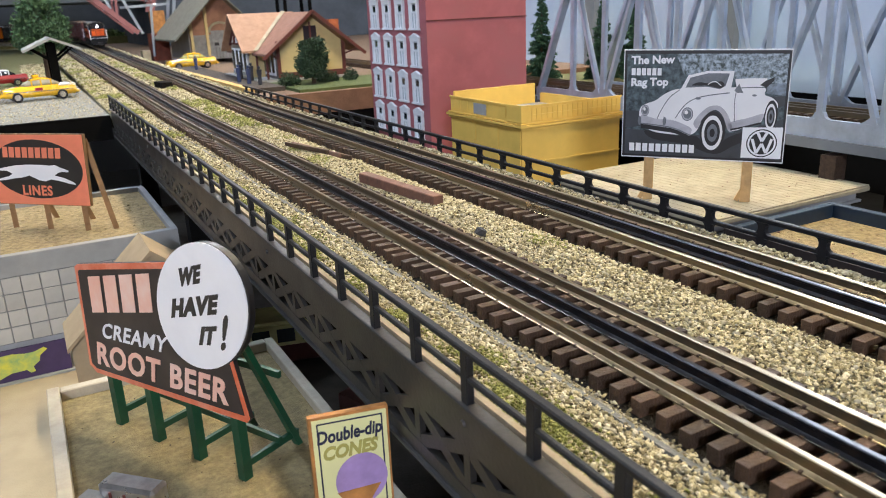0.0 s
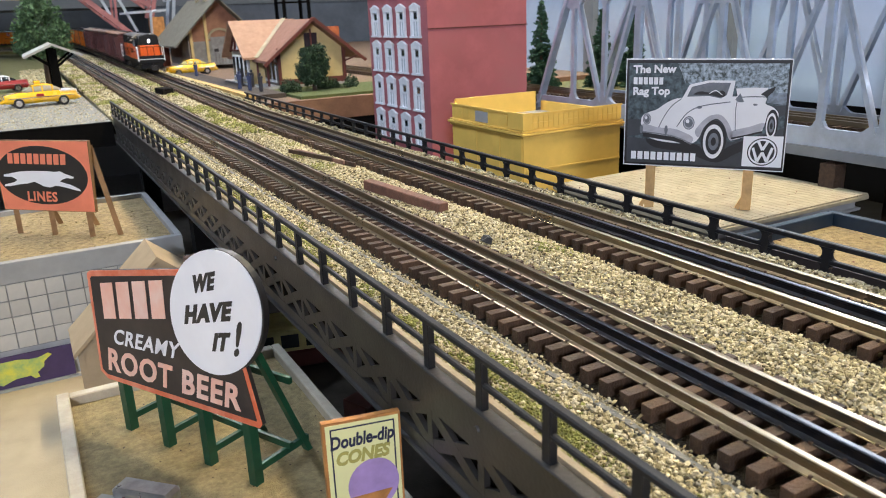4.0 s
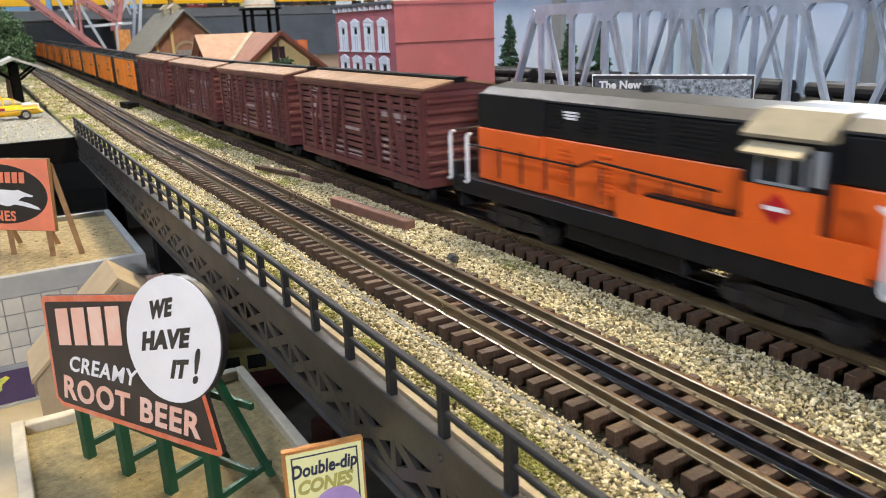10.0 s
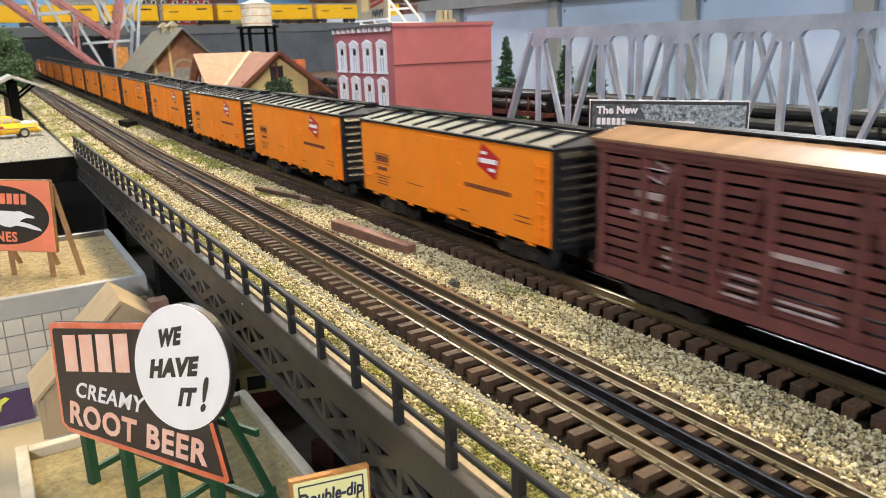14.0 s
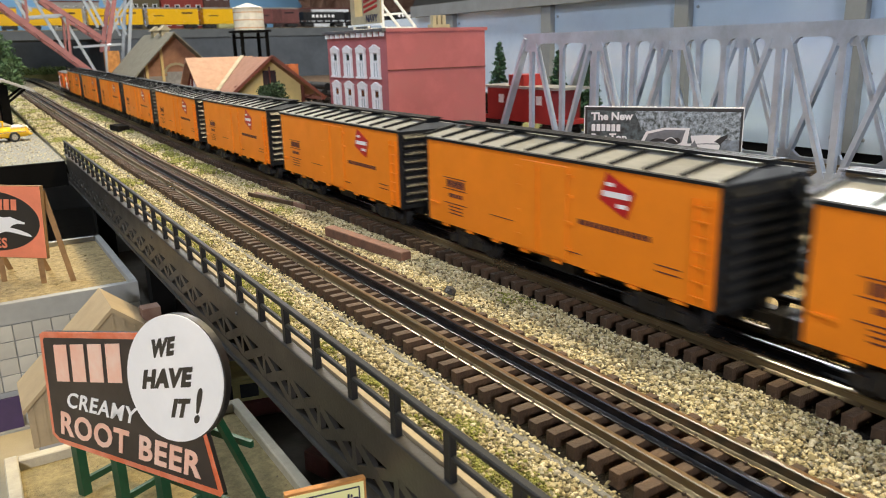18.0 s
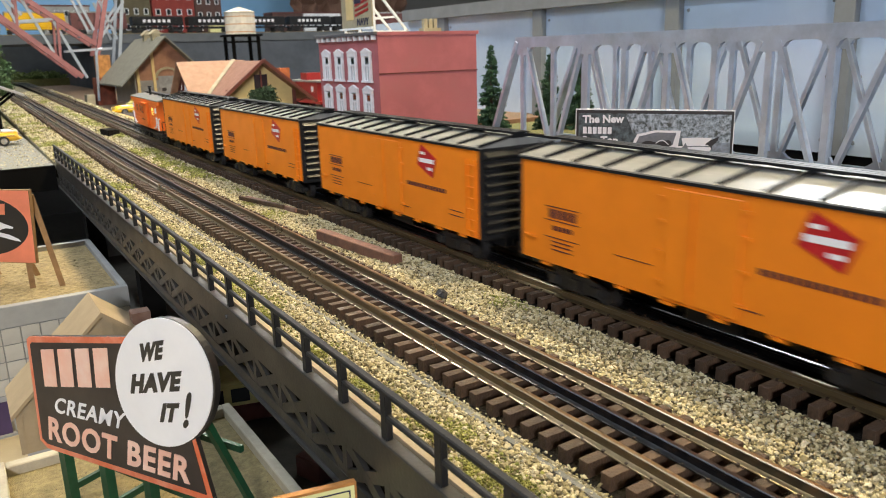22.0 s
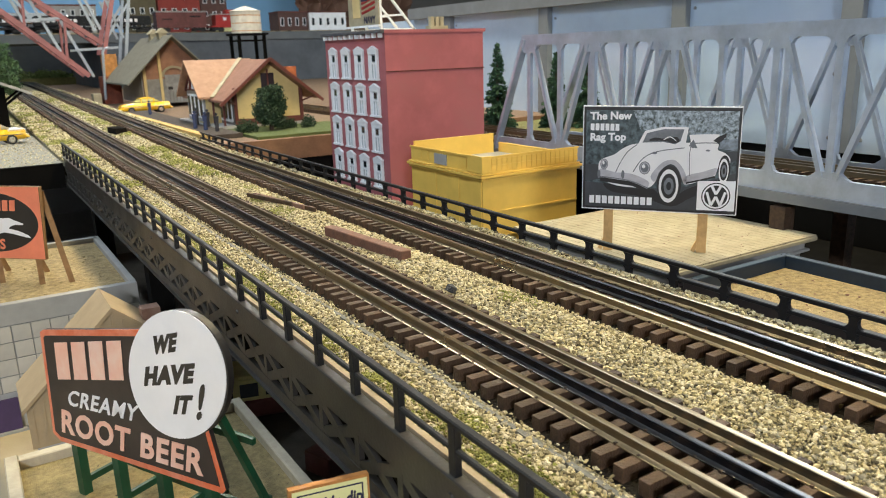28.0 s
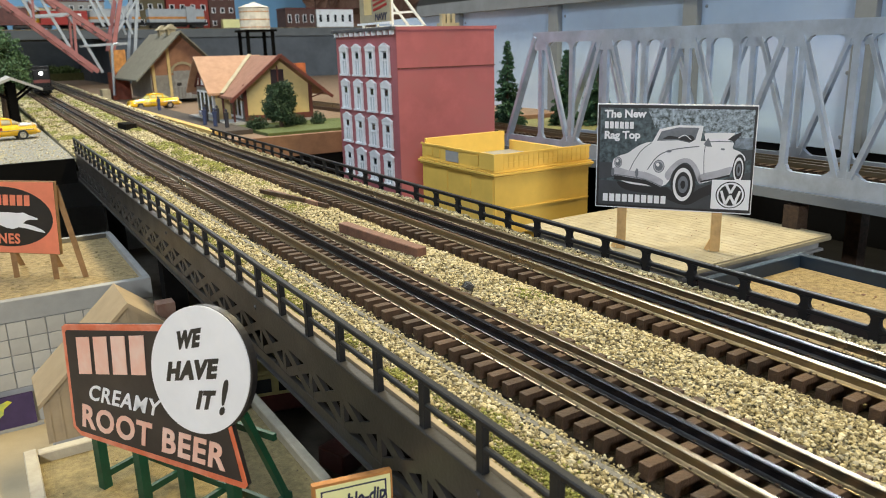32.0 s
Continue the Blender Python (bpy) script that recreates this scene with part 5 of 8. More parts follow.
    for y in (0.002, 0.052, 0.103):
        bm_bar(bm, (0.0025, y, 0.0), (0.0025, y, 0.075), 0.0035)
        bm_bar(bm, (0.0025, y, 0.070), (0.062, y, 0.0008), 0.0035)
        bm_bar(bm, (0.0025, y, 0.002), (0.062, y, 0.002), 0.0035)
        bm_bar(bm, (0.0025, y, 0.022), (0.042, y, 0.024), 0.003)
    bm_bar(bm, (-0.004, -0.005, 0.008), (-0.004, 0.110, 0.008), 0.003)
    part("support_frame", bm, M_WHITE, s)
    c = thing("roof_vent", (0.445, 1.06, 0.1752), "small white chimney stack on the red building's roof", "chimney")
    boxpart("base", (-0.016, 0.016, -0.008, 0.008, 0, 0.006), M_CREAM, c)
    for i in range(3):
        boxpart("flue", (-0.013 + 0.009 * i, -0.007 + 0.009 * i, -0.004, 0.004, 0.006, 0.020), M_CREAM, c)


red_building()


# ---------------------------------------------------------------- the silver truss bridge behind
def truss_bridge():
    b = thing("truss_bridge", (0, 0, 0), "silver painted steel truss railway bridge", "bridge")
    y_end, pitch, n, zb, zt = 1.016, 0.0697, 17, 0.0045, 0.1475
    first = 0.931
    for k, x in enumerate((0.530, 0.655)):
        y_last = first - pitch * n
        boxpart("bottom_chord", (x - 0.0030, x + 0.0030, y_last, y_end + 0.006, zb - 0.0200, zb), M_TRUSS, b)
        boxpart("deck_flange", (x - 0.0075, x + 0.0060, y_last, y_end + 0.004, zb - 0.0310, zb - 0.0200), M_FRAMEGREY, b, "blue-grey deck flange")
        boxpart("top_chord", (x - 0.0030, x + 0.0030, y_last, 0.9480, zt, zt + 0.0150), M_TRUSS, b)
        bm = bmesh.new()
        bm_bar(bm, (x, y_end, zb - 0.010), (x, 0.9425, zt + 0.008), 0.0060, 0.0110, up=(1, 0, 0))
        part("end_post", bm, M_TRUSS, b)
        for i in range(n):
            y = first - pitch * i
            boxpart("upright", (x - 0.0028, x + 0.0028, y - 0.0038, y + 0.0038, zb, zt), M_TRUSS, b)
            up_node = i % 2 == 0
            # diagonals run down from the upper joints to the lower ones
            lo, hi = (y - pitch, y) if up_node else (y, y - pitch)
            s = 1 if hi > lo else -1
            bm = bmesh.new()
            bm_bar(bm, (x, lo + s * 0.0075, zb), (x, hi - s * 0.0105, zt), 0.0052, 0.0074, up=(1, 0, 0))
            part("diagonal", bm, M_TRUSS, b)
            z, d = (zt, -1) if up_node else (zb, 1)
            bm = bmesh.new()
            bm_prism(bm, [(-0.024, 0), (0.024, 0), (0.019, d * 0.0022), (0.0125, d * (0.0115 if up_node else 0.0075)), (-0.0125, d * (0.0115 if up_node else 0.0075)), (-0.019, d * 0.0022)], -0.0027, 0.0027, Matrix.Translation((x, y, z)) @ Matrix.Rotation(math.pi / 2, 4, "Z"))
            part("gusset", bm, M_TRUSS, b)
            z, d = (zb, 1) if up_node else (zt, -1)
            bm = bmesh.new()
            bm_prism(bm, [(-0.0115, 0), (0.0115, 0), (0.0072, d * 0.0022), (0.0050, d * 0.0070), (-0.0050, d * 0.0070), (-0.0072, d * 0.0022)], -0.0026, 0.0026, Matrix.Translation((x, y, z)) @ Matrix.Rotation(math.pi / 2, 4, "Z"))
            part("gusset", bm, M_TRUSS, b)
    for i in range(n):
        y = first - pitch * i
        boxpart("cross_beam", (0.5335, 0.6515, y - 0.004, y + 0.004, zb - 0.026, zb - 0.010), M_TRUSS, b)
        if i % 2 == 0:
            boxpart("top_strut", (0.5335, 0.6515, y - 0.003, y + 0.003, zt + 0.004, zt + 0.012), M_TRUSS, b)
    slab("truss_deck", (0.5345, 0.6505, -0.9, 1.36, -0.0095, -0.0040), M_ROADBED, "dark track deck inside the truss bridge", category="deck")
    for x in (0.5925 - GAUGE, 0.5925, 0.5925 + GAUGE):
        slab("bridge_rail", (x - 0.0013, x + 0.0013, -3.1, 6.45, 0.0015, 0.0070), M_RAIL, "brass-coloured rail on the truss bridge", category="rail")
    bm = bmesh.new()
    for i in range(290):
        y = -0.28 + 0.0121 * i
        bm_box(bm, 0.562, 0.623, y - 0.003, y + 0.003, -0.0064, 0.0015)
    tagged(part("bridge_ties", bm, M_TIE), "brown ties on the truss bridge", "ties", "", "stuff")
    for y in (1.0, 0.492):
        for x in (0.530, 0.655):
            p = thing("bridge_bent", (x, y, -0.178), "rusty wooden post under the truss bridge", "pier", "posts under the truss")
            boxpart("column", (-0.009, 0.009, -0.009, 0.009, 0, 0.147), M_TIE, p)


truss_bridge()

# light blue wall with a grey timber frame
# Black sheet added so the void under the panel stays dark.
slab("backdrop_dark_sheet", (0.957, 0.975, -0.6, 2.30, -0.178, -0.0305), M_BLACK, "black sheet added for the dark void under the back panel", category="skirt")
slab("backdrop_wall", (0.955, 0.975, -0.6, 2.30, -0.030, 0.2300), M_BACKWALL, "pale blue-grey painted back panel", category="wall")
slab("frame_beam", (0.935, 0.980, -0.6, 2.0, 0.2302, 0.2600), M_FRAMEGREY, "grey timber beam above the panels", category="beam")
for y in (1.395, 1.005, 0.675, 0.35, 1.80):
    slab("frame_post", (0.940, 0.9545, y - 0.016, y + 0.016, -0.030, 0.2300), M_FRAMEGREY, "grey upright of the wall frame", category="post")


bm = bmesh.new()
bm_tube(bm, (0, 0, 0), (-0.0016, 0, 0), 0.0034, 0.0026, 10)
screw = mesh_of("screw", bm, M_FRAMEGREY)
for y in (1.395, 1.005, 0.675, 0.35, 1.80):
    for dy in (-0.026, 0.026):
        for z in (0.205, 0.090, -0.010):
            o = part("screw", screw, M_FRAMEGREY)
            o.location = (0.9548, y + dy, z)
            tagged(o, "dark screw head in the back panel", "screw", "screws of the back panel")


# ---------------------------------------------------------------- plants
def leaf_cloud(centres, radii, per, size, seed):
    rng = np.random.default_rng(seed)
    pts, sizes = [], []
    for c, r in zip(centres, radii):
        n = int(per * r * r)
        d = rng.normal(size=(n, 3))
        d /= np.linalg.norm(d, axis=1)[:, None]
        pts.append(np.array(c) + d * r * rng.uniform(0.45, 1.12, (n, 1)))
        sizes.append(size * rng.uniform(0.6, 1.4, n))
    return np.concatenate(pts), np.concatenate(sizes)


def broad_tree(at, height, width, material, label, seed, trunk=0.25, n=26, leaf=0.0028):
    t = thing("tree", at, label, "tree")
    rng = random.Random(seed)
    bm = bmesh.new()
    bm_tube(bm, (0, 0, 0), (0, 0, height * 0.6), width * 0.06, width * 0.03, 8)
    cs, rs = [], []
    for i in range(n):
        a, u = rng.uniform(0, 6.28), rng.uniform(0, 1)
        z = height * (trunk + (1 - trunk) * u)
        r = width * 0.5 * (0.95 - 0.75 * abs(u - 0.32) ** 1.1) * rng.uniform(0.5, 1.0)
        p = (r * math.cos(a) * 0.8, r * math.sin(a) * 0.8, z)
        cs.append(p)
        rs.append(width * rng.uniform(0.11, 0.20))
        bm_tube(bm, (0, 0, min(z * 0.7, height * 0.55)), p, width * 0.018, width * 0.006, 5)
    part("trunk", bm, M_BARK, t)
    pts, sizes = leaf_cloud(cs, rs, 9.0 / (leaf * leaf), leaf, seed)
    part("crown", scatter("crown", pts, sizes, material, seed, 1.0, kind_mesh="leaf"), material, t)
    return t


def fir_tree(at, height, width, seed):
    t = thing("fir_tree", at, "dark green model fir tree", "tree", "fir trees by the bridge")
    rng = np.random.default_rng(seed)
    bm = bmesh.new()
    bm_tube(bm, (0, 0, 0), (0, 0, height), width * 0.06, width * 0.01, 7)
    pts, sizes = [], []
    tiers = 19
    for k in range(tiers):
        u = k / (tiers - 1)
        z0 = height * (0.08 + 0.88 * u)
        reach = width * 0.5 * (1 - u) ** 0.85 + 0.002
        for j in range(max(5, int(13 * (1 - u)))):
            a = rng.uniform(0, 6.28)
            r = reach * rng.uniform(0.7, 1.1)
            tip = (r * math.cos(a), r * math.sin(a), z0 - r * 0.35)
            bm_tube(bm, (0, 0, z0), tip, 0.0008, 0.0003, 4)
            n = int(34 + r * 4200)
            s = rng.uniform(0.15, 1.0, n)[:, None]
            pts.append(np.array((0, 0, z0)) * (1 - s) + np.array(tip) * s + rng.normal(0, 0.0016, (n, 3)))
            sizes.append(rng.uniform(0.0018, 0.0036, n))
    part("trunk", bm, M_BARK, t)
    part("foliage", scatter("foliage", np.concatenate(pts), np.concatenate(sizes), M_FIR, seed, 1.0, kind_mesh="leaf"), M_FIR, t)


fir_tree((0.690, 1.232, -0.0150), 0.170, 0.070, 1)
fir_tree((0.800, 1.185, -0.0150), 0.150, 0.062, 2)
fir_tree((0.850, 1.150, -0.0150), 0.160, 0.066, 3)
slab("fir_ledge", (0.665, 0.955, 0.9, 1.345, -0.060, -0.0150), M_GRASS, "turf ledge behind the truss bridge", category="ground")
slab("truss_bank", (0.5, 0.664, 1.02, 1.345, -0.178, -0.0100), M_DARKWALL, "dark block under the far end of the truss bridge", category="ground")


# ---------------------------------------------------------------- the station and what stands round it
def gable_house(b, x0, x1, y0, y1, wall_h, ridge_h, ridge_axis, over, wall_mat, roof_mat, z=0.0):
    """Walls with gables and a roof in two slabs; ridge along 'x' or 'y'."""
    bm = bmesh.new()
    bm_box(bm, x0, x1, y0, y1, z, z + wall_h)
    part("wall", bm, wall_mat, b)
    cx, cy = (x0 + x1) / 2, (y0 + y1) / 2
    if ridge_axis == "y":
        bm = bmesh.new()
        bm_prism(bm, [(x0, z + wall_h), (x1, z + wall_h), (cx, z + ridge_h - 0.003)], y0, y1)
        part("gable", bm, wall_mat, b)
        s = (ridge_h - wall_h) / (cx - x0)
        for sx, e in ((-1, x0 - over), (1, x1 + over)):
            ez = z + ridge_h - s * (abs(e - cx))
            bm = bmesh.new()
            bm_prism(bm, [(cx, z + ridge_h), (e, ez), (e, ez - 0.005), (cx, z + ridge_h - 0.005)], y0 - over, y1 + over)
            part("roof", bm, roof_mat, b)
    else:
        rot = Matrix(((0, 1, 0, 0), (1, 0, 0, 0), (0, 0, 1, 0), (0, 0, 0, 1)))
        bm = bmesh.new()
        bm_prism(bm, [(y0, z + wall_h), (y1, z + wall_h), (cy, z + ridge_h - 0.003)], x0, x1, rot)
        part("gable", bm, wall_mat, b)
        s = (ridge_h - wall_h) / (cy - y0)
        for e in (y0 - over, y1 + over):
            ez = z + ridge_h - s * (abs(e - cy))
            bm = bmesh.new()
            bm_prism(bm, [(cy, z + ridge_h), (e, ez), (e, ez - 0.005), (cy, z + ridge_h - 0.005)], x0 - over, x1 + over, rot)
            part("roof", bm, roof_mat, b)


def station():
    b = thing("station", (0.0, 0.0, -0.004), "cream railway station with a wide brown gabled roof", "railway station")
    gable_house(b, 0.268, 0.415, 1.575, 1.86, 0.082, 0.140, "y", 0.028, M_STATION, M_ROOF_BROWN)
    # The cross gable takes the lighter roof tone for its lit slope.
    gable_house(b, 0.2345, 0.345, 1.668, 1.813, 0.082, 0.1415, "x", 0.020, M_STATION, M_ROOF_LIT)
    bm = bmesh.new()
    bm_bar(bm, (0.3415, 1.7405, 0.1432), (0.2420, 1.6420, 0.0650), 0.009, 0.0016)
    part("valley_flashing", bm, M_CREAM, b, "pale metal valley strip")
    boxpart("end_trim", (0.2320, 0.2343, 1.737, 1.744, 0.080, 0.125), M_TRIM, b)
    boxpart("plinth", (0.225, 0.425, 1.568, 1.87, 0, 0.008), M_CONCRETE, b)
    # gable window, corner boards and a dado
    boxpart("gable_window", (0.328, 0.356, 1.572, 1.5745, 0.072, 0.112), M_GLASS, b, "tall dark gable window")
    boxpart("window_trim", (0.3405, 0.3435, 1.570, 1.5735, 0.066, 0.120), M_TRIM, b)
    for x in (0.268, 0.412):
        boxpart("corner_board", (x - 0.002, x + 0.005, 1.571, 1.5748, 0.006, 0.084), M_TRIM, b)
    boxpart("dado", (0.272, 0.411, 1.572, 1.5748, 0.006, 0.020), M_TRIM, b)
    for side in (-1, 1):
        bm = bmesh.new()
        bm_bar(bm, (0.3415, 1.545, 0.141), (0.3415 + side * 0.112, 1.545, 0.051), 0.004, 0.006)
        part("bargeboard", bm, M_TRIM, b)
        bm = bmesh.new()
        bm_bar(bm, (0.3415 + side * 0.072, 1.574, 0.050), (0.3415 + side * 0.098, 1.552, 0.062), 0.003)
        part("bracket", bm, M_TRIM, b)
    boxpart("chimney", (0.412, 0.434, 1.640, 1.665, 0.060, 0.122), M_CHIMNEY, b, "orange brick chimney")
    # half-timbered front gable, porch windows and posts
    turn = Matrix(((0, 1, 0, 0), (1, 0, 0, 0), (0, 0, 1, 0), (0, 0, 0, 1)))
    bm = bmesh.new()
    bm_prism(bm, [(1.676, 0.0780), (1.805, 0.0780), (1.7405, 0.1310)], 0.2322, 0.2344, turn)
    part("gable_infill", bm, M_WHITE, b, "white plaster gable infill")
    for (ya, za), (yb, zb) in (((1.672, 0.0745), (1.7405, 0.1300)), ((1.809, 0.0745), (1.7405, 0.1300)), ((1.676, 0.0780), (1.805, 0.0780)), ((1.712, 0.0780), (1.726, 0.1120)), ((1.769, 0.0780), (1.755, 0.1120))):
        bm = bmesh.new()
        bm_bar(bm, (0.2310, ya, za), (0.2310, yb, zb), 0.0030, 0.0060, up=(1, 0, 0))
        part("gable_timber", bm, M_TRIM, b)
    boxpart("wing_panel", (0.2328, 0.2343, 1.670, 1.811, 0.010, 0.078), M_CONCRETE, b, "grey boarded wing wall")
    for y in (1.680, 1.712, 1.744, 1.776):
        w = boxpart("window", (0.2308, 0.2326, y, y + 0.024, 0.018, 0.068), M_WHITE, b, "white framed window")
        for k in range(2):
            boxpart("pane", (0.2300, 0.2306, y + 0.003 + 0.0100 * k, y + 0.011 + 0.0100 * k, 0.022, 0.064), M_GLASS, w)
    # Dark grey panel paints in the shade of the recess under the eave.
    boxpart("side_panel", (0.2655, 0.2678, 1.577, 1.6675, 0.008, 0.080), M_SIDEPANEL, b, "shaded grey side wall")
    for y in (1.584, 1.612, 1.640):
        w = boxpart("window", (0.2632, 0.2653, y, y + 0.022, 0.014, 0.066), M_WHITE, b, "white framed window")
        for k in range(2):
            boxpart("pane", (0.2624, 0.2630, y + 0.003 + 0.0090 * k, y + 0.010 + 0.0090 * k, 0.020, 0.061), M_GLASS, w)
    for y in (1.580, 1.655):
        boxpart("porch_post", (0.2445, 0.2480, y - 0.002, y + 0.002, 0.008, 0.058), M_TRIM, b)
    # garden, platform edge and planting
    slab("platform", (0.175, 0.234, 1.43, 2.5, -0.0063, 0.0020), M_DARKDECK, "dark brown station platform", category="platform")
    slab("platform_edge", (0.160, 0.1745, 1.43, 2.5, -0.0063, 0.0030), M_OCHRE, "ochre platform edge strip", category="platform")
    slab("garden", (0.24, 0.47, 1.3622, 1.565, -0.0062, -0.0010), M_LAWN, "green scenic lawn before the station", category="ground")
    broad_tree((0.306, 1.47, -0.0012), 0.076, 0.078, M_LEAF, "dark green bushy model tree by the station", 3, 0.30, 60, 0.0028)
    for i, (x, y, r) in enumerate(((0.245, 1.455, 0.014), (0.330, 1.475, 0.014), (0.385, 1.470, 0.013), (0.262, 1.462, 0.012), (0.352, 1.480, 0.010))):
        s = thing("shrub", (x, y, -0.0012), "small round dark green shrub", "shrub", "shrubs by the station")
        pts, sizes = leaf_cloud([(0, 0, r), (r * 0.5, 0, r * 0.7), (-r * 0.4, r * 0.3, r * 0.6)], [r, r * 0.7, r * 0.7], 2200000, 0.0020, 20 + i)
        part("leaves", scatter("leaves", pts, sizes, M_LEAF, 30 + i, 1.0, kind_mesh="leaf"), M_LEAF, s)


station()


def figure(at, material, h=0.036):
    """A small painted platform figurine, one plain shape."""
    bm = bmesh.new()
    bm_tube(bm, (0, 0, 0), (0, 0, h * 0.45), 0.0042, 0.0038, 8)
    bm_tube(bm, (0, 0, h * 0.45), (0, 0, h * 0.82), 0.0038, 0.0055, 8)
    bmesh.ops.create_icosphere(bm, subdivisions=1, radius=0.0034, matrix=Matrix.Translation((0, 0, h * 0.92)))
    o = part("figurine", bm, material)
    o.location = at
    tagged(o, "small painted figurine standing on the platform", "figurine", "figurines on the platform")


M_HOUSERED = mat("house_red", (0.27, 0.040, 0.030), 0.8, 0, 0.15, 30, 0.2, 300)
M_HOUSEBROWN = mat("house_brown", (0.095, 0.048, 0.040), 0.8, 0, 0.15, 30, 0.2, 300)
M_HOUSEOLIVE = mat("house_olive", (0.12, 0.10, 0.055), 0.8, 0, 0.15, 30, 0.2, 300)
M_BLUECLOTH = mat("figurine_blue", (0.03, 0.045, 0.12), 0.7)
M_DARKCLOTH = mat("figurine_dark", (0.025, 0.025, 0.035), 0.7)
for k, p in enumerate(((0.206, 1.50, 0.0022), (0.196, 1.545, 0.0022), (0.215, 1.68, 0.0022), (0.190, 1.60, 0.0022), (0.222, 1.62, 0.0022), (0.205, 2.10, 0.0022))):
    figure(p, M_DARKCLOTH if k % 2 == 0 else M_BLUECLOTH)


def shed():
    b = thing("freight_shed", (0.0, 0.0, 0.006), "tan brick freight house with a steep grey roof", "building")
    gable_house(b, 0.280, 0.458, 2.52, 2.86, 0.118, 0.206, "y", 0.055, M_SHED, M_SHEDROOF)
    boxpart("side_cladding", (0.2770, 0.2798, 2.525, 2.855, 0.001, 0.105), M_CONCRETE, b, "grey weathered side cladding")
    for x in (0.285, 0.333):
        boxpart("corner_post", (x - 0.004, x + 0.004, 2.512, 2.5198, 0, 0.115 if x < 0.3 else 0.160), M_STATION, b)
    boxpart("front_cladding", (0.281, 0.457, 2.5172, 2.5198, 0.0, 0.074), M_CLADDING, b, "grey weathered board cladding")
    boxpart("door", (0.345, 0.405, 2.5140, 2.5170, 0.0, 0.086), M_CLADDING, b, "grey freight door")
    boxpart("door_window", (0.352, 0.366, 2.5130, 2.5139, 0.040, 0.050), M_INK, b)
    for i in range(1, 6):
        boxpart("batten", (0.345 + 0.010 * i - 0.0008, 0.345 + 0.010 * i + 0.0008, 2.5128, 2.5139, 0.002, 0.036), M_SIDEPANEL, b)
    bm = bmesh.new()
    arc = [(0.375 + 0.036 * math.cos(a), 0.080 + 0.030 * math.sin(a)) for a in [math.pi * i / 10 for i in range(11)]]
    for p, q in zip(arc, arc[1:]):
        bm_bar(bm, (p[0], 2.516, p[1]), (q[0], 2.516, q[1]), 0.006, 0.007)
    part("arch_trim", bm, M_CREAM, b, "pale arched trim")
    for y in (2.58, 2.70):
        bm = bmesh.new()
        bm_box(bm, 0.357, 0.381, y, y + 0.035, 0.190, 0.214)
        bm_prism(bm, [(0.350, 0.214), (0.388, 0.214), (0.369, 0.230)], y - 0.005, y + 0.040)
        part("roof_vent", bm, M_CREAM, b, "pale pointed roof vent")


shed()


def car(name, at, turn, body_mat, label, roof_mat=None, glass=M_GLASS):
    c = thing(name, at, label, "toy car", turn=turn)
    L, W = 0.115, 0.041
    side = curve_loop([(-L / 2, 0.0085), (-L * 0.505, 0.0150), (-L * 0.485, 0.0215), (-L * 0.34, 0.0245), (-L * 0.14, 0.0258), (L * 0.22, 0.0260), (L * 0.38, 0.0252), (L * 0.495, 0.0262), (L * 0.500, 0.0180), (L * 0.490, 0.0085)], 3)
    bm = bmesh.new()
    bm_prism(bm, side, -W / 2, W / 2)
    soften(bm, 0.0030, 2)
    part("body", bm, body_mat, c, smooth=True)
    bm = bmesh.new()
    bm_prism(bm, curve_loop([(-L * 0.20, 0.0245), (-L * 0.13, 0.0320), (-L * 0.06, 0.0365), (L * 0.12, 0.0370), (L * 0.22, 0.0330), (L * 0.29, 0.0250)], 3), -W * 0.41, W * 0.41)
    soften(bm, 0.0018, 2)
    part("cabin_glass", bm, glass, c, "glazed cabin", smooth=True)
    bm = bmesh.new()
    bm_prism(bm, curve_loop([(-L * 0.10, 0.0350), (-L * 0.05, 0.0378), (L * 0.04, 0.0388), (L * 0.13, 0.0380), (L * 0.19, 0.0352), (L * 0.04, 0.0356)], 3), -W * 0.415, W * 0.415)
    soften(bm, 0.0010, 1)
    part("roof", bm, roof_mat or body_mat, c, smooth=True)
    for x in (-0.098 * L, 0.03 * L, 0.17 * L):
        boxpart("pillar", (x - 0.0011, x + 0.0011, -W * 0.43, W * 0.43, 0.024, 0.0350), roof_mat or body_mat, c)
    for x in (-0.32 * L, 0.30 * L):
        for y in (-W / 2 + 0.003, W / 2 - 0.003):
            s = 1 if y > 0 else -1
            w = tubepart("wheel", (x, y - 0.0035, 0.0085), (x, y + 0.0035, 0.0085), 0.0085, M_RUBBER, c, n=18)
            tubepart("hubcap", (x, y + s * 0.0030, 0.0085), (x, y + s * 0.0041, 0.0085), 0.0052, M_CHROME, w, n=14)
    for x0, x1 in ((-L / 2 - 0.003, -L / 2 + 0.002), (L / 2 - 0.002, L / 2 + 0.003)):
        boxpart("bumper", (x0, x1, -W * 0.49, W * 0.49, 0.0080, 0.0120), M_CHROME, c, "chrome bumper", bevel=0.001)
    boxpart("side_trim", (-L * 0.46, L * 0.46, -W / 2 - 0.0006, W / 2 + 0.0006, 0.0162, 0.0174), M_CHROME, c)
    for y in (-W * 0.36, W * 0.36):
        boxpart("headlight", (-L / 2 - 0.0014, -L / 2 + 0.002, y - 0.003, y + 0.003, 0.0150, 0.0205), M_CHROME, c)
    return c


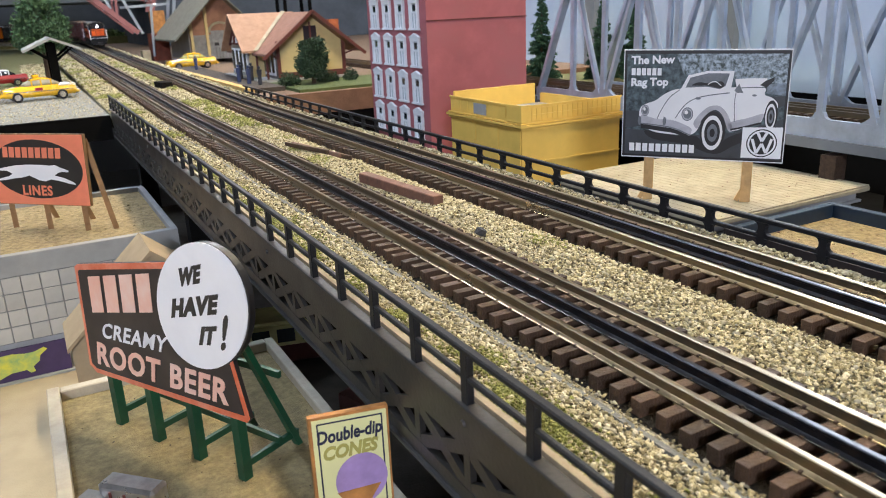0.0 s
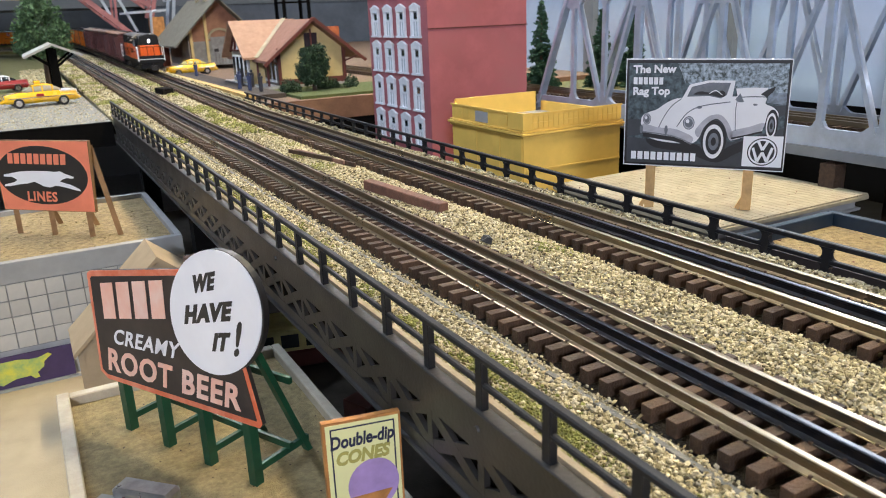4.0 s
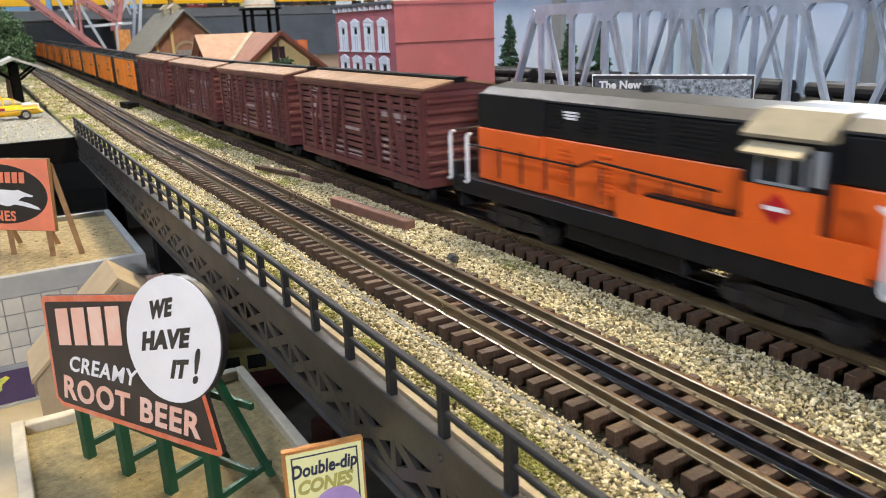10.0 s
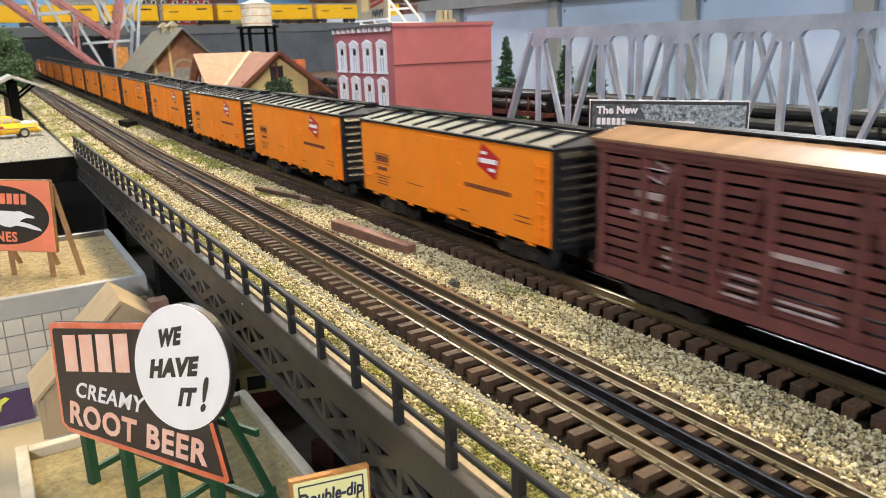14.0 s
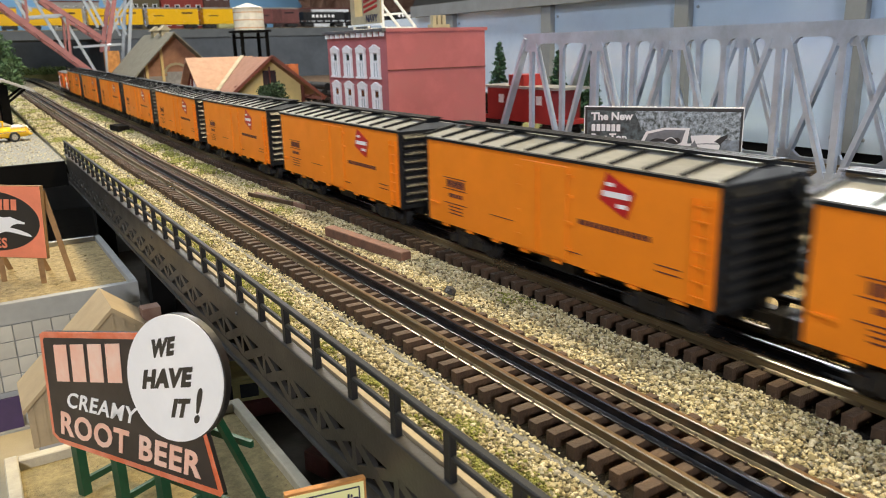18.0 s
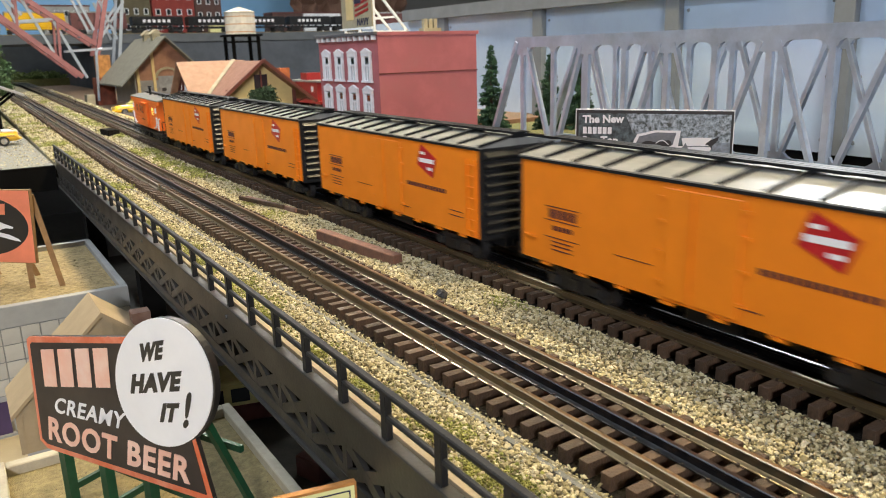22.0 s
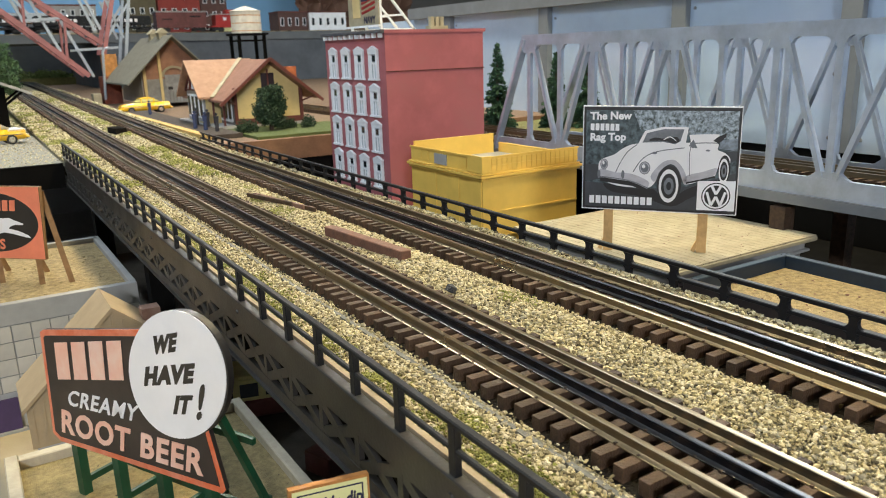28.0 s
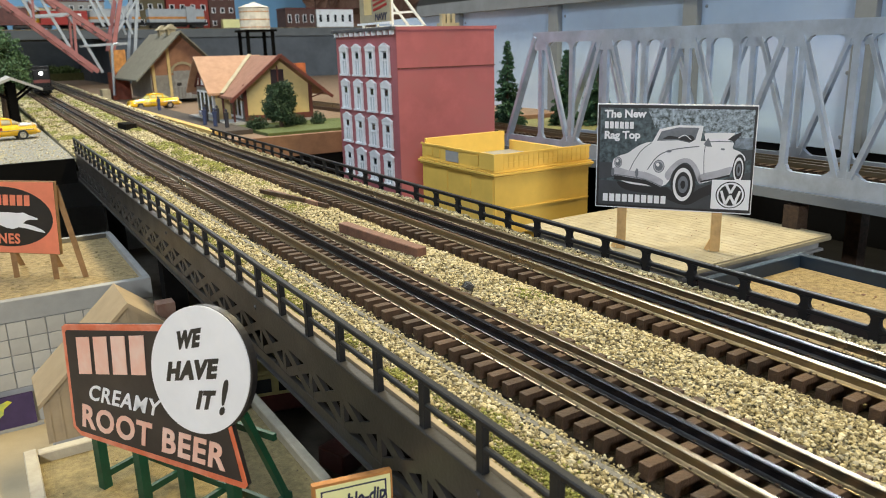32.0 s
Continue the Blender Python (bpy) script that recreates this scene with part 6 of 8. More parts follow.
taxi = car("taxi", (-0.180, 1.650, -0.0042), 8, M_TAXI, "yellow toy taxi cab with chrome trim on the gravel lot", glass=M_CREAM)
taxi.matrix_basis = taxi.matrix_basis @ Matrix.Diagonal((1.08, 1.08, 1.08, 1.0))
boxpart("roof_light", (-0.006, 0.004, -0.005, 0.005, 0.0386, 0.0440), M_TAXI, taxi, "yellow roof light", bevel=0.001)
boxpart("door_panel", (-0.008, 0.004, -0.0213, -0.0206, 0.0180, 0.0225), M_SMALLRED, taxi, "small red door panel")
boxpart("tail_fin", (0.030, 0.058, -0.0205, 0.0205, 0.0225, 0.0262), M_SHINYWHITE, taxi, "white rear deck")
sedan = car("yellow_sedan", (0.232, 2.300, -0.0063), 4, M_TAXI, "plain yellow toy sedan parked by the freight house", glass=M_OLIVE)
sedan.matrix_basis = sedan.matrix_basis @ Matrix.Diagonal((1.14, 1.14, 1.14, 1.0))
car("red_sedan", (-0.250, 2.10, -0.0040), 10, M_SMALLRED, "small red toy car parked behind the shelter", M_SHINYWHITE)
slab("gravel_lot", (-0.60, -0.0964, 1.272, 1.80, -0.0044, -0.0042), M_LOT, "pale gravel lot where the taxi stands", category="ground")


litter("lot_gravel", -0.42, -0.0975, 1.276, 1.79, -0.0040, 4000, 0.0010, M_BALLAST, 55, "loose pale gravel on the taxi lot")
litter("bank_gravel", -0.20, -0.0975, 1.80, 3.2, -0.0042, 2200, 0.0024, M_BALLAST, 56, "loose pale gravel beside the far track")


def shelter():
    b = thing("platform_shelter", (-0.138, 1.84, -0.0045), "small open shelter with a pale gabled roof", "shelter")
    for sx in (-1, 1):
        bm = bmesh.new()
        bm_prism(bm, [(0, 0.1120), (sx * 0.055, 0.0880), (sx * 0.055, 0.0830), (0, 0.1065)], -0.05, 0.12)
        part("roof", bm, M_CONCRETE, b, "pale grey roof slab")
    for y in (-0.02, 0.09):
        boxpart("post", (-0.008, 0.008, y - 0.006, y + 0.006, 0, 0.1), M_BLACK, b)
        for sx in (-1, 1):
            bm = bmesh.new()
            bm_bar(bm, (0, y, 0.060), (sx * 0.040, y, 0.090), 0.005)
            part("brace", bm, M_BLACK, b)
    boxpart("bench", (-0.03, 0.03, 0.0, 0.012, 0.012, 0.016), M_LUMBER, b)


shelter()
broad_tree((-0.142, 2.14, -0.0045), 0.200, 0.150, M_LEAFMID, "green leafy model tree behind the shelter", 9, 0.45, 40, 0.0045)


def bushes(seed, x0, x1, y, z, n, label):
    rng = np.random.default_rng(seed)
    cs = [(rng.uniform(x0, x1), y + rng.uniform(-0.05, 0.05), z + rng.uniform(0.0, 0.012)) for _ in range(n)]
    pts, sizes = leaf_cloud(cs, [rng.uniform(0.020, 0.040) for _ in cs], 180000, 0.0070, seed)
    tagged(part("hedge", scatter("hedge", pts, sizes, M_LEAF2, seed, 1.0, kind_mesh="leaf"), M_LEAF2), label, "hedge", "", "stuff")


bushes(5, -0.45, 0.42, 5.53, 0.040, 90, "low olive scrub along the back of the layout")
slab("scrub_bank", (-0.60, 0.50, 5.45, 5.595, -0.0044, 0.040), M_GRASS, "low turf bank behind the bend", category="ground")


def gantry_crane():
    b = thing("lift_bridge", (0, 0, 0), "pink and silver steel lattice of a raised lift bridge", "bridge")
    def bar(name, xa, za, xb, zb, w, h, dy, material, label=""):
        bm = bmesh.new()
        bm_bar(bm, (xa, 2.95 + dy, za), (xb, 2.95 + dy, zb), w, h)
        part(name, bm, material, b, label)

    for dy in (0.0, 0.12):
        bar("chord", 0.190, 0.090, -0.220, 0.462, 0.012, 0.017, dy, M_CRANE, "pink painted chord")
        bar("chord", 0.246, 0.198, -0.080, 0.447, 0.012, 0.015, dy, M_CRANE, "pink painted chord")
        bar("tower_leg", 0.246, 0.160, 0.330, 0.470, 0.010, 0.014, dy, M_CRANE, "pink painted tower leg")
        for i in range(4):
            x = 0.128 - 0.115 * i
            bar("web_post", x, 0.152 + 0.104 * i, x + 0.008, 0.288 + 0.087 * i, 0.008, 0.008, dy, M_CRANE)
        # silver lacing between the chords
        for i in range(4):
            x, z = 0.204 - 0.093 * i, 0.086 + 0.088 * i
            if not dy:
                bar("web", x, z, x - 0.080, z + 0.190, 0.007, 0.009, 0.006, M_SILVER)
        bar("tower_leg", 0.303, 0.060, 0.372, 0.470, 0.008, 0.010, dy, M_SILVER, "silver tower leg")
        for xa, za, xb, zb in ((0.155, 0.178, 0.300, 0.184), (0.005, 0.276, 0.124, 0.284), (0.262, 0.215, 0.345, 0.330), (0.275, 0.345, 0.318, 0.215), (0.280, 0.330, 0.362, 0.440), (-0.110, 0.372, 0.010, 0.380), (0.031, 0.296, -0.070, 0.430)):
            bar("lacing", xa, za, xb, zb, 0.006, 0.008, dy, M_SILVER)
        bar("web", 0.246, 0.245, 0.180, 0.420, 0.006, 0.009, dy, M_SILVER)
    for i in range(9):
        for xa, za, xb, zb in ((0.190, 0.090, -0.220, 0.462), (0.246, 0.198, -0.080, 0.447)):
            k = i / 9
            bm = bmesh.new()
            p = Vector((xa + (xb - xa) * k, 2.95, za + (zb - za) * k))
            bm_bar(bm, p, p + Vector((0, 0.12, 0)), 0.005)
            part("cross_tie", bm, M_SILVER, b)
    bm = bmesh.new()
    for p, q in (((0.218, 2.86, 0.010), (0.229, 2.86, 0.168)), ((0.229, 2.86, 0.168), (0.235, 2.86, 0.180)), ((0.235, 2.86, 0.180), (0.250, 2.86, 0.182))):
        bm_tube(bm, p, q, 0.0045)
    part("vent_pipe", bm, M_SILVER, b, "bent silver pipe")
    c = thing("machinery_house", (0.235, 2.92, -0.0063), "rusty orange machinery house at the foot of the lift bridge", "machinery house")
    boxpart("body", (-0.016, 0.042, -0.04, 0.04, 0, 0.092), M_MACHINE, c, "rusty red body")
    boxpart("mast", (-0.004, 0.042, -0.02, 0.02, 0.092, 0.168), M_RUST, c)
    boxpart("counterweight", (-0.050, -0.024, -0.03, 0.03, 0, 0.036), M_CREAM, c)


gantry_crane()


def water_tower():
    b = thing("water_tower", (0.690, 2.72, -0.0063), "cream water tower on a dark steel frame", "water tower")
    tubepart("tank", (0, 0, 0.225), (0, 0, 0.300), 0.052, M_TANK, b, "cream tank", n=24)
    tubepart("tank_roof", (0, 0, 0.300), (0, 0, 0.318), 0.056, M_TANK, b, r1=0.004, n=24)
    for k in range(3):
        tubepart("hoop", (0, 0, 0.232 + 0.026 * k), (0, 0, 0.2345 + 0.026 * k), 0.0528, M_RUST, b, n=24)
    boxpart("platform", (-0.058, 0.058, -0.058, 0.058, 0.218, 0.225), M_BLACK, b)
    for x in (-0.045, 0.045):
        for y in (-0.045, 0.045):
            boxpart("leg", (x - 0.005, x + 0.005, y - 0.005, y + 0.005, 0, 0.218), M_BLACK, b)
    for z in (0.06, 0.13, 0.2):
        for x in (-0.045, 0.045):
            bm = bmesh.new()
            bm_bar(bm, (x, -0.045, z), (x, 0.045, z), 0.005)
            bm_bar(bm, (-0.045, x, z), (0.045, x, z), 0.005)
            part("girt", bm, M_BLACK, b)


water_tower()

# the upper shelf at the back with its own line, and the boards behind
slab("upper_shelf", (-2.6, 0.45, 4.36, 4.92, 0.228, 0.272), M_SHELF, "grey shelf carrying the upper line", category="shelf")
slab("upper_shelf_east", (0.4505, 3.4, 4.36, 5.58, 0.228, 0.272), M_SHELF, "grey shelf carrying the upper line", category="shelf")
slab("shelf_front", (0.45, 3.4, 4.368, 4.380, -0.0060, 0.2275), M_DARKWALL, "dark blue-grey board under the front of the shelf", category="wall")
slab("shelf_return", (0.45, 0.462, 4.381, 5.595, -0.0060, 0.2275), M_DARKWALL, "dark blue-grey board under the side of the shelf", category="wall")
slab("shelf_back", (-2.6, 3.4, 6.49, 6.51, -0.03, 0.225), M_DARKWALL, "dark blue-grey board under the upper shelf", category="wall")
slab("shelf_skirt", (-2.6, 0.50, 5.60, 5.615, -0.0040, 0.2600), M_DARKWALL, "dark blue-grey board before the upper shelf", category="wall")
slab("shelf_skirt_east", (0.69, 3.4, 5.60, 5.615, -0.0060, 0.2600), M_DARKWALL, "dark blue-grey board before the upper shelf", category="wall")
slab("sky_board", (-2.6, 3.4, 6.52, 6.54, -0.1, 1.4), M_SKY, "painted blue sky board behind the upper shelf", category="backdrop")
for y in (4.430, 4.466, 4.512, 4.548):
    slab("upper_rail", (-2.6, 3.4, y, y + 0.004, 0.2721, 0.2780), M_RAIL, "rail of the upper line", category="rail")


def rock_face():
    bm = bmesh.new()
    rng = random.Random(6)
    cols, rows_ = 26, 9
    g = [[bm.verts.new((2.3 + 1.1 * i / cols, 6.25 - 0.12 * rng.random() + 0.10 * j / rows_, 0.29 + 0.55 * j / rows_ + 0.03 * rng.random())) for i in range(cols + 1)] for j in range(rows_ + 1)]
    for j in range(rows_):
        for i in range(cols):
            bm.faces.new((g[j][i], g[j][i + 1], g[j + 1][i + 1], g[j + 1][i]))
    tagged(part("rock_face", bm, M_LUMBER), "grey-brown model rock face on the upper shelf", "rock", "", "structure")


rock_face()


def town_house(at, w, d, h, material, label, rows, cols):
    b = thing("town_house", at, label, "building", "houses on the upper shelf")
    boxpart("wall", (-w / 2, w / 2, 0, d, 0, h), material, b)
    boxpart("cornice", (-w / 2 - 0.004, w / 2 + 0.004, -0.004, d, h, h + 0.008), M_TRIM, b)
    for r in range(rows):
        for c in range(cols):
            x = -w / 2 + w * (c + 0.5) / cols
            z = h * (r + 0.35) / rows
            win = boxpart("window", (x - w * 0.12 / cols * 2, x + w * 0.12 / cols * 2, -0.0020, -0.0002, z, z + h * 0.4 / rows), M_WHITE, b)
            boxpart("pane", (x - w * 0.08 / cols * 2, x + w * 0.08 / cols * 2, -0.0030, -0.0022, z + 0.003, z + h * 0.4 / rows - 0.003), M_GLASS, win)


town_house((0.974, 4.75, 0.2722), 0.240, 0.20, 0.34, M_HOUSERED, "red brick town house on the upper shelf", 4, 4)
town_house((1.178, 4.75, 0.2722), 0.156, 0.20, 0.30, M_HOUSEBROWN, "dark brown town house on the upper shelf", 4, 3)
town_house((0.764, 4.75, 0.2722), 0.160, 0.20, 0.26, M_HOUSEOLIVE, "olive brown town house on the upper shelf", 3, 3)
town_house((1.676, 4.75, 0.2722), 0.200, 0.16, 0.125, M_HOUSEBROWN, "low dark brown town house on the upper shelf", 1, 4)
town_house((1.915, 4.75, 0.2722), 0.260, 0.16, 0.125, M_WHITE, "white town house on the upper shelf", 1, 5)
town_house((0.398, 4.75, 0.2722), 0.24, 0.16, 0.16, M_CONCRETE, "grey town house on the upper shelf", 2, 5)
o = boxpart("shop_front", (-0.062, 0.062, 0, 0.04, 0, 0.062), M_PALE, bevel=0.001)
o.matrix_basis = pose(1.212, 4.665, 0.2722)
tagged(o, "pale yellow low shop front on the upper shelf", "building")

# lumber, stray rail and lumps between the tracks
o = boxpart("timber_baulk", (-0.0045, 0.0045, 0, 0.118, 0, 0.0085), M_BAULK, bevel=0.0006)
o.matrix_basis = pose(0.0535, 0.487, -0.0095, 0, 0, 5.5)
tagged(o, "reddish brown timber baulk lying in the gravel", "timber")
for k, (x, y, a) in enumerate(((0.070, 0.70, 10), (0.064, 0.715, 8.5), (0.059, 0.735, 13))):
    o = boxpart("rail_offcut", (-0.0014, 0.0014, 0, 0.125 - 0.02 * k, 0, 0.0045), M_LUMBER if k == 1 else M_TIE, bevel=0.0004)
    o.matrix_basis = pose(x, y, -0.0085 + 0.001 * k, 0, 0, a)
    tagged(o, "rusty rail offcut lying between the tracks", "rail", "rail offcuts")
o = boxpart("relay_box", (-0.011, 0.011, -0.030, 0.030, 0, 0.012), M_ROADBED, bevel=0.0008)
o.matrix_basis = pose(0.052, 1.68, rise(1.68) - 0.009, 0, 0, 6)
tagged(o, "dark wooden block between the far tracks", "block")
me = scatter("coal_lump", [(0, 0, 0)], [0.0050], M_ROCKDARK, 3)
o = part("coal_lump", me, M_ROCKDARK)
o.location = (0.0370, 0.399, -0.0055)
tagged(o, "single black lump of coal in the gravel", "stone")


# ---------------------------------------------------------------- odds and ends under and beside the bridge
def plank_gable():
    b = thing("plank_gable_roof", (0, 0, -0.178), "small building with a brown wooden gabled roof", "building")
    y0, y1 = 0.600, 0.655
    boxpart("wall", (-0.205, -0.080, y0 + 0.004, y1, 0, 0.075), M_CONCRETE, b)
    bm = bmesh.new()
    bm_prism(bm, [(-0.2089, 0.0433), (-0.2089, 0.0786), (-0.1421, 0.1405), (-0.1150, 0.1180), (-0.080, 0.0900), (-0.080, 0.0433)], y0, y0 + 0.0035)
    part("gable", bm, M_CARDBOARD, b, "vertical brown planks")
    for i in range(16):
        x = -0.2065 + 0.0079 * i
        top = 0.0786 + (x + 0.2089) * 0.927 if x < -0.1421 else 0.1405 - (x + 0.1421) * 0.83
        boxpart("batten", (x, x + 0.0018, y0 - 0.0008, y0 - 0.0001, 0.0440, top - 0.004), M_CARDBOARD, b)
    for pts in ([(-0.2120, 0.0760), (-0.1421, 0.1420), (-0.1421, 0.1385), (-0.2120, 0.0725)], [(-0.1421, 0.1420), (-0.080, 0.0905), (-0.080, 0.0870), (-0.1421, 0.1385)]):
        bm = bmesh.new()
        bm_prism(bm, pts, y0 - 0.003, y1 + 0.003)
        part("roof", bm, M_CARDBOARD, b)
    boxpart("chimney", (-0.118, -0.104, 0.615, 0.628, 0.105, 0.130), M_LUMBER, b)


plank_gable()


def map_board():
    s = thing("map_board", (-0.292, 0.7405, -0.176), "dark purple board with a yellow-green country map", "sign")
    boxpart("board", (-0.075, 0.080, -0.0022, 0.0, 0.0, 0.0300), M_PURPLE, s)
    land = [(-0.070, 0.006), (-0.066, 0.022), (-0.030, 0.0255), (0.010, 0.0250), (0.034, 0.0255), (0.044, 0.0235), (0.052, 0.0235), (0.060, 0.0262), (0.063, 0.0240), (0.056, 0.0190), (0.055, 0.0140), (0.049, 0.0095), (0.050, 0.0045), (0.046, 0.0040), (0.043, 0.0075), (0.030, 0.0070), (0.020, 0.0030), (0.014, 0.0055), (0.000, 0.0040), (-0.040, 0.0060)]
    m = Matrix(((1, 0, 0, 0), (0, 0, -1, -0.0022), (0, 1, 0, 0.0005), (0, 0, 0, 1)))
    shape("land_shape", land, 0.0, 0.0006, m, M_MAP, s, "mottled yellow-green land")
    boxpart("ledge", (-0.080, 0.085, -0.0060, 0.0, -0.0019, -0.0001), M_GREYPAINT, s)


map_board()


def roof_unit(at, w, d, h, turn, label):
    u = thing("roof_unit", at, label, "air conditioner", "grey units on the roof", turn=turn)
    boxpart("casing", (-w / 2, w / 2, -d / 2, d / 2, 0, h), M_SHEETMETAL, u, bevel=0.0016)
    for i in range(3):
        boxpart("seam", (-w / 4 + i * w / 4 - 0.0006, -w / 4 + i * w / 4 + 0.0006, -d / 2 - 0.0006, -d / 2 - 0.0001, 0.001, h - 0.003), M_TRIM, u)


roof_unit((-0.1950, 0.3120, -0.0760), 0.0290, 0.0110, 0.021, -46, "small grey box-shaped unit on the gritty roof")
roof_unit((-0.2125, 0.3180, -0.0760), 0.011, 0.0120, 0.0165, -46, "low grey rounded unit on the gritty roof")


def trolley():
    b = thing("trolley_car", (-0.020, 0.645, -0.1780), "old cream and red toy trolley parked under the bridge", "trolley", turn=-14)
    # Dark maroon puts the deck's shade into the red body.
    boxpart("body", (-0.070, 0.070, -0.020, 0.020, 0.004, 0.0210), M_STOCK, b, "red lower body, darkened for the deck's shade", bevel=0.002)
    boxpart("upper", (-0.068, 0.068, -0.019, 0.019, 0.0210, 0.042), M_BUSCREAM, b, "cream window band", bevel=0.001)
    for i in range(6):
        x = -0.056 + 0.0225 * i
        for y in (-0.0196, 0.0192):
            boxpart("window", (x - 0.008, x + 0.008, y, y + 0.0004, 0.0250, 0.0380), M_GLASS, b)
    boxpart("roof", (-0.072, 0.072, -0.021, 0.021, 0.042, 0.046), M_BUSCREAM, b, bevel=0.0015)
    for x in (-0.045, 0.045):
        for y in (-0.018, 0.018):
            tubepart("wheel", (x, y - 0.003, 0.008), (x, y + 0.003, 0.008), 0.008, M_RUBBER, b)


trolley()
# Dark maroon here too, for the shade under the bridge.
o = boxpart("red_crate", (-0.011, 0.011, -0.014, 0.014, 0, 0.018), M_STOCK, bevel=0.001)
o.matrix_basis = pose(-0.012, 0.515, -0.178, 0, 0, 20)
tagged(o, "red box under the bridge, darkened for the shade there", "box")
o = boxpart("grey_carton", (-0.022, 0.022, -0.03, 0.03, 0, 0.06), M_CONCRETE, bevel=0.001)
o.matrix_basis = pose(-0.175, 1.12, -0.178, 0, 0, 8)
tagged(o, "pale grey block behind the tiled building", "box")
o = boxpart("grey_carton", (-0.02, 0.02, -0.026, 0.026, 0, 0.095), M_CONCRETE, bevel=0.001)
o.matrix_basis = pose(-0.190, 1.18, -0.178, 0, 0, 4)
tagged(o, "pale grey block behind the tiled building", "box")


# ---------------------------------------------------------------- the train
SPEED = 0.342
CAR_X = TRACK_X[1]


def truck(parent, y, name="truck"):
    """A two-axle truck under a car: side frames, bolster, axles, wheels."""
    t = new(name)
    t.parent = parent
    t.location = (0, y, 0)
    t["label"] = "black sprung truck"
    for sx in (-1, 1):
        bm = bmesh.new()
        bm_prism(bm, [(-0.025, 0.0075), (-0.025, 0.0110), (-0.012, 0.0155), (0.012, 0.0155), (0.025, 0.0110), (0.025, 0.0075), (0.017, 0.0068), (0.006, 0.0045), (-0.006, 0.0045), (-0.017, 0.0068)], -0.0016, 0.0016, Matrix.Translation((sx * 0.0235, 0, 0)) @ Matrix.Rotation(math.pi / 2, 4, "Z"))
        bm_box(bm, sx * 0.0255 - 0.001, sx * 0.0255 + 0.001, -0.004, 0.004, 0.0055, 0.0125)
        for y1 in (-0.0185, 0.0185):
            bm_box(bm, sx * 0.0260 - 0.0012, sx * 0.0260 + 0.0012, y1 - 0.0035, y1 + 0.0035, 0.0065, 0.0120)
        part("side_frame", bm, M_TRUCK, t)
    boxpart("bolster", (-0.022, 0.022, -0.005, 0.005, 0.0080, 0.0160), M_TRUCK, t)
    for y1 in (-0.0185, 0.0185):
        bm = bmesh.new()
        for sx in (-1, 1):
            bm_tube(bm, (sx * 0.0150, y1, 0.0085), (sx * 0.0190, y1, 0.0085), 0.0085, 0.0085, 18)
            bm_tube(bm, (sx * 0.0140, y1, 0.0085), (sx * 0.0152, y1, 0.0085), 0.0098, 0.0098, 18)
        bm_tube(bm, (-0.024, y1, 0.0085), (0.024, y1, 0.0085), 0.0018, 0.0018, 8)
        part("wheelset", bm, M_TRUCK, t)
    return t


def coupler(parent, y, s):
    bm = bmesh.new()
    bm_box(bm, -0.003, 0.003, min(y, y + s * 0.020), max(y, y + s * 0.020), 0.0110, 0.0160)
    bm_box(bm, -0.0075, 0.0075, min(y + s * 0.014, y + s * 0.023), max(y + s * 0.014, y + s * 0.023), 0.0075, 0.0190)
    part("coupler", bm, M_TRUCK, parent)


def ladder(parent, x, y0, y1, z0, z1, n, material, name="ladder"):
    bm = bmesh.new()
    s = 1 if x > 0 else -1
    for y in (y0, y1):
        bm_box(bm, min(x, x + s * 0.0014), max(x, x + s * 0.0010), y - 0.0005, y + 0.0005, z0, z1)
    for i in range(n):
        z = z0 + (z1 - z0) * (i + 0.5) / n
        bm_box(bm, min(x, x + s * 0.0011), max(x, x + s * 0.0011), y0, y1, z - 0.0004, z + 0.0004)
    part(name, bm, material, parent)


def roof_cap(parent, y0, y1, half, z, crown, material, ribs, rib_mat, rib_w=0.0018, rib_h=0.0018, board_mat=None):
    bm = bmesh.new()
    bm_prism(bm, [(-half, z), (-half, z + 0.0012), (0, z + crown), (half, z + 0.0012), (half, z)], y0, y1)
    part("roof", bm, material, parent)
    step = (y1 - y0) / ribs
    bm = bmesh.new()
    for sx in (-1, 1):
        bm_bar(bm, (sx * half, 0, z + 0.0018), (sx * 0.006, 0, z + crown + 0.0006), rib_w, rib_h)
    rib = mesh_of("roof_rib", bm, rib_mat)
    for i in range(ribs + 1):
        part("roof_rib", rib, rib_mat, parent).location.y = y0 + step * i
    walk_z = z + crown + 0.0022
    bm = bmesh.new()
    for k in (-1, 0, 1):
        bm_box(bm, k * 0.0042 - 0.0019, k * 0.0042 + 0.0019, y0 - 0.004, y1 + 0.004, walk_z, walk_z + 0.0012)
    for i in range(0, ribs + 1, 2):
        bm_box(bm, -0.006, 0.006, y0 + step * i - 0.001, y0 + step * i + 0.001, z + crown - 0.001, walk_z)
    part("running_board", bm, board_mat or rib_mat, parent)


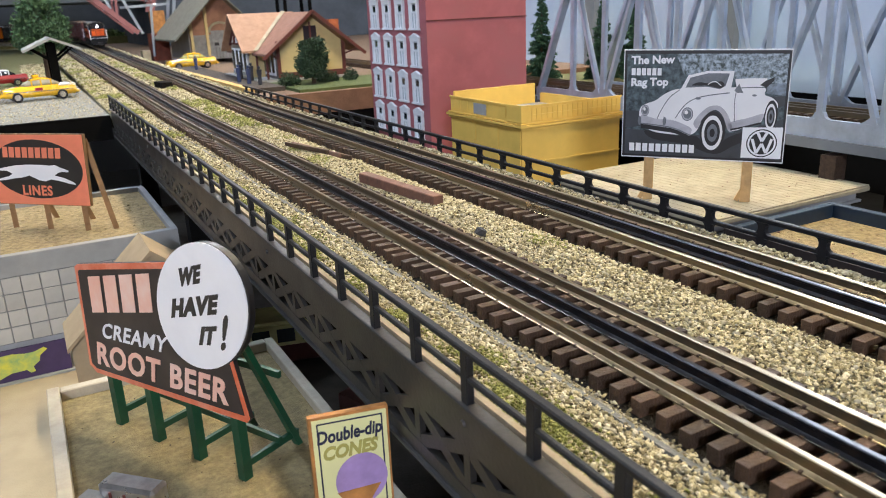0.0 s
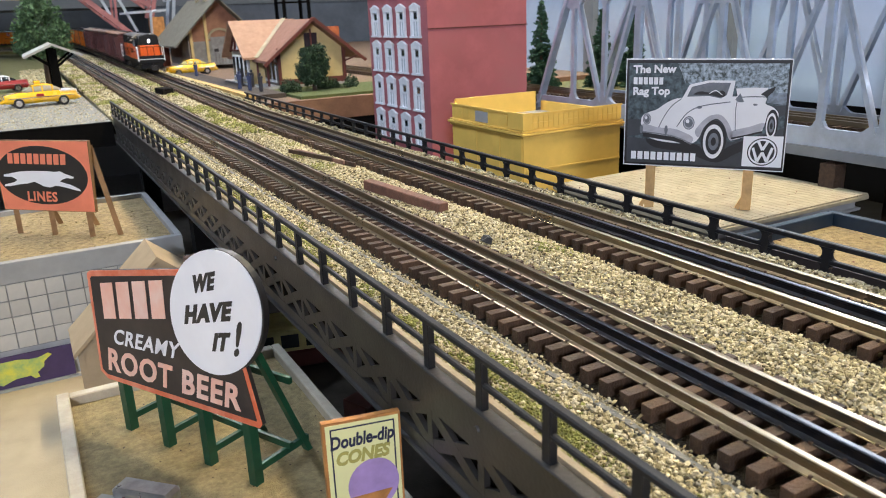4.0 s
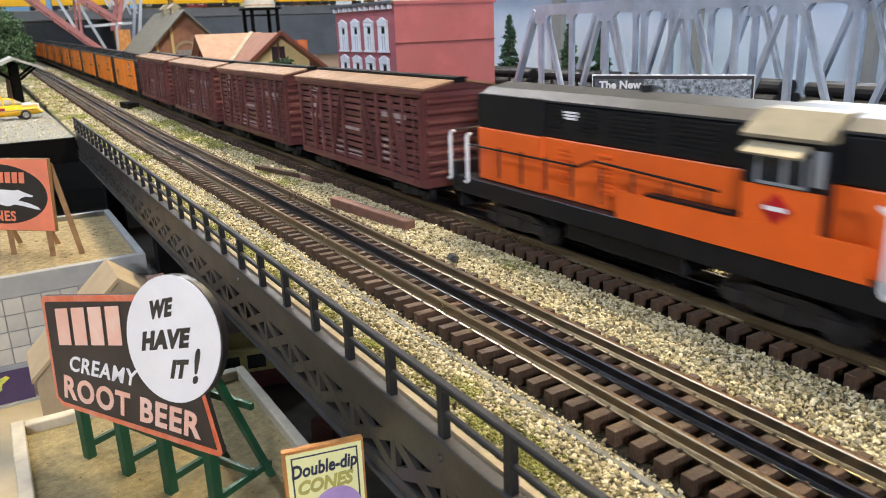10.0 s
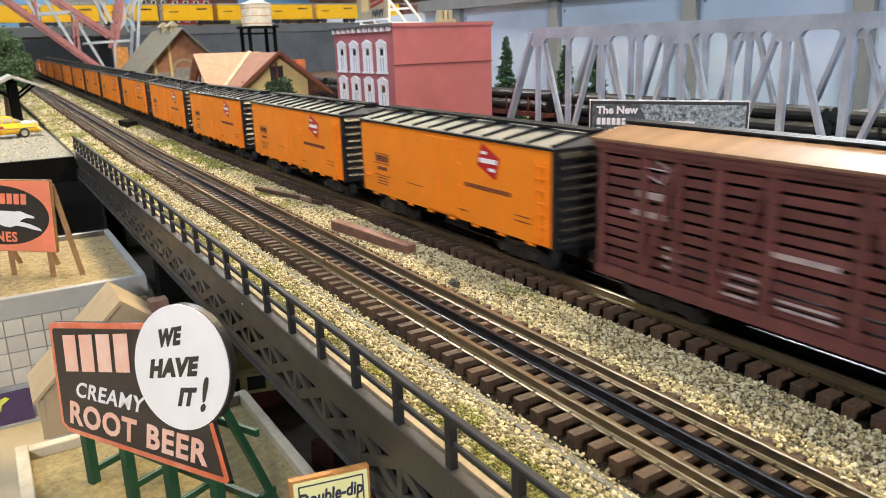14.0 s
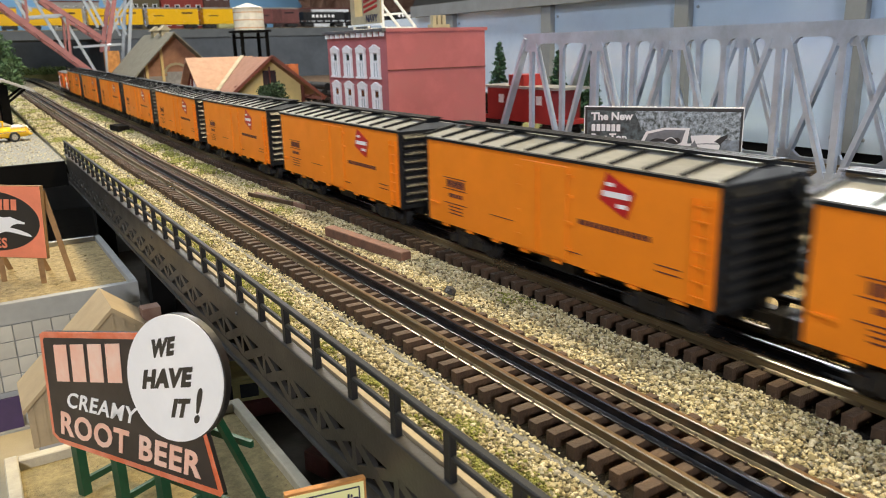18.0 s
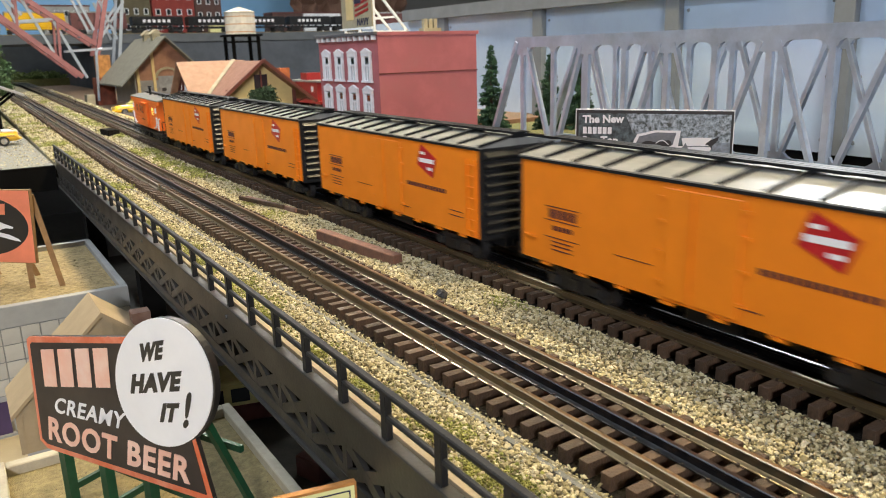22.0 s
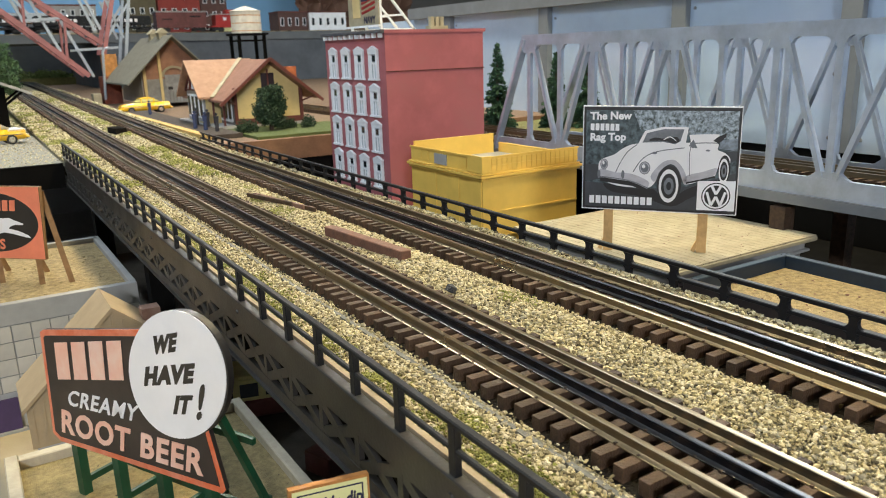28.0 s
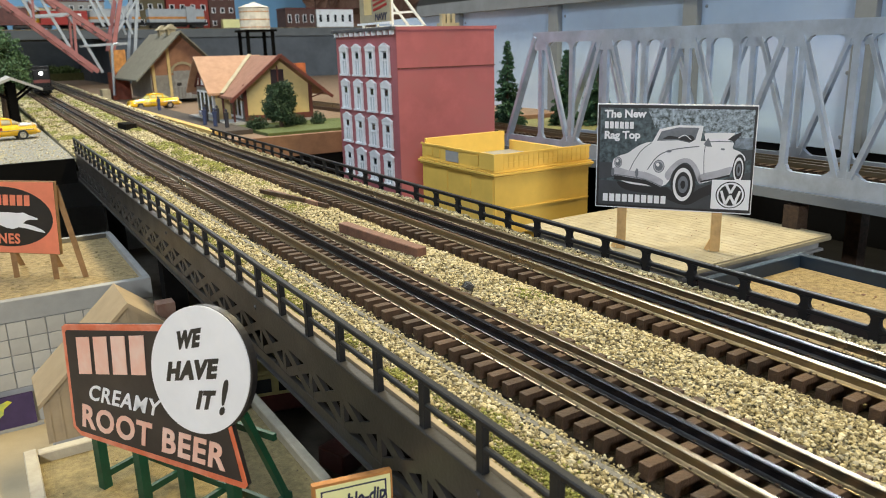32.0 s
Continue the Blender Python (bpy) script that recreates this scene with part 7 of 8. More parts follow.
def corrugated_end(parent, y, s, half, z0, z1, material, n=9):
    bm = bmesh.new()
    for i in range(n):
        z = z0 + (z1 - z0) * (i + 0.5) / n
        h = (z1 - z0) / n * 0.30
        bm_prism(bm, [(y, z - h * 1.5), (y + s * 0.0034, z - h * 0.7), (y + s * 0.0038, z - h * 0.1), (y + s * 0.0020, z + h * 0.9), (y, z + h * 1.5)], -half + 0.003, half - 0.003, Matrix(((0, 1, 0, 0), (1, 0, 0, 0), (0, 0, 1, 0), (0, 0, 0, 1))))
    part("end_ribs", bm, material, parent)
    bm = bmesh.new()
    bm_tube(bm, (0.016, y + s * 0.004, z1 - 0.004), (0.016, y + s * 0.0055, z1 - 0.004), 0.0052, 0.0052, 16)
    bm_tube(bm, (0.016, y + s * 0.004, z0 - 0.002), (0.016, y + s * 0.004, z1 + 0.004), 0.0006, 0.0006, 6)
    part("brake_wheel", bm, M_CARBLACK, parent)


def bars(name, parent, x, rows, material):
    """Unreadable small print as plain bars on a car side; rows are (y0, y1, z0, z1)."""
    s = 1 if x > 0 else -1
    for y0, y1, z0, z1 in rows:
        boxpart(name, (min(x, x + s * 0.0004), max(x, x + s * 0.0004), min(y0, y1), max(y0, y1), z0, z1), material, parent)


def reefer():
    c = thing("refrigerator_car", (CAR_X, 8, 0), "orange refrigerator car with black ends and a red diamond emblem", "freight car", "orange cars of the train")
    L, half, z0, z1 = 0.265, 0.0325, 0.0205, 0.0830
    h = L / 2
    bm = bmesh.new()
    bm_box(bm, -half, half, -h, h, z0, z1)
    soften(bm, 0.0005)
    part("body", bm, M_REEFER, c)
    for s in (-1, 1):
        boxpart("end", (-half - 0.0004, half + 0.0004, min(s * h, s * (h + 0.0014)), max(s * h, s * (h + 0.0014)), z0 - 0.001, z1), M_CAREND, c, "black corrugated end")
        corrugated_end(c, s * (h + 0.0014), s, half, z0 + 0.002, z1 - 0.002, M_CAREND)
        coupler(c, s * (h - 0.002), s)
        truck(c, s * (h - 0.042))
    boxpart("eave", (-half - 0.0012, half + 0.0012, -h, h, z1 - 0.0012, z1 + 0.0004), M_CARBLACK, c)
    roof_cap(c, -h - 0.0015, h + 0.0015, half + 0.0010, z1, 0.0062, M_CARROOF, 11, M_CARBLACK)
    boxpart("underframe", (-0.011, 0.011, -h, h, 0.0120, z0), M_CARBLACK, c)
    boxpart("brake_tank", (-0.020, -0.012, -0.02, 0.014, 0.0090, 0.0200), M_CARBLACK, c)
    for sx in (-1, 1):
        x = sx * half
        # plug door in the middle with its hinges, planked sides, ladders, sill tabs
        boxpart("door", (min(x, x + sx * 0.0010), max(x, x + sx * 0.0010), -0.0260, 0.0190, z0 + 0.002, z1 - 0.004), M_REEFER, c, bevel=0.0003)
        for y in (-0.0275, 0.0200):
            for z in (0.030, 0.046, 0.062, 0.074):
                boxpart("door_hinge", (min(x, x + sx * 0.0012), max(x, x + sx * 0.0012), y - 0.0022, y + 0.0022, z - 0.0008, z + 0.0008), M_REEFER, c)
        boxpart("lock_rod", (min(x, x + sx * 0.0020), max(x, x + sx * 0.0020), 0.0005, 0.0016, z0 + 0.002, z1 - 0.004), M_REEFER, c)
        ladder(c, x, -h + 0.0040, -h + 0.0140, z0 + 0.001, z1 - 0.008, 7, M_REEFER)
        boxpart("grab_iron", (min(x, x + sx * 0.0016), max(x, x + sx * 0.0016), h - 0.014, h - 0.004, z0 + 0.014, z0 + 0.0152), M_REEFER, c)
        for i in range(8):
            y = -h + 0.022 + 0.0315 * i
            boxpart("sill_tab", (min(x, x - sx * 0.001), max(x, x - sx * 0.001), y - 0.004, y + 0.004, z0 - 0.0018, z0), M_REEFER, c)
        print_rows = [(0.081, 0.110, 0.0557, 0.0562), (0.081, 0.110, 0.0474, 0.0479), (0.081, 0.110, 0.0370, 0.0375), (0.052, 0.026, 0.0372, 0.0376)]
        print_rows += [(0.0835 + 0.0048 * k, 0.0870 + 0.0048 * k, 0.0492, 0.0545) for k in range(5)]
        print_rows += [(0.0865 + 0.0036 * k, 0.0890 + 0.0036 * k, 0.0418, 0.0446) for k in range(5)]
        print_rows += [(0.0865, 0.104, z, z + 0.0007) for z in (0.0345, 0.0320, 0.0295)]
        print_rows += [(-0.0905 + 0.0040 * k, -0.0877 + 0.0040 * k, 0.0470, 0.0500) for k in range(14)]
        print_rows += [(-0.1115, -0.0955, z, z + 0.0006) for z in (0.0360, 0.0325)] + [(-0.038, -0.022, 0.0285, 0.0291)]
        bars("print_bar", c, x, print_rows, M_TRIM)
        cy, cz = -0.0656, 0.0680
        d = [(cy - 0.0134, cz + 0.0030), (cy - 0.0080, cz - 0.0120), (cy + 0.0134, cz - 0.0034), (cy + 0.0074, cz + 0.0120)]
        bm = bmesh.new()
        vs = [bm.verts.new((x + sx * k, y, z)) for k in (0.0002, 0.0006) for y, z in d]
        bm.faces.new(vs[4:])
        for i in range(4):
            bm.faces.new((vs[i], vs[(i + 1) % 4], vs[4 + (i + 1) % 4], vs[4 + i]))
        part("emblem", bm, M_LOGO, c, "red diamond emblem")
        bars("emblem_bar", c, x + sx * 0.0005, [(cy - 0.0100, cy + 0.0100, cz - 0.0014, cz + 0.0018), (cy - 0.0080, cy - 0.0010, cz - 0.0066, cz - 0.0044), (cy + 0.0020, cy + 0.0080, cz + 0.0046, cz + 0.0066)], M_SHINYWHITE)
    return c


def stock_car():
    c = thing("stock_car", (CAR_X, 9, 0), "dark red slatted livestock car with a wooden roof", "freight car", "stock cars of the train")
    L, half, z0, z1 = 0.262, 0.0320, 0.0190, 0.0912
    h = L / 2
    boxpart("car_floor", (-half + 0.0040, half - 0.0040, -h + 0.003, h - 0.003, z0 + 0.0031, z0 + 0.0042), M_CARBLACK, c)
    # Board added inside so the gaps between the slats look black.
    boxpart("gap_dark_board", (0.0060, 0.0075, -h + 0.004, h - 0.004, z0 + 0.0160, z1 - 0.0055), M_CARBLACK, c)
    boxpart("sill", (-half, half, -h, h, z0 - 0.003, z0 + 0.003), M_STOCK, c)
    boxpart("top_plate", (-half, half, -h, h, z1 - 0.005, z1), M_STOCK, c)
    n = 11
    pitch = (z1 - 0.006 - z0 - 0.003) / n
    for sx in (-1, 1):
        x = sx * (half - 0.0022)
        bm = bmesh.new()
        bm_box(bm, min(x, x - sx * 0.0012), max(x, x - sx * 0.0012), -h + 0.001, h - 0.001, -pitch * 0.355, pitch * 0.355)
        me = mesh_of("slat", bm, M_STOCK)
        for i in range(n):
            o = part("slat", me, M_STOCK, c)
            o.location.z = z0 + 0.003 + pitch * (i + 0.5)
        xs = (min(x, x + sx * 0.0022), max(x, x + sx * 0.0022))
        for y in (-h + 0.003, -h + 0.034, -0.074, -0.050, -0.021, 0.021, 0.050, 0.074, h - 0.034, h - 0.003):
            boxpart("side_post", (*xs, y - 0.0020, y + 0.0020, z0, z1 - 0.002), M_STOCK, c)
        for a, b in ((-h + 0.036, -0.076), (-0.048, -0.023), (0.048, 0.023), (h - 0.036, 0.076)):
            bm = bmesh.new()
            bm_bar(bm, (x + sx * 0.0012, a, z0 + 0.004), (x + sx * 0.0012, b, z1 - 0.008), 0.0020, 0.0034, up=(1, 0, 0))
            part("diagonal_brace", bm, M_STOCK, c)
        ladder(c, sx * half, -h + 0.004, -h + 0.014, z0, z1 - 0.006, 7, M_STOCK)
        rows = [(0.0815, 0.1025, 0.0645, 0.0684), (0.0815, 0.1050, 0.0545, 0.0578), (-0.0120, 0.0215, 0.0499, 0.0525), (-0.1010, -0.0590, 0.0672, 0.0715), (-0.0930, -0.0850, 0.0640, 0.0655)]
        rows += [(-0.0765, -0.0580, z, z + 0.0020) for z in (0.0470, 0.0415, 0.0360, 0.0305)]
        rows += [(0.0715, 0.0820, z, z + 0.0016) for z in (0.0400, 0.0350, 0.0300)] + [(0.0260, 0.0470, z, z + 0.0014) for z in (0.0360, 0.0305, 0.0255)]
        rows += [(-0.0130, 0.0150, z, z + 0.0013) for z in (0.0300, 0.0265)]
        bars("print_bar", c, sx * (half - 0.0018), rows, M_PRINTFADED)
        corners = [(0.0965, 0.0880), (0.0815, 0.0818), (0.0855, 0.0736), (0.1000, 0.0784)]
        bm = bmesh.new()
        for (ya, za), (yb, zb) in zip(corners, corners[1:] + corners[:1]):
            bm_bar(bm, (sx * (half - 0.0017), ya, za), (sx * (half - 0.0017), yb, zb), 0.0004, 0.0011, up=(1, 0, 0))
        bm_bar(bm, (sx * (half - 0.0017), 0.0995, 0.0812), (sx * (half - 0.0017), 0.0825, 0.0806), 0.0004, 0.0026, up=(1, 0, 0))
        part("emblem", bm, M_PRINTFADED, c, "faded diamond emblem")
    for s in (-1, 1):
        y = s * (h - 0.002)
        boxpart("end_sheet", (-half + 0.001, half - 0.001, min(y, y + s * 0.0016), max(y, y + s * 0.0016), z0, z1), M_STOCK, c)
        for i in range(8):
            z = z0 + 0.004 + (z1 - z0 - 0.008) * (i + 0.5) / 8
            bm = bmesh.new()
            bm_prism(bm, [(y + s * 0.0017, z - 0.0034), (y + s * 0.0048, z - 0.0008), (y + s * 0.0048, z + 0.0012), (y + s * 0.0017, z + 0.0034)], -half + 0.003, half - 0.003, Matrix(((0, 1, 0, 0), (1, 0, 0, 0), (0, 0, 1, 0), (0, 0, 0, 1))))
            part("end_rib", bm, M_STOCK, c)
        coupler(c, s * (h - 0.002), s)
        truck(c, s * (h - 0.042))
    roof_cap(c, -h - 0.003, h + 0.003, half + 0.0014, z1, 0.0060, M_STOCK, 44, M_STOCKROOF, 0.0049, 0.0016, M_CARBLACK)
    for sx in (-1, 1):
        boxpart("fascia", (min(sx * half, sx * (half + 0.0014)), max(sx * half, sx * (half + 0.0014)), -h - 0.003, h + 0.003, z1 - 0.0026, z1 - 0.0002), M_STOCK, c)
    boxpart("underframe", (-0.011, 0.011, -h, h, 0.0120, z0 - 0.003), M_CARBLACK, c)
    return c


def locomotive():
    c = thing("diesel_locomotive", (CAR_X, 7, 0), "orange and black road switcher diesel with lit headlights", "locomotive")
    # local y: nose at -0.178, rear at +0.178
    half, wide = 0.0242, 0.0310
    boxpart("frame", (-wide, wide, -0.166, 0.170, 0.0225, 0.0345), M_CARBLACK, c, "black walkway frame", bevel=0.0006)
    boxpart("lower_hood", (-half, half, -0.158, 0.142, 0.0347, 0.0708), M_LOCO_ORANGE, c, "orange lower hood", bevel=0.0006)
    bm = bmesh.new()
    bm_prism(bm, [(-half, 0.0710), (half, 0.0710), (half, 0.0918), (0.0170, 0.0962), (0, 0.0985), (-0.0170, 0.0962), (-half, 0.0918)], -0.158, 0.142)
    soften(bm, 0.0010)
    part("upper_hood", bm, M_CARBLACK, c, "black upper hood")
    bm = bmesh.new()
    bm_prism(bm, [(-half - 0.0006, 0.0922), (-0.0170, 0.0966), (0, 0.0989), (0.0170, 0.0966), (half + 0.0006, 0.0922), (half + 0.0006, 0.0934), (0.0170, 0.0978), (0, 0.1001), (-0.0170, 0.0978), (-half - 0.0006, 0.0934)], -0.156, 0.140)
    part("hood_roof", bm, M_LOCOROOF, c, "shiny grey roof")
    boxpart("rear_bulkhead", (-half - 0.0016, half + 0.0016, 0.0715, 0.1425, 0.0711, 0.0940), M_CARBLACK, c, bevel=0.0006)
    boxpart("rear_lower_bulkhead", (-half - 0.0016, half + 0.0016, 0.0715, 0.1425, 0.0348, 0.0707), M_LOCO_ORANGE, c, bevel=0.0006)
    # cab with windows, awnings and roof
    boxpart("cab", (-wide + 0.0004, wide - 0.0004, -0.1190, -0.0790, 0.0400, 0.0900), M_CARBLACK, c)
    boxpart("cab_side", (-wide - 0.0002, wide + 0.0002, -0.1186, -0.0795, 0.0350, 0.0672), M_LOCO_ORANGE, c, "orange cab side")
    bm = bmesh.new()
    bm_prism(bm, [(-wide - 0.0025, 0.0880), (-wide - 0.0025, 0.0896), (-0.0190, 0.0992), (0.0190, 0.0992), (wide + 0.0025, 0.0896), (wide + 0.0025, 0.0880)], -0.1192, -0.0785)
    part("cab_roof", bm, M_CABTAN, c, "dusty tan cab roof")
    for sx in (-1, 1):
        x = sx * wide

        def pad(name, d0, d1, y0, y1, z0, z1, material, label=""):
            return boxpart(name, (min(x + sx * d0, x + sx * d1), max(x + sx * d0, x + sx * d1), y0, y1, z0, z1), material, c, label)

        win = pad("cab_window", -0.0004, 0.0002, -0.1095, -0.0875, 0.0692, 0.0815, M_GLASS)
        boxpart("window_frame", (min(x, x + sx * 0.0008), max(x, x + sx * 0.0008), -0.1012, -0.0992, 0.0690, 0.0818), M_SILVER, win)
        boxpart("window_sill", (min(x, x + sx * 0.0010), max(x, x + sx * 0.0010), -0.1105, -0.0865, 0.0680, 0.0692), M_SILVER, win)
        for yy in (-0.1105, -0.0875):
            boxpart("window_frame", (min(x, x + sx * 0.0008), max(x, x + sx * 0.0008), yy, yy + 0.0012, 0.0692, 0.0815), M_SILVER, win)
        bm = bmesh.new()
        bm_bar(bm, (x, -0.0965, 0.0858), (x + sx * 0.0075, -0.0965, 0.0818), 0.029, 0.0012, up=(0, 0, 1))
        part("awning", bm, M_CREAM, c, "cream window awning")
        # mirror-like wind wing in a silver frame
        bm = bmesh.new()
        bm_box(bm, min(x + sx * 0.0002, x + sx * 0.0012), max(x + sx * 0.0002, x + sx * 0.0012), -0.1185, -0.1140, 0.0700, 0.0850)
        part("wind_wing", bm, M_SILVER, c, "silver framed wind wing")
        pad("lower_panel", -0.0006, 0.0006, -0.141, -0.0005, 0.0346, 0.0500, M_LOCO_ORANGE, "orange skirt panel")
        pad("mid_panel", -0.0062, -0.0055, -0.074, -0.004, 0.0350, 0.0706, M_LOCO_ORANGE)
        # battery box cover and shelf
        pad("shelf", -0.0060, 0.0008, -0.0755, -0.0208, 0.0502, 0.0514, M_CARBLACK)
        bm = bmesh.new()
        for i in range(9):
            y = -0.060 + 0.0245 * i
            bm_tube(bm, (x - sx * 0.001, y, 0.0395), (x - sx * 0.001, y, 0.0600), 0.0007, 0.0007, 6)
        bm_tube(bm, (x - sx * 0.001, -0.066, 0.0600), (x - sx * 0.001, 0.020, 0.0630), 0.0007, 0.0007, 6)
        bm_tube(bm, (x - sx * 0.001, 0.020, 0.0630), (x - sx * 0.001, 0.034, 0.0580), 0.0007, 0.0007, 6)
        bm_tube(bm, (x - sx * 0.001, 0.034, 0.0580), (x - sx * 0.001, 0.150, 0.0580), 0.0007, 0.0007, 6)
        part("side_handrail", bm, M_CARBLACK, c)
        for y0, y1, zs in ((0.010, 0.022, 9), (0.045, 0.058, 9), (-0.058, -0.048, 7)):
            bm = bmesh.new()
            for i in range(zs):
                z = 0.0430 + 0.0027 * i
                xx = sx * half
                bm_box(bm, min(xx, xx + sx * 0.0007), max(xx, xx + sx * 0.0007), y0, y1, z, z + 0.0014)
            part("louvre_bank", bm, M_LOCO_ORANGE, c)
        for y0, y1 in ((-0.060, -0.030), (-0.020, 0.014), (0.024, 0.038), (0.054, 0.068)):
            bm = bmesh.new()
            for i in range(7):
                z = 0.0755 + 0.0024 * i
                xx = sx * half
                bm_box(bm, min(xx, xx + sx * 0.0006), max(xx, xx + sx * 0.0006), y0, y1, z, z + 0.0012)
            part("louvre_bank", bm, M_CARBLACK, c)
        bars("number_bar", c, sx * (half + 0.0004), [(0.040, 0.052, 0.0852, 0.0864), (0.040, 0.052, 0.0870, 0.0882), (0.041, 0.051, 0.0834, 0.0846)], M_SHINYWHITE)
        bars("number_bar", c, sx * (half + 0.0003), [(-0.157, -0.150, 0.0870, 0.0892)], M_SHINYWHITE)
        cy, cz = -0.0977, 0.0577
        bm = bmesh.new()
        vs = [bm.verts.new((sx * (wide + k), y, z)) for k in (0.0003, 0.0008) for y, z in ((cy - 0.0080, cz), (cy, cz - 0.0068), (cy + 0.0080, cz), (cy, cz + 0.0068))]
        bm.faces.new(vs[4:])
        for i in range(4):
            bm.faces.new((vs[i], vs[(i + 1) % 4], vs[4 + (i + 1) % 4], vs[4 + i]))
        part("emblem", bm, M_LOGO, c, "red diamond emblem")
        bars("emblem_print", c, sx * (wide + 0.0008), [(cy - 0.0055, cy + 0.0055, cz - 0.001, cz + 0.001)], M_SHINYWHITE)
    for s, y in ((-1, -0.158), (1, 0.142)):
        for x in (-0.0093, 0.0093):
            boxpart("nose_panel", (x - 0.0085, x + 0.0085, min(y, y + s * 0.0010), max(y, y + s * 0.0010), 0.0440, 0.0700), M_LOCO_ORANGE, c, bevel=0.0003)
        e = s * 0.1690
        for x in (-0.0318, -0.0325, 0.0325, 0.0318):
            bm = bmesh.new()
            yy = e if abs(x) > 0.0320 else s * 0.1480
            bm_bar(bm, (x, yy, 0.0325), (x, yy, 0.0640), 0.0022, 0.0016)
            bm_bar(bm, (x, yy, 0.0640), (x, yy - s * 0.0050, 0.0668), 0.0022, 0.0016)
            bm_bar(bm, (x, yy, 0.0325), (x, yy + s * 0.0030, 0.0308), 0.0022, 0.0016)
            part("grab_iron", bm, M_SHINYWHITE, c, "white grab iron")
        boxpart("pilot", (-0.0318, 0.0318, min(e, s * 0.164), max(e, s * 0.164), 0.0265, 0.0440), M_CARBLACK, c)
        boxpart("pilot_stripe", (-0.0318, 0.0318, min(e, e + s * 0.0006), max(e, e + s * 0.0006), 0.0345, 0.0361), M_SHINYWHITE, c, "white stripe")
        bm = bmesh.new()
        bm_box(bm, -0.0280, 0.0280, min(s * 0.162, s * 0.166), max(s * 0.162, s * 0.166), 0.0110, 0.0225)
        part("pilot_plate", bm, M_CARBLACK, c)
        bm = bmesh.new()
        bm_tube(bm, (-0.0325, e - s * 0.004, 0.0668), (0.0325, e - s * 0.004, 0.0668), 0.0008, 0.0008, 6)
        for x in (-0.008, 0.008):
            bm_tube(bm, (x, e - s * 0.004, 0.0440), (x, e - s * 0.004, 0.0668), 0.0007, 0.0007, 6)
        part("end_handrail", bm, M_CARBLACK, c)
        for z in (0.0793, 0.0838):
            tubepart("headlight", (0, y, z), (0, y + s * 0.0018, z), 0.0022, M_GLOW if s < 0 else M_GLASS, c, "lit headlight" if s < 0 else "", n=14)
        coupler(c, y + s * 0.014, s)
        t = truck(c, s * 0.100)
        t.scale = (1.0, 1.35, 1.15)
    boxpart("fuel_tank", (-0.026, 0.026, -0.045, 0.048, 0.0110, 0.0230), M_CARBLACK, c, bevel=0.001)
    tubepart("exhaust_stack", (0, 0.01, 0.0995), (0, 0.01, 0.1035), 0.004, M_CARBLACK, c)
    tubepart("horn", (0.006, -0.150, 0.0995), (0.006, -0.163, 0.1000), 0.0014, M_SILVER, c)
    return c


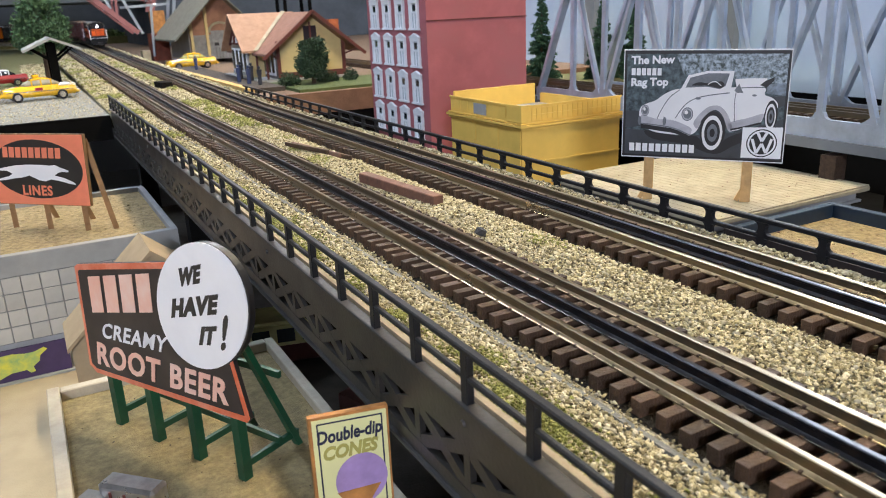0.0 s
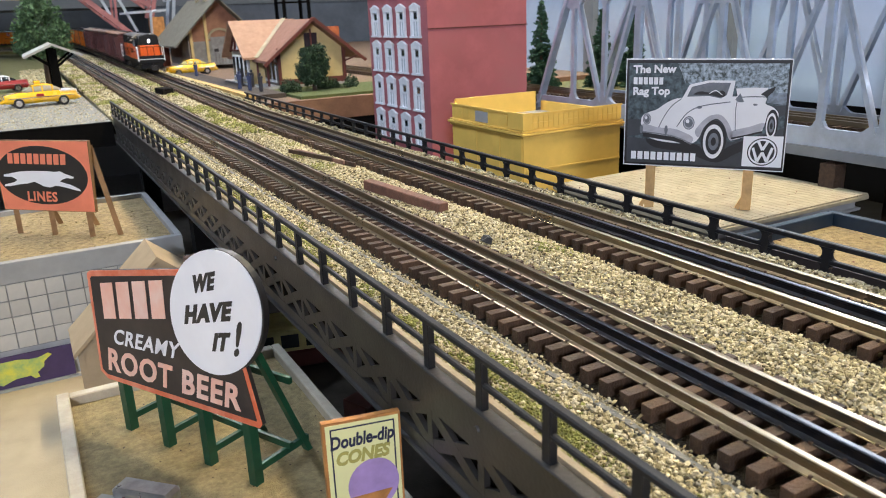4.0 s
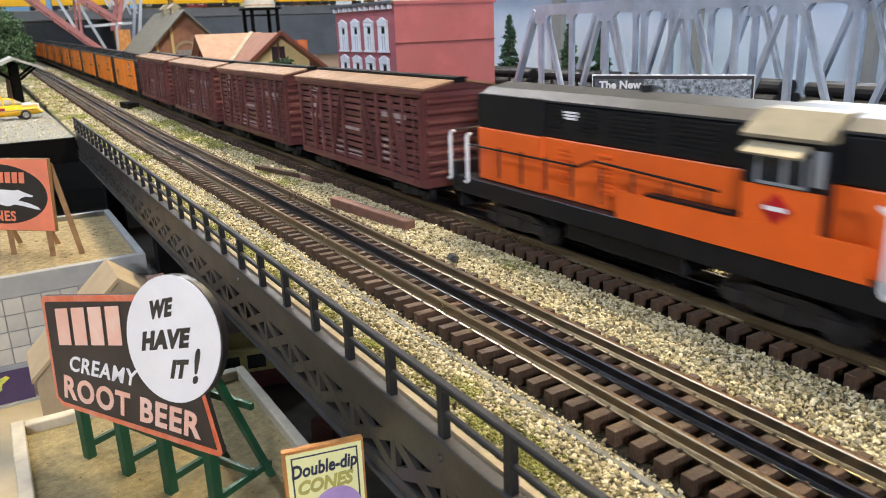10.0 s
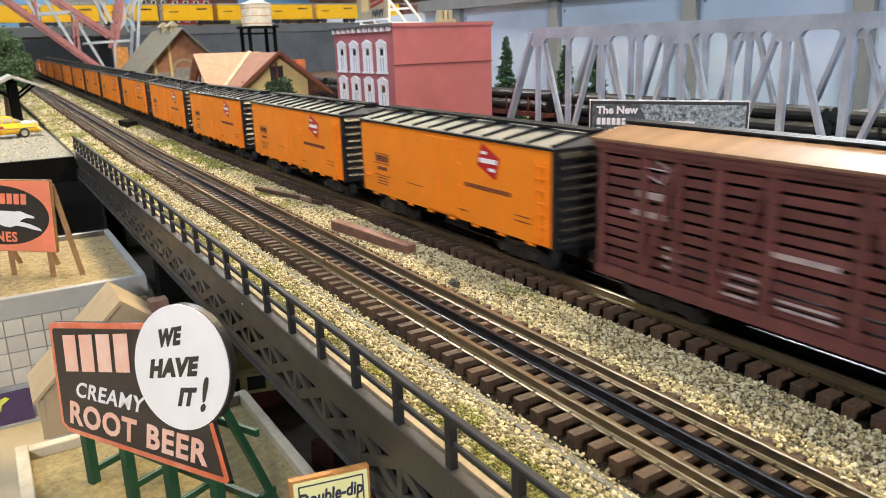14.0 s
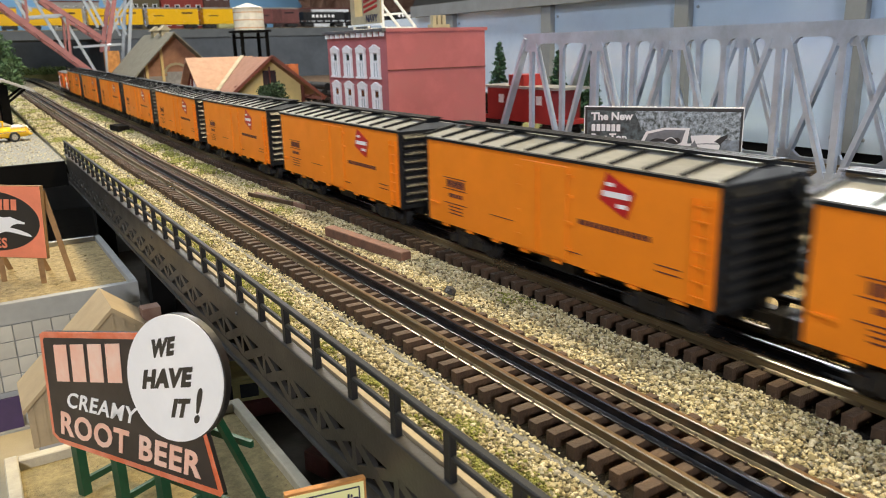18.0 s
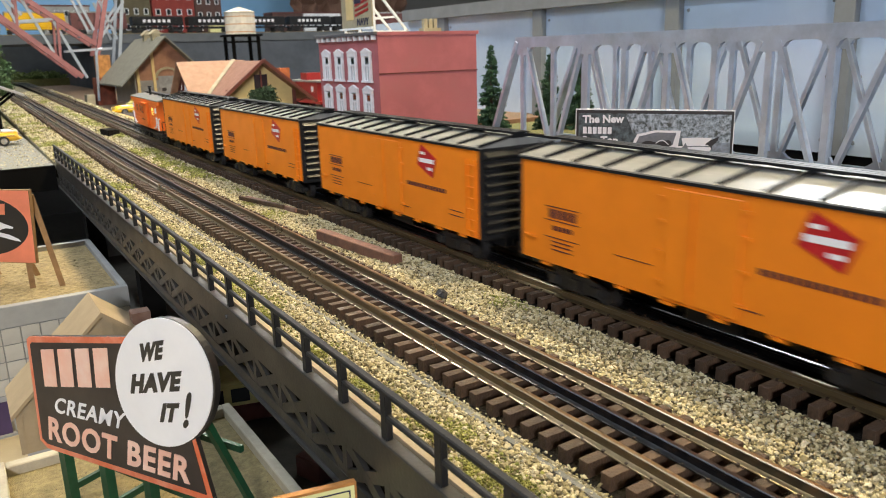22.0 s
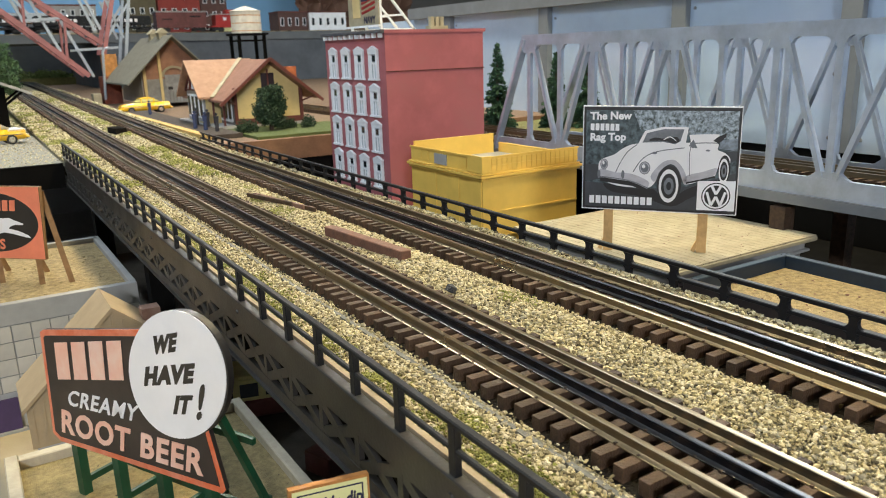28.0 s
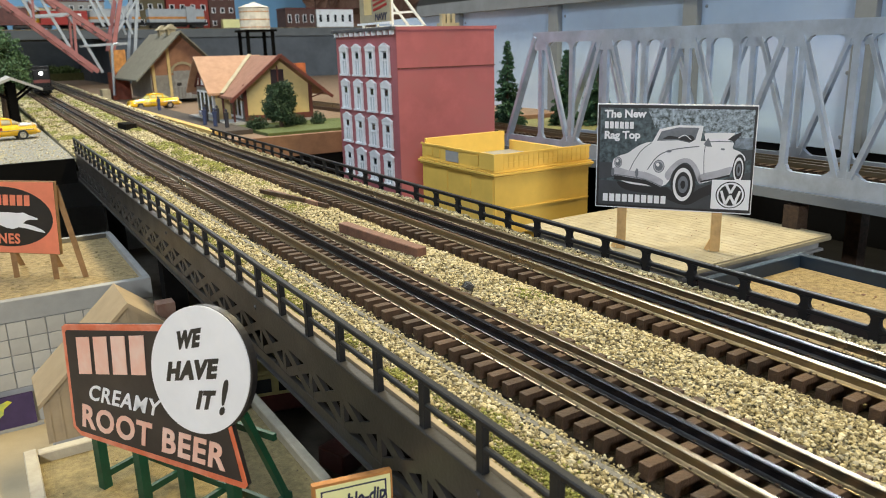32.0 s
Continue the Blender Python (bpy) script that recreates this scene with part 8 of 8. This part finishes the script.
def caboose():
    c = thing("caboose", (CAR_X, 10, 0), "bright orange bay-window caboose with lit windows", "caboose")
    h, half, z0, z1 = 0.0930, 0.0310, 0.0235, 0.0735
    bm = bmesh.new()
    bm_box(bm, -half, half, -h, h, z0, z1)
    soften(bm, 0.0005)
    part("body", bm, M_CABOOSE, c)
    for sx in (-1, 1):
        boxpart("letterboard", (min(sx * (half - 0.002), sx * (half + 0.0008)), max(sx * (half - 0.002), sx * (half + 0.0008)), -h - 0.016, h + 0.016, z1 - 0.0060, z1), M_CABOOSE, c, "orange letterboard under the eave")
    bm = bmesh.new()
    bm_prism(bm, [(-half - 0.0012, z1), (-half - 0.0012, z1 + 0.0012), (-0.016, z1 + 0.0050), (0.016, z1 + 0.0050), (half + 0.0012, z1 + 0.0012), (half + 0.0012, z1)], -h - 0.0165, h + 0.0165)
    part("roof", bm, M_CABROOF, c, "grey roof")
    bm = bmesh.new()
    for k in (-1, 0, 1):
        bm_box(bm, k * 0.0042 - 0.0019, k * 0.0042 + 0.0019, -h - 0.022, h + 0.022, z1 + 0.0072, z1 + 0.0083)
    for i in range(7):
        bm_box(bm, -0.006, 0.006, -h + 0.03 * i, -h + 0.03 * i + 0.002, z1 + 0.0045, z1 + 0.0072)
    part("running_board", bm, M_CARBLACK, c)
    tubepart("smoke_jack", (-0.012, 0.030, z1 + 0.004), (-0.012, 0.030, z1 + 0.0185), 0.0020, M_CARBLACK, c)
    tubepart("smoke_jack_cap", (-0.012, 0.030, z1 + 0.0185), (-0.012, 0.030, z1 + 0.0205), 0.0036, M_CARBLACK, c)
    boxpart("platform", (-half, half, -h - 0.021, h + 0.021, 0.0165, 0.0200), M_CARBLACK, c)
    boxpart("underframe", (-0.010, 0.010, -h, h, 0.0110, 0.0165), M_CARBLACK, c)
    for sx in (-1, 1):
        x = sx * half
        bm = bmesh.new()
        bm_box(bm, min(x, x + sx * 0.0048), max(x, x + sx * 0.0060), -0.0325, 0.0075, 0.0275, 0.0665)
        soften(bm, 0.0008)
        part("bay", bm, M_CABOOSE, c, "orange bay window")
        boxpart("bay_roof", (min(x, x + sx * 0.0072), max(x, x + sx * 0.0072), -0.0335, 0.0085, 0.0665, 0.0682), M_CABOOSE, c, bevel=0.0003)
        for y, lit, xx in ((-0.0604, True, x), (-0.0090, False, x + sx * 0.0060), (0.0382, False, x), (0.0637, False, x)):
            w = boxpart("window", (min(xx, xx + sx * 0.0006), max(xx, xx + sx * 0.0006), y - 0.0048, y + 0.0048, 0.0492, 0.0612), M_WINGLOW if lit else M_CABGLASS, c, "lit window" if lit else "dark window")
            boxpart("sash", (min(xx, xx + sx * 0.0010), max(xx, xx + sx * 0.0010), y - 0.0048, y + 0.0048, 0.0545, 0.0556), M_CABOOSE, w)
        bm = bmesh.new()
        for z in (0.0300, 0.0370, 0.0440, 0.0650):
            bm_box(bm, min(x, x + sx * 0.0005), max(x, x + sx * 0.0005), -h + 0.003, h - 0.003, z, z + 0.0007)
        part("side_seams", bm, M_CABOOSE, c)
        bars("print_bar", c, x + sx * 0.0061, [(-0.020, 0.000, 0.0380, 0.0400)], M_TRIM)
        for e in (-1, 1):
            bm = bmesh.new()
            bend = [(e * (h - 0.001), 0.0475), (e * (h - 0.002), 0.0390), (e * (h - 0.006), 0.0325), (e * (h - 0.013), 0.0285), (e * (h - 0.024), 0.0272)]
            for (ya, za), (yb, zb) in zip(bend, bend[1:]):
                bm_tube(bm, (x + sx * 0.0016, ya, za), (x + sx * 0.0016, yb, zb), 0.0010, 0.0010, 6)
            bm_tube(bm, (x + sx * 0.0014, e * (h - 0.003), 0.0535), (x + sx * 0.0014, e * (h - 0.003), 0.0620), 0.0014, 0.0014, 6)
            part("grab_iron", bm, M_SHINYWHITE, c, "white curved grab iron")
            bm = bmesh.new()
            bend = [(e * (h + 0.001), 0.0240), (e * (h + 0.002), 0.0400), (e * (h + 0.006), 0.0440), (e * (h + 0.014), 0.0450)]
            for (ya, za), (yb, zb) in zip(bend, bend[1:]):
                bm_bar(bm, (x, ya, za), (x, yb, zb), 0.0012, 0.0020, up=(1, 0, 0))
            part("platform_iron", bm, M_SHINYWHITE, c, "white bent platform iron")
    for s in (-1, 1):
        y = s * (h + 0.020)
        bm = bmesh.new()
        for x in (-0.029, -0.010, 0.010, 0.029):
            bm_tube(bm, (x, y, 0.020), (x, y, 0.0400), 0.0008, 0.0008, 6)
        bm_tube(bm, (-0.029, y, 0.0400), (0.029, y, 0.0400), 0.0008, 0.0008, 6)
        bm_tube(bm, (-0.012, y, 0.020), (-0.012, y, z1), 0.0007, 0.0007, 6)
        bm_tube(bm, (-0.022, y, 0.020), (-0.022, y, z1), 0.0007, 0.0007, 6)
        part("end_railing", bm, M_CARBLACK, c)
        boxpart("end_door", (-0.008, 0.008, min(s * h, s * (h + 0.0008)), max(s * h, s * (h + 0.0008)), 0.021, 0.062), M_CABOOSE, c)
        for x in (-0.027, 0.027):
            for k in range(3):
                boxpart("step", (x - 0.005, x + 0.005, y - 0.008, y + 0.002, 0.0060 + 0.0045 * k, 0.0070 + 0.0045 * k), M_CARBLACK, c)
        coupler(c, s * (h + 0.014), s)
        truck(c, s * (h - 0.026))
    return c


def train():
    """All cars of the train, with the y at which each one's middle stands at 9.0 s."""
    loco = locomotive()
    cars = [(loco, 0.640)]
    first = stock_car()
    for k in range(4):
        o = first if k == 0 else copy_thing(first, pose(CAR_X, 9, 0))
        cars.append((o, 0.981 + 0.3035 * k))
    first = reefer()
    for k in range(12):
        o = first if k == 0 else copy_thing(first, pose(CAR_X, 9, 0))
        cars.append((o, 2.1945 + 0.3110 * k))
    cars.append((caboose(), 2.0575 + 0.311 * 12 + 0.0110 + 0.1020))
    return cars


TRAIN = train()


# ---------------------------------------------------------------- the other trains of the layout
def far_loco(name, label, body, trim):
    c = thing(name, (0, 0, 0), label, "locomotive")
    boxpart("frame", (-0.030, 0.030, -0.130, 0.130, 0.016, 0.026), M_CARBLACK, c)
    boxpart("hood", (-0.024, 0.024, -0.118, 0.118, 0.026, 0.082), body, c, bevel=0.002)
    boxpart("cab", (-0.0295, 0.0295, -0.080, -0.040, 0.026, 0.092), body, c, bevel=0.001)
    boxpart("stripe", (-0.0245, 0.0245, -0.1186, 0.1186, 0.040, 0.050), trim, c)
    tubepart("headlight", (0, -0.118, 0.070), (0, -0.1215, 0.070), 0.0050, M_GLOW, c, "lit headlight")
    for y in (-0.085, 0.085):
        truck(c, y)
    boxpart("tank", (-0.022, 0.022, -0.04, 0.04, 0.008, 0.016), M_CARBLACK, c)
    return c


def far_car(kind, colour, label):
    c = thing(kind, (0, 0, 0), label, "freight car")
    boxpart("floor", (-0.030, 0.030, -0.105, 0.105, 0.017, 0.024), colour, c)
    if kind == "pipe_flatcar":
        for k, (x, z) in enumerate(((-0.018, 0.033), (0.0, 0.033), (0.018, 0.033), (-0.009, 0.0485), (0.009, 0.0485))):
            tubepart("pipe", (x, -0.1, z), (x, 0.1, z), 0.0088, M_CARBLACK, c)
        for y in (-0.06, 0.0, 0.06):
            for x in (-0.0295, 0.0295):
                boxpart("stake", (x - 0.001, x + 0.001, y - 0.0015, y + 0.0015, 0.020, 0.048), colour, c)
    elif kind == "far_hopper":
        boxpart("body", (-0.030, 0.030, -0.104, 0.104, 0.030, 0.064), colour, c)
        boxpart("load", (-0.028, 0.028, -0.100, 0.100, 0.064, 0.067), M_ROCKDARK, c)
        for i in range(9):
            boxpart("rib", (-0.0315, 0.0315, -0.1 + 0.025 * i - 0.001, -0.1 + 0.025 * i + 0.001, 0.030, 0.064), colour, c)
        for sx in (-1, 1):
            bars("lettering_bar", c, sx * 0.0316, [(-0.05 + 0.02 * k, -0.038 + 0.02 * k, 0.042, 0.054) for k in range(6)], M_SHINYWHITE)
    elif kind == "far_caboose":
        boxpart("body", (-0.030, 0.030, -0.085, 0.085, 0.024, 0.070), colour, c)
        boxpart("roof", (-0.032, 0.032, -0.105, 0.105, 0.070, 0.074), M_CARROOF, c)
        boxpart("cupola", (-0.022, 0.022, -0.005, 0.035, 0.074, 0.092), colour, c)
        for y in (-0.055, 0.045):
            boxpart("window", (-0.0305, 0.0305, y - 0.007, y + 0.007, 0.046, 0.060), M_SHINYWHITE, c)
    else:
        boxpart("body", (-0.031, 0.031, -0.105, 0.105, 0.024, 0.080), colour, c, bevel=0.0008)
        boxpart("roof", (-0.032, 0.032, -0.106, 0.106, 0.080, 0.086), M_CARROOF, c, bevel=0.001)
        boxpart("door", (-0.0320, 0.0320, -0.022, 0.022, 0.026, 0.076), colour, c)
        for sx in (-1, 1):
            bars("lettering_bar", c, sx * 0.0311, [(-0.08, -0.035, 0.060, 0.066), (0.04, 0.08, 0.05, 0.054)], M_CARBLACK)
    for y in (-0.075, 0.075):
        truck(c, y)
    return c


def truss_train():
    """The train that runs away over the truss bridge; y of each car's middle at 7.0 s."""
    x = 0.5925
    loco = far_loco("black_locomotive", "black diesel locomotive on the truss bridge", M_CARBLACK, M_SMALLRED)
    out = [(loco, 0.950, 180)]
    a = far_car("pipe_flatcar", M_CARBLACK, "black flatcar loaded with dark pipes")
    g = far_car("pipe_flatcar", M_GREENPLASTIC, "green flatcar loaded with dark pipes")
    r = far_car("pipe_flatcar", M_STOCK, "red flatcar loaded with dark pipes")
    cab = far_car("far_caboose", M_SMALLRED, "red caboose on the truss bridge")
    order = [r, a, a, g, a, r, a, g, a]
    seen = set()
    for k, o in enumerate(order):
        c = o if id(o) not in seen else copy_thing(o, pose(x, 0, 0))
        seen.add(id(o))
        out.append((c, 0.700 - 0.232 * k, 0))
    out.append((cab, -1.348 - 0.03, 0))
    return out


TRUSS_TRAIN = truss_train()


WEST_X = 1.19


def upper_trains():
    """Two trains on the shelf: one rolls west, another comes in from the west; x of each middle at 28.0 s."""
    y = far_car("far_boxcar", M_TAXI, "yellow boxcar on the upper shelf")
    m = far_car("far_boxcar", M_STOCK, "maroon boxcar on the upper shelf")
    h = far_car("far_hopper", M_CARBLACK, "black hopper car with white lettering bars on the upper shelf")
    c = far_car("far_caboose", M_SMALLRED, "red caboose on the upper shelf")
    west = []
    for k, o in enumerate([c, m, h, h, h, h, h, m] + [y] * 12):
        ob = o if not any(w[0] is o for w in west) else copy_thing(o, pose(0, 0, 0))
        west.append((ob, WEST_X - 0.295 * k))
    loco = far_loco("silver_locomotive", "silver and orange locomotive with a lit headlight on the upper shelf", M_SILVER, M_RUST)
    east = [(loco, 0.0), (copy_thing(loco, pose(0, 0, 0)), -0.345)]
    for k in range(4):
        east.append((copy_thing(y, pose(0, 0, 0)), -0.665 - 0.300 * k))
    for o, _ in west + east:
        o.scale = (1.28, 1.28, 1.28)
    return west, east


UPPER_WEST, UPPER_EAST = upper_trains()
NEAR_LOCO = far_loco("dark_locomotive", "dark locomotive with a lit headlight on the first track", M_CARBLACK, M_STOCK)
TIMES = [0.0, 0.1] + [float(i) for i in range(1, 32)] + [31.9, 32.0]


def ride(o, x, at):
    """Key o along the line: at(t) gives how far along it its middle stands."""
    rows = []
    for t in TIMES:
        s = at(t)
        px, py, head = on_line(x, s)
        tilt = math.degrees(math.atan2(rise(s + 0.1) - rise(s - 0.1), 0.2))
        rows.append((t, pose(px, py, (rise(s + 0.1) + rise(s - 0.1)) / 2, tilt, 0, head)))
    walk(o, rows)


def inbound(t):
    """The incoming train rolls in and draws up at 31 s."""
    return 0.832 - 0.215 * (31.0 - t) if t < 31.0 else 0.832 + 0.016 * (t - 31.0)


def motions():
    for o, y9 in TRAIN:
        ride(o, CAR_X, lambda t, y=y9: y - SPEED * (t - 9.0))
    for o, y7, turn in TRUSS_TRAIN:
        walk(o, [(t, pose(0.5925, y7 + 0.217 * (t - 7.0), 0.0070, 0, 0, turn)) for t in TIMES])
    for o, x in UPPER_WEST:
        walk(o, [(t, pose(x - 0.230 * (t - 28.0), 4.450, 0.278, 0, 0, 90)) for t in TIMES])
    for o, x in UPPER_EAST:
        walk(o, [(t, pose(x + inbound(t), 4.532, 0.278, 0, 0, 90)) for t in sorted(TIMES + [30.5, 31.3])])
    ride(NEAR_LOCO, 0.0, lambda t: 2.96 + 0.237 * (32.0 - max(t, 20.0)))


motions()
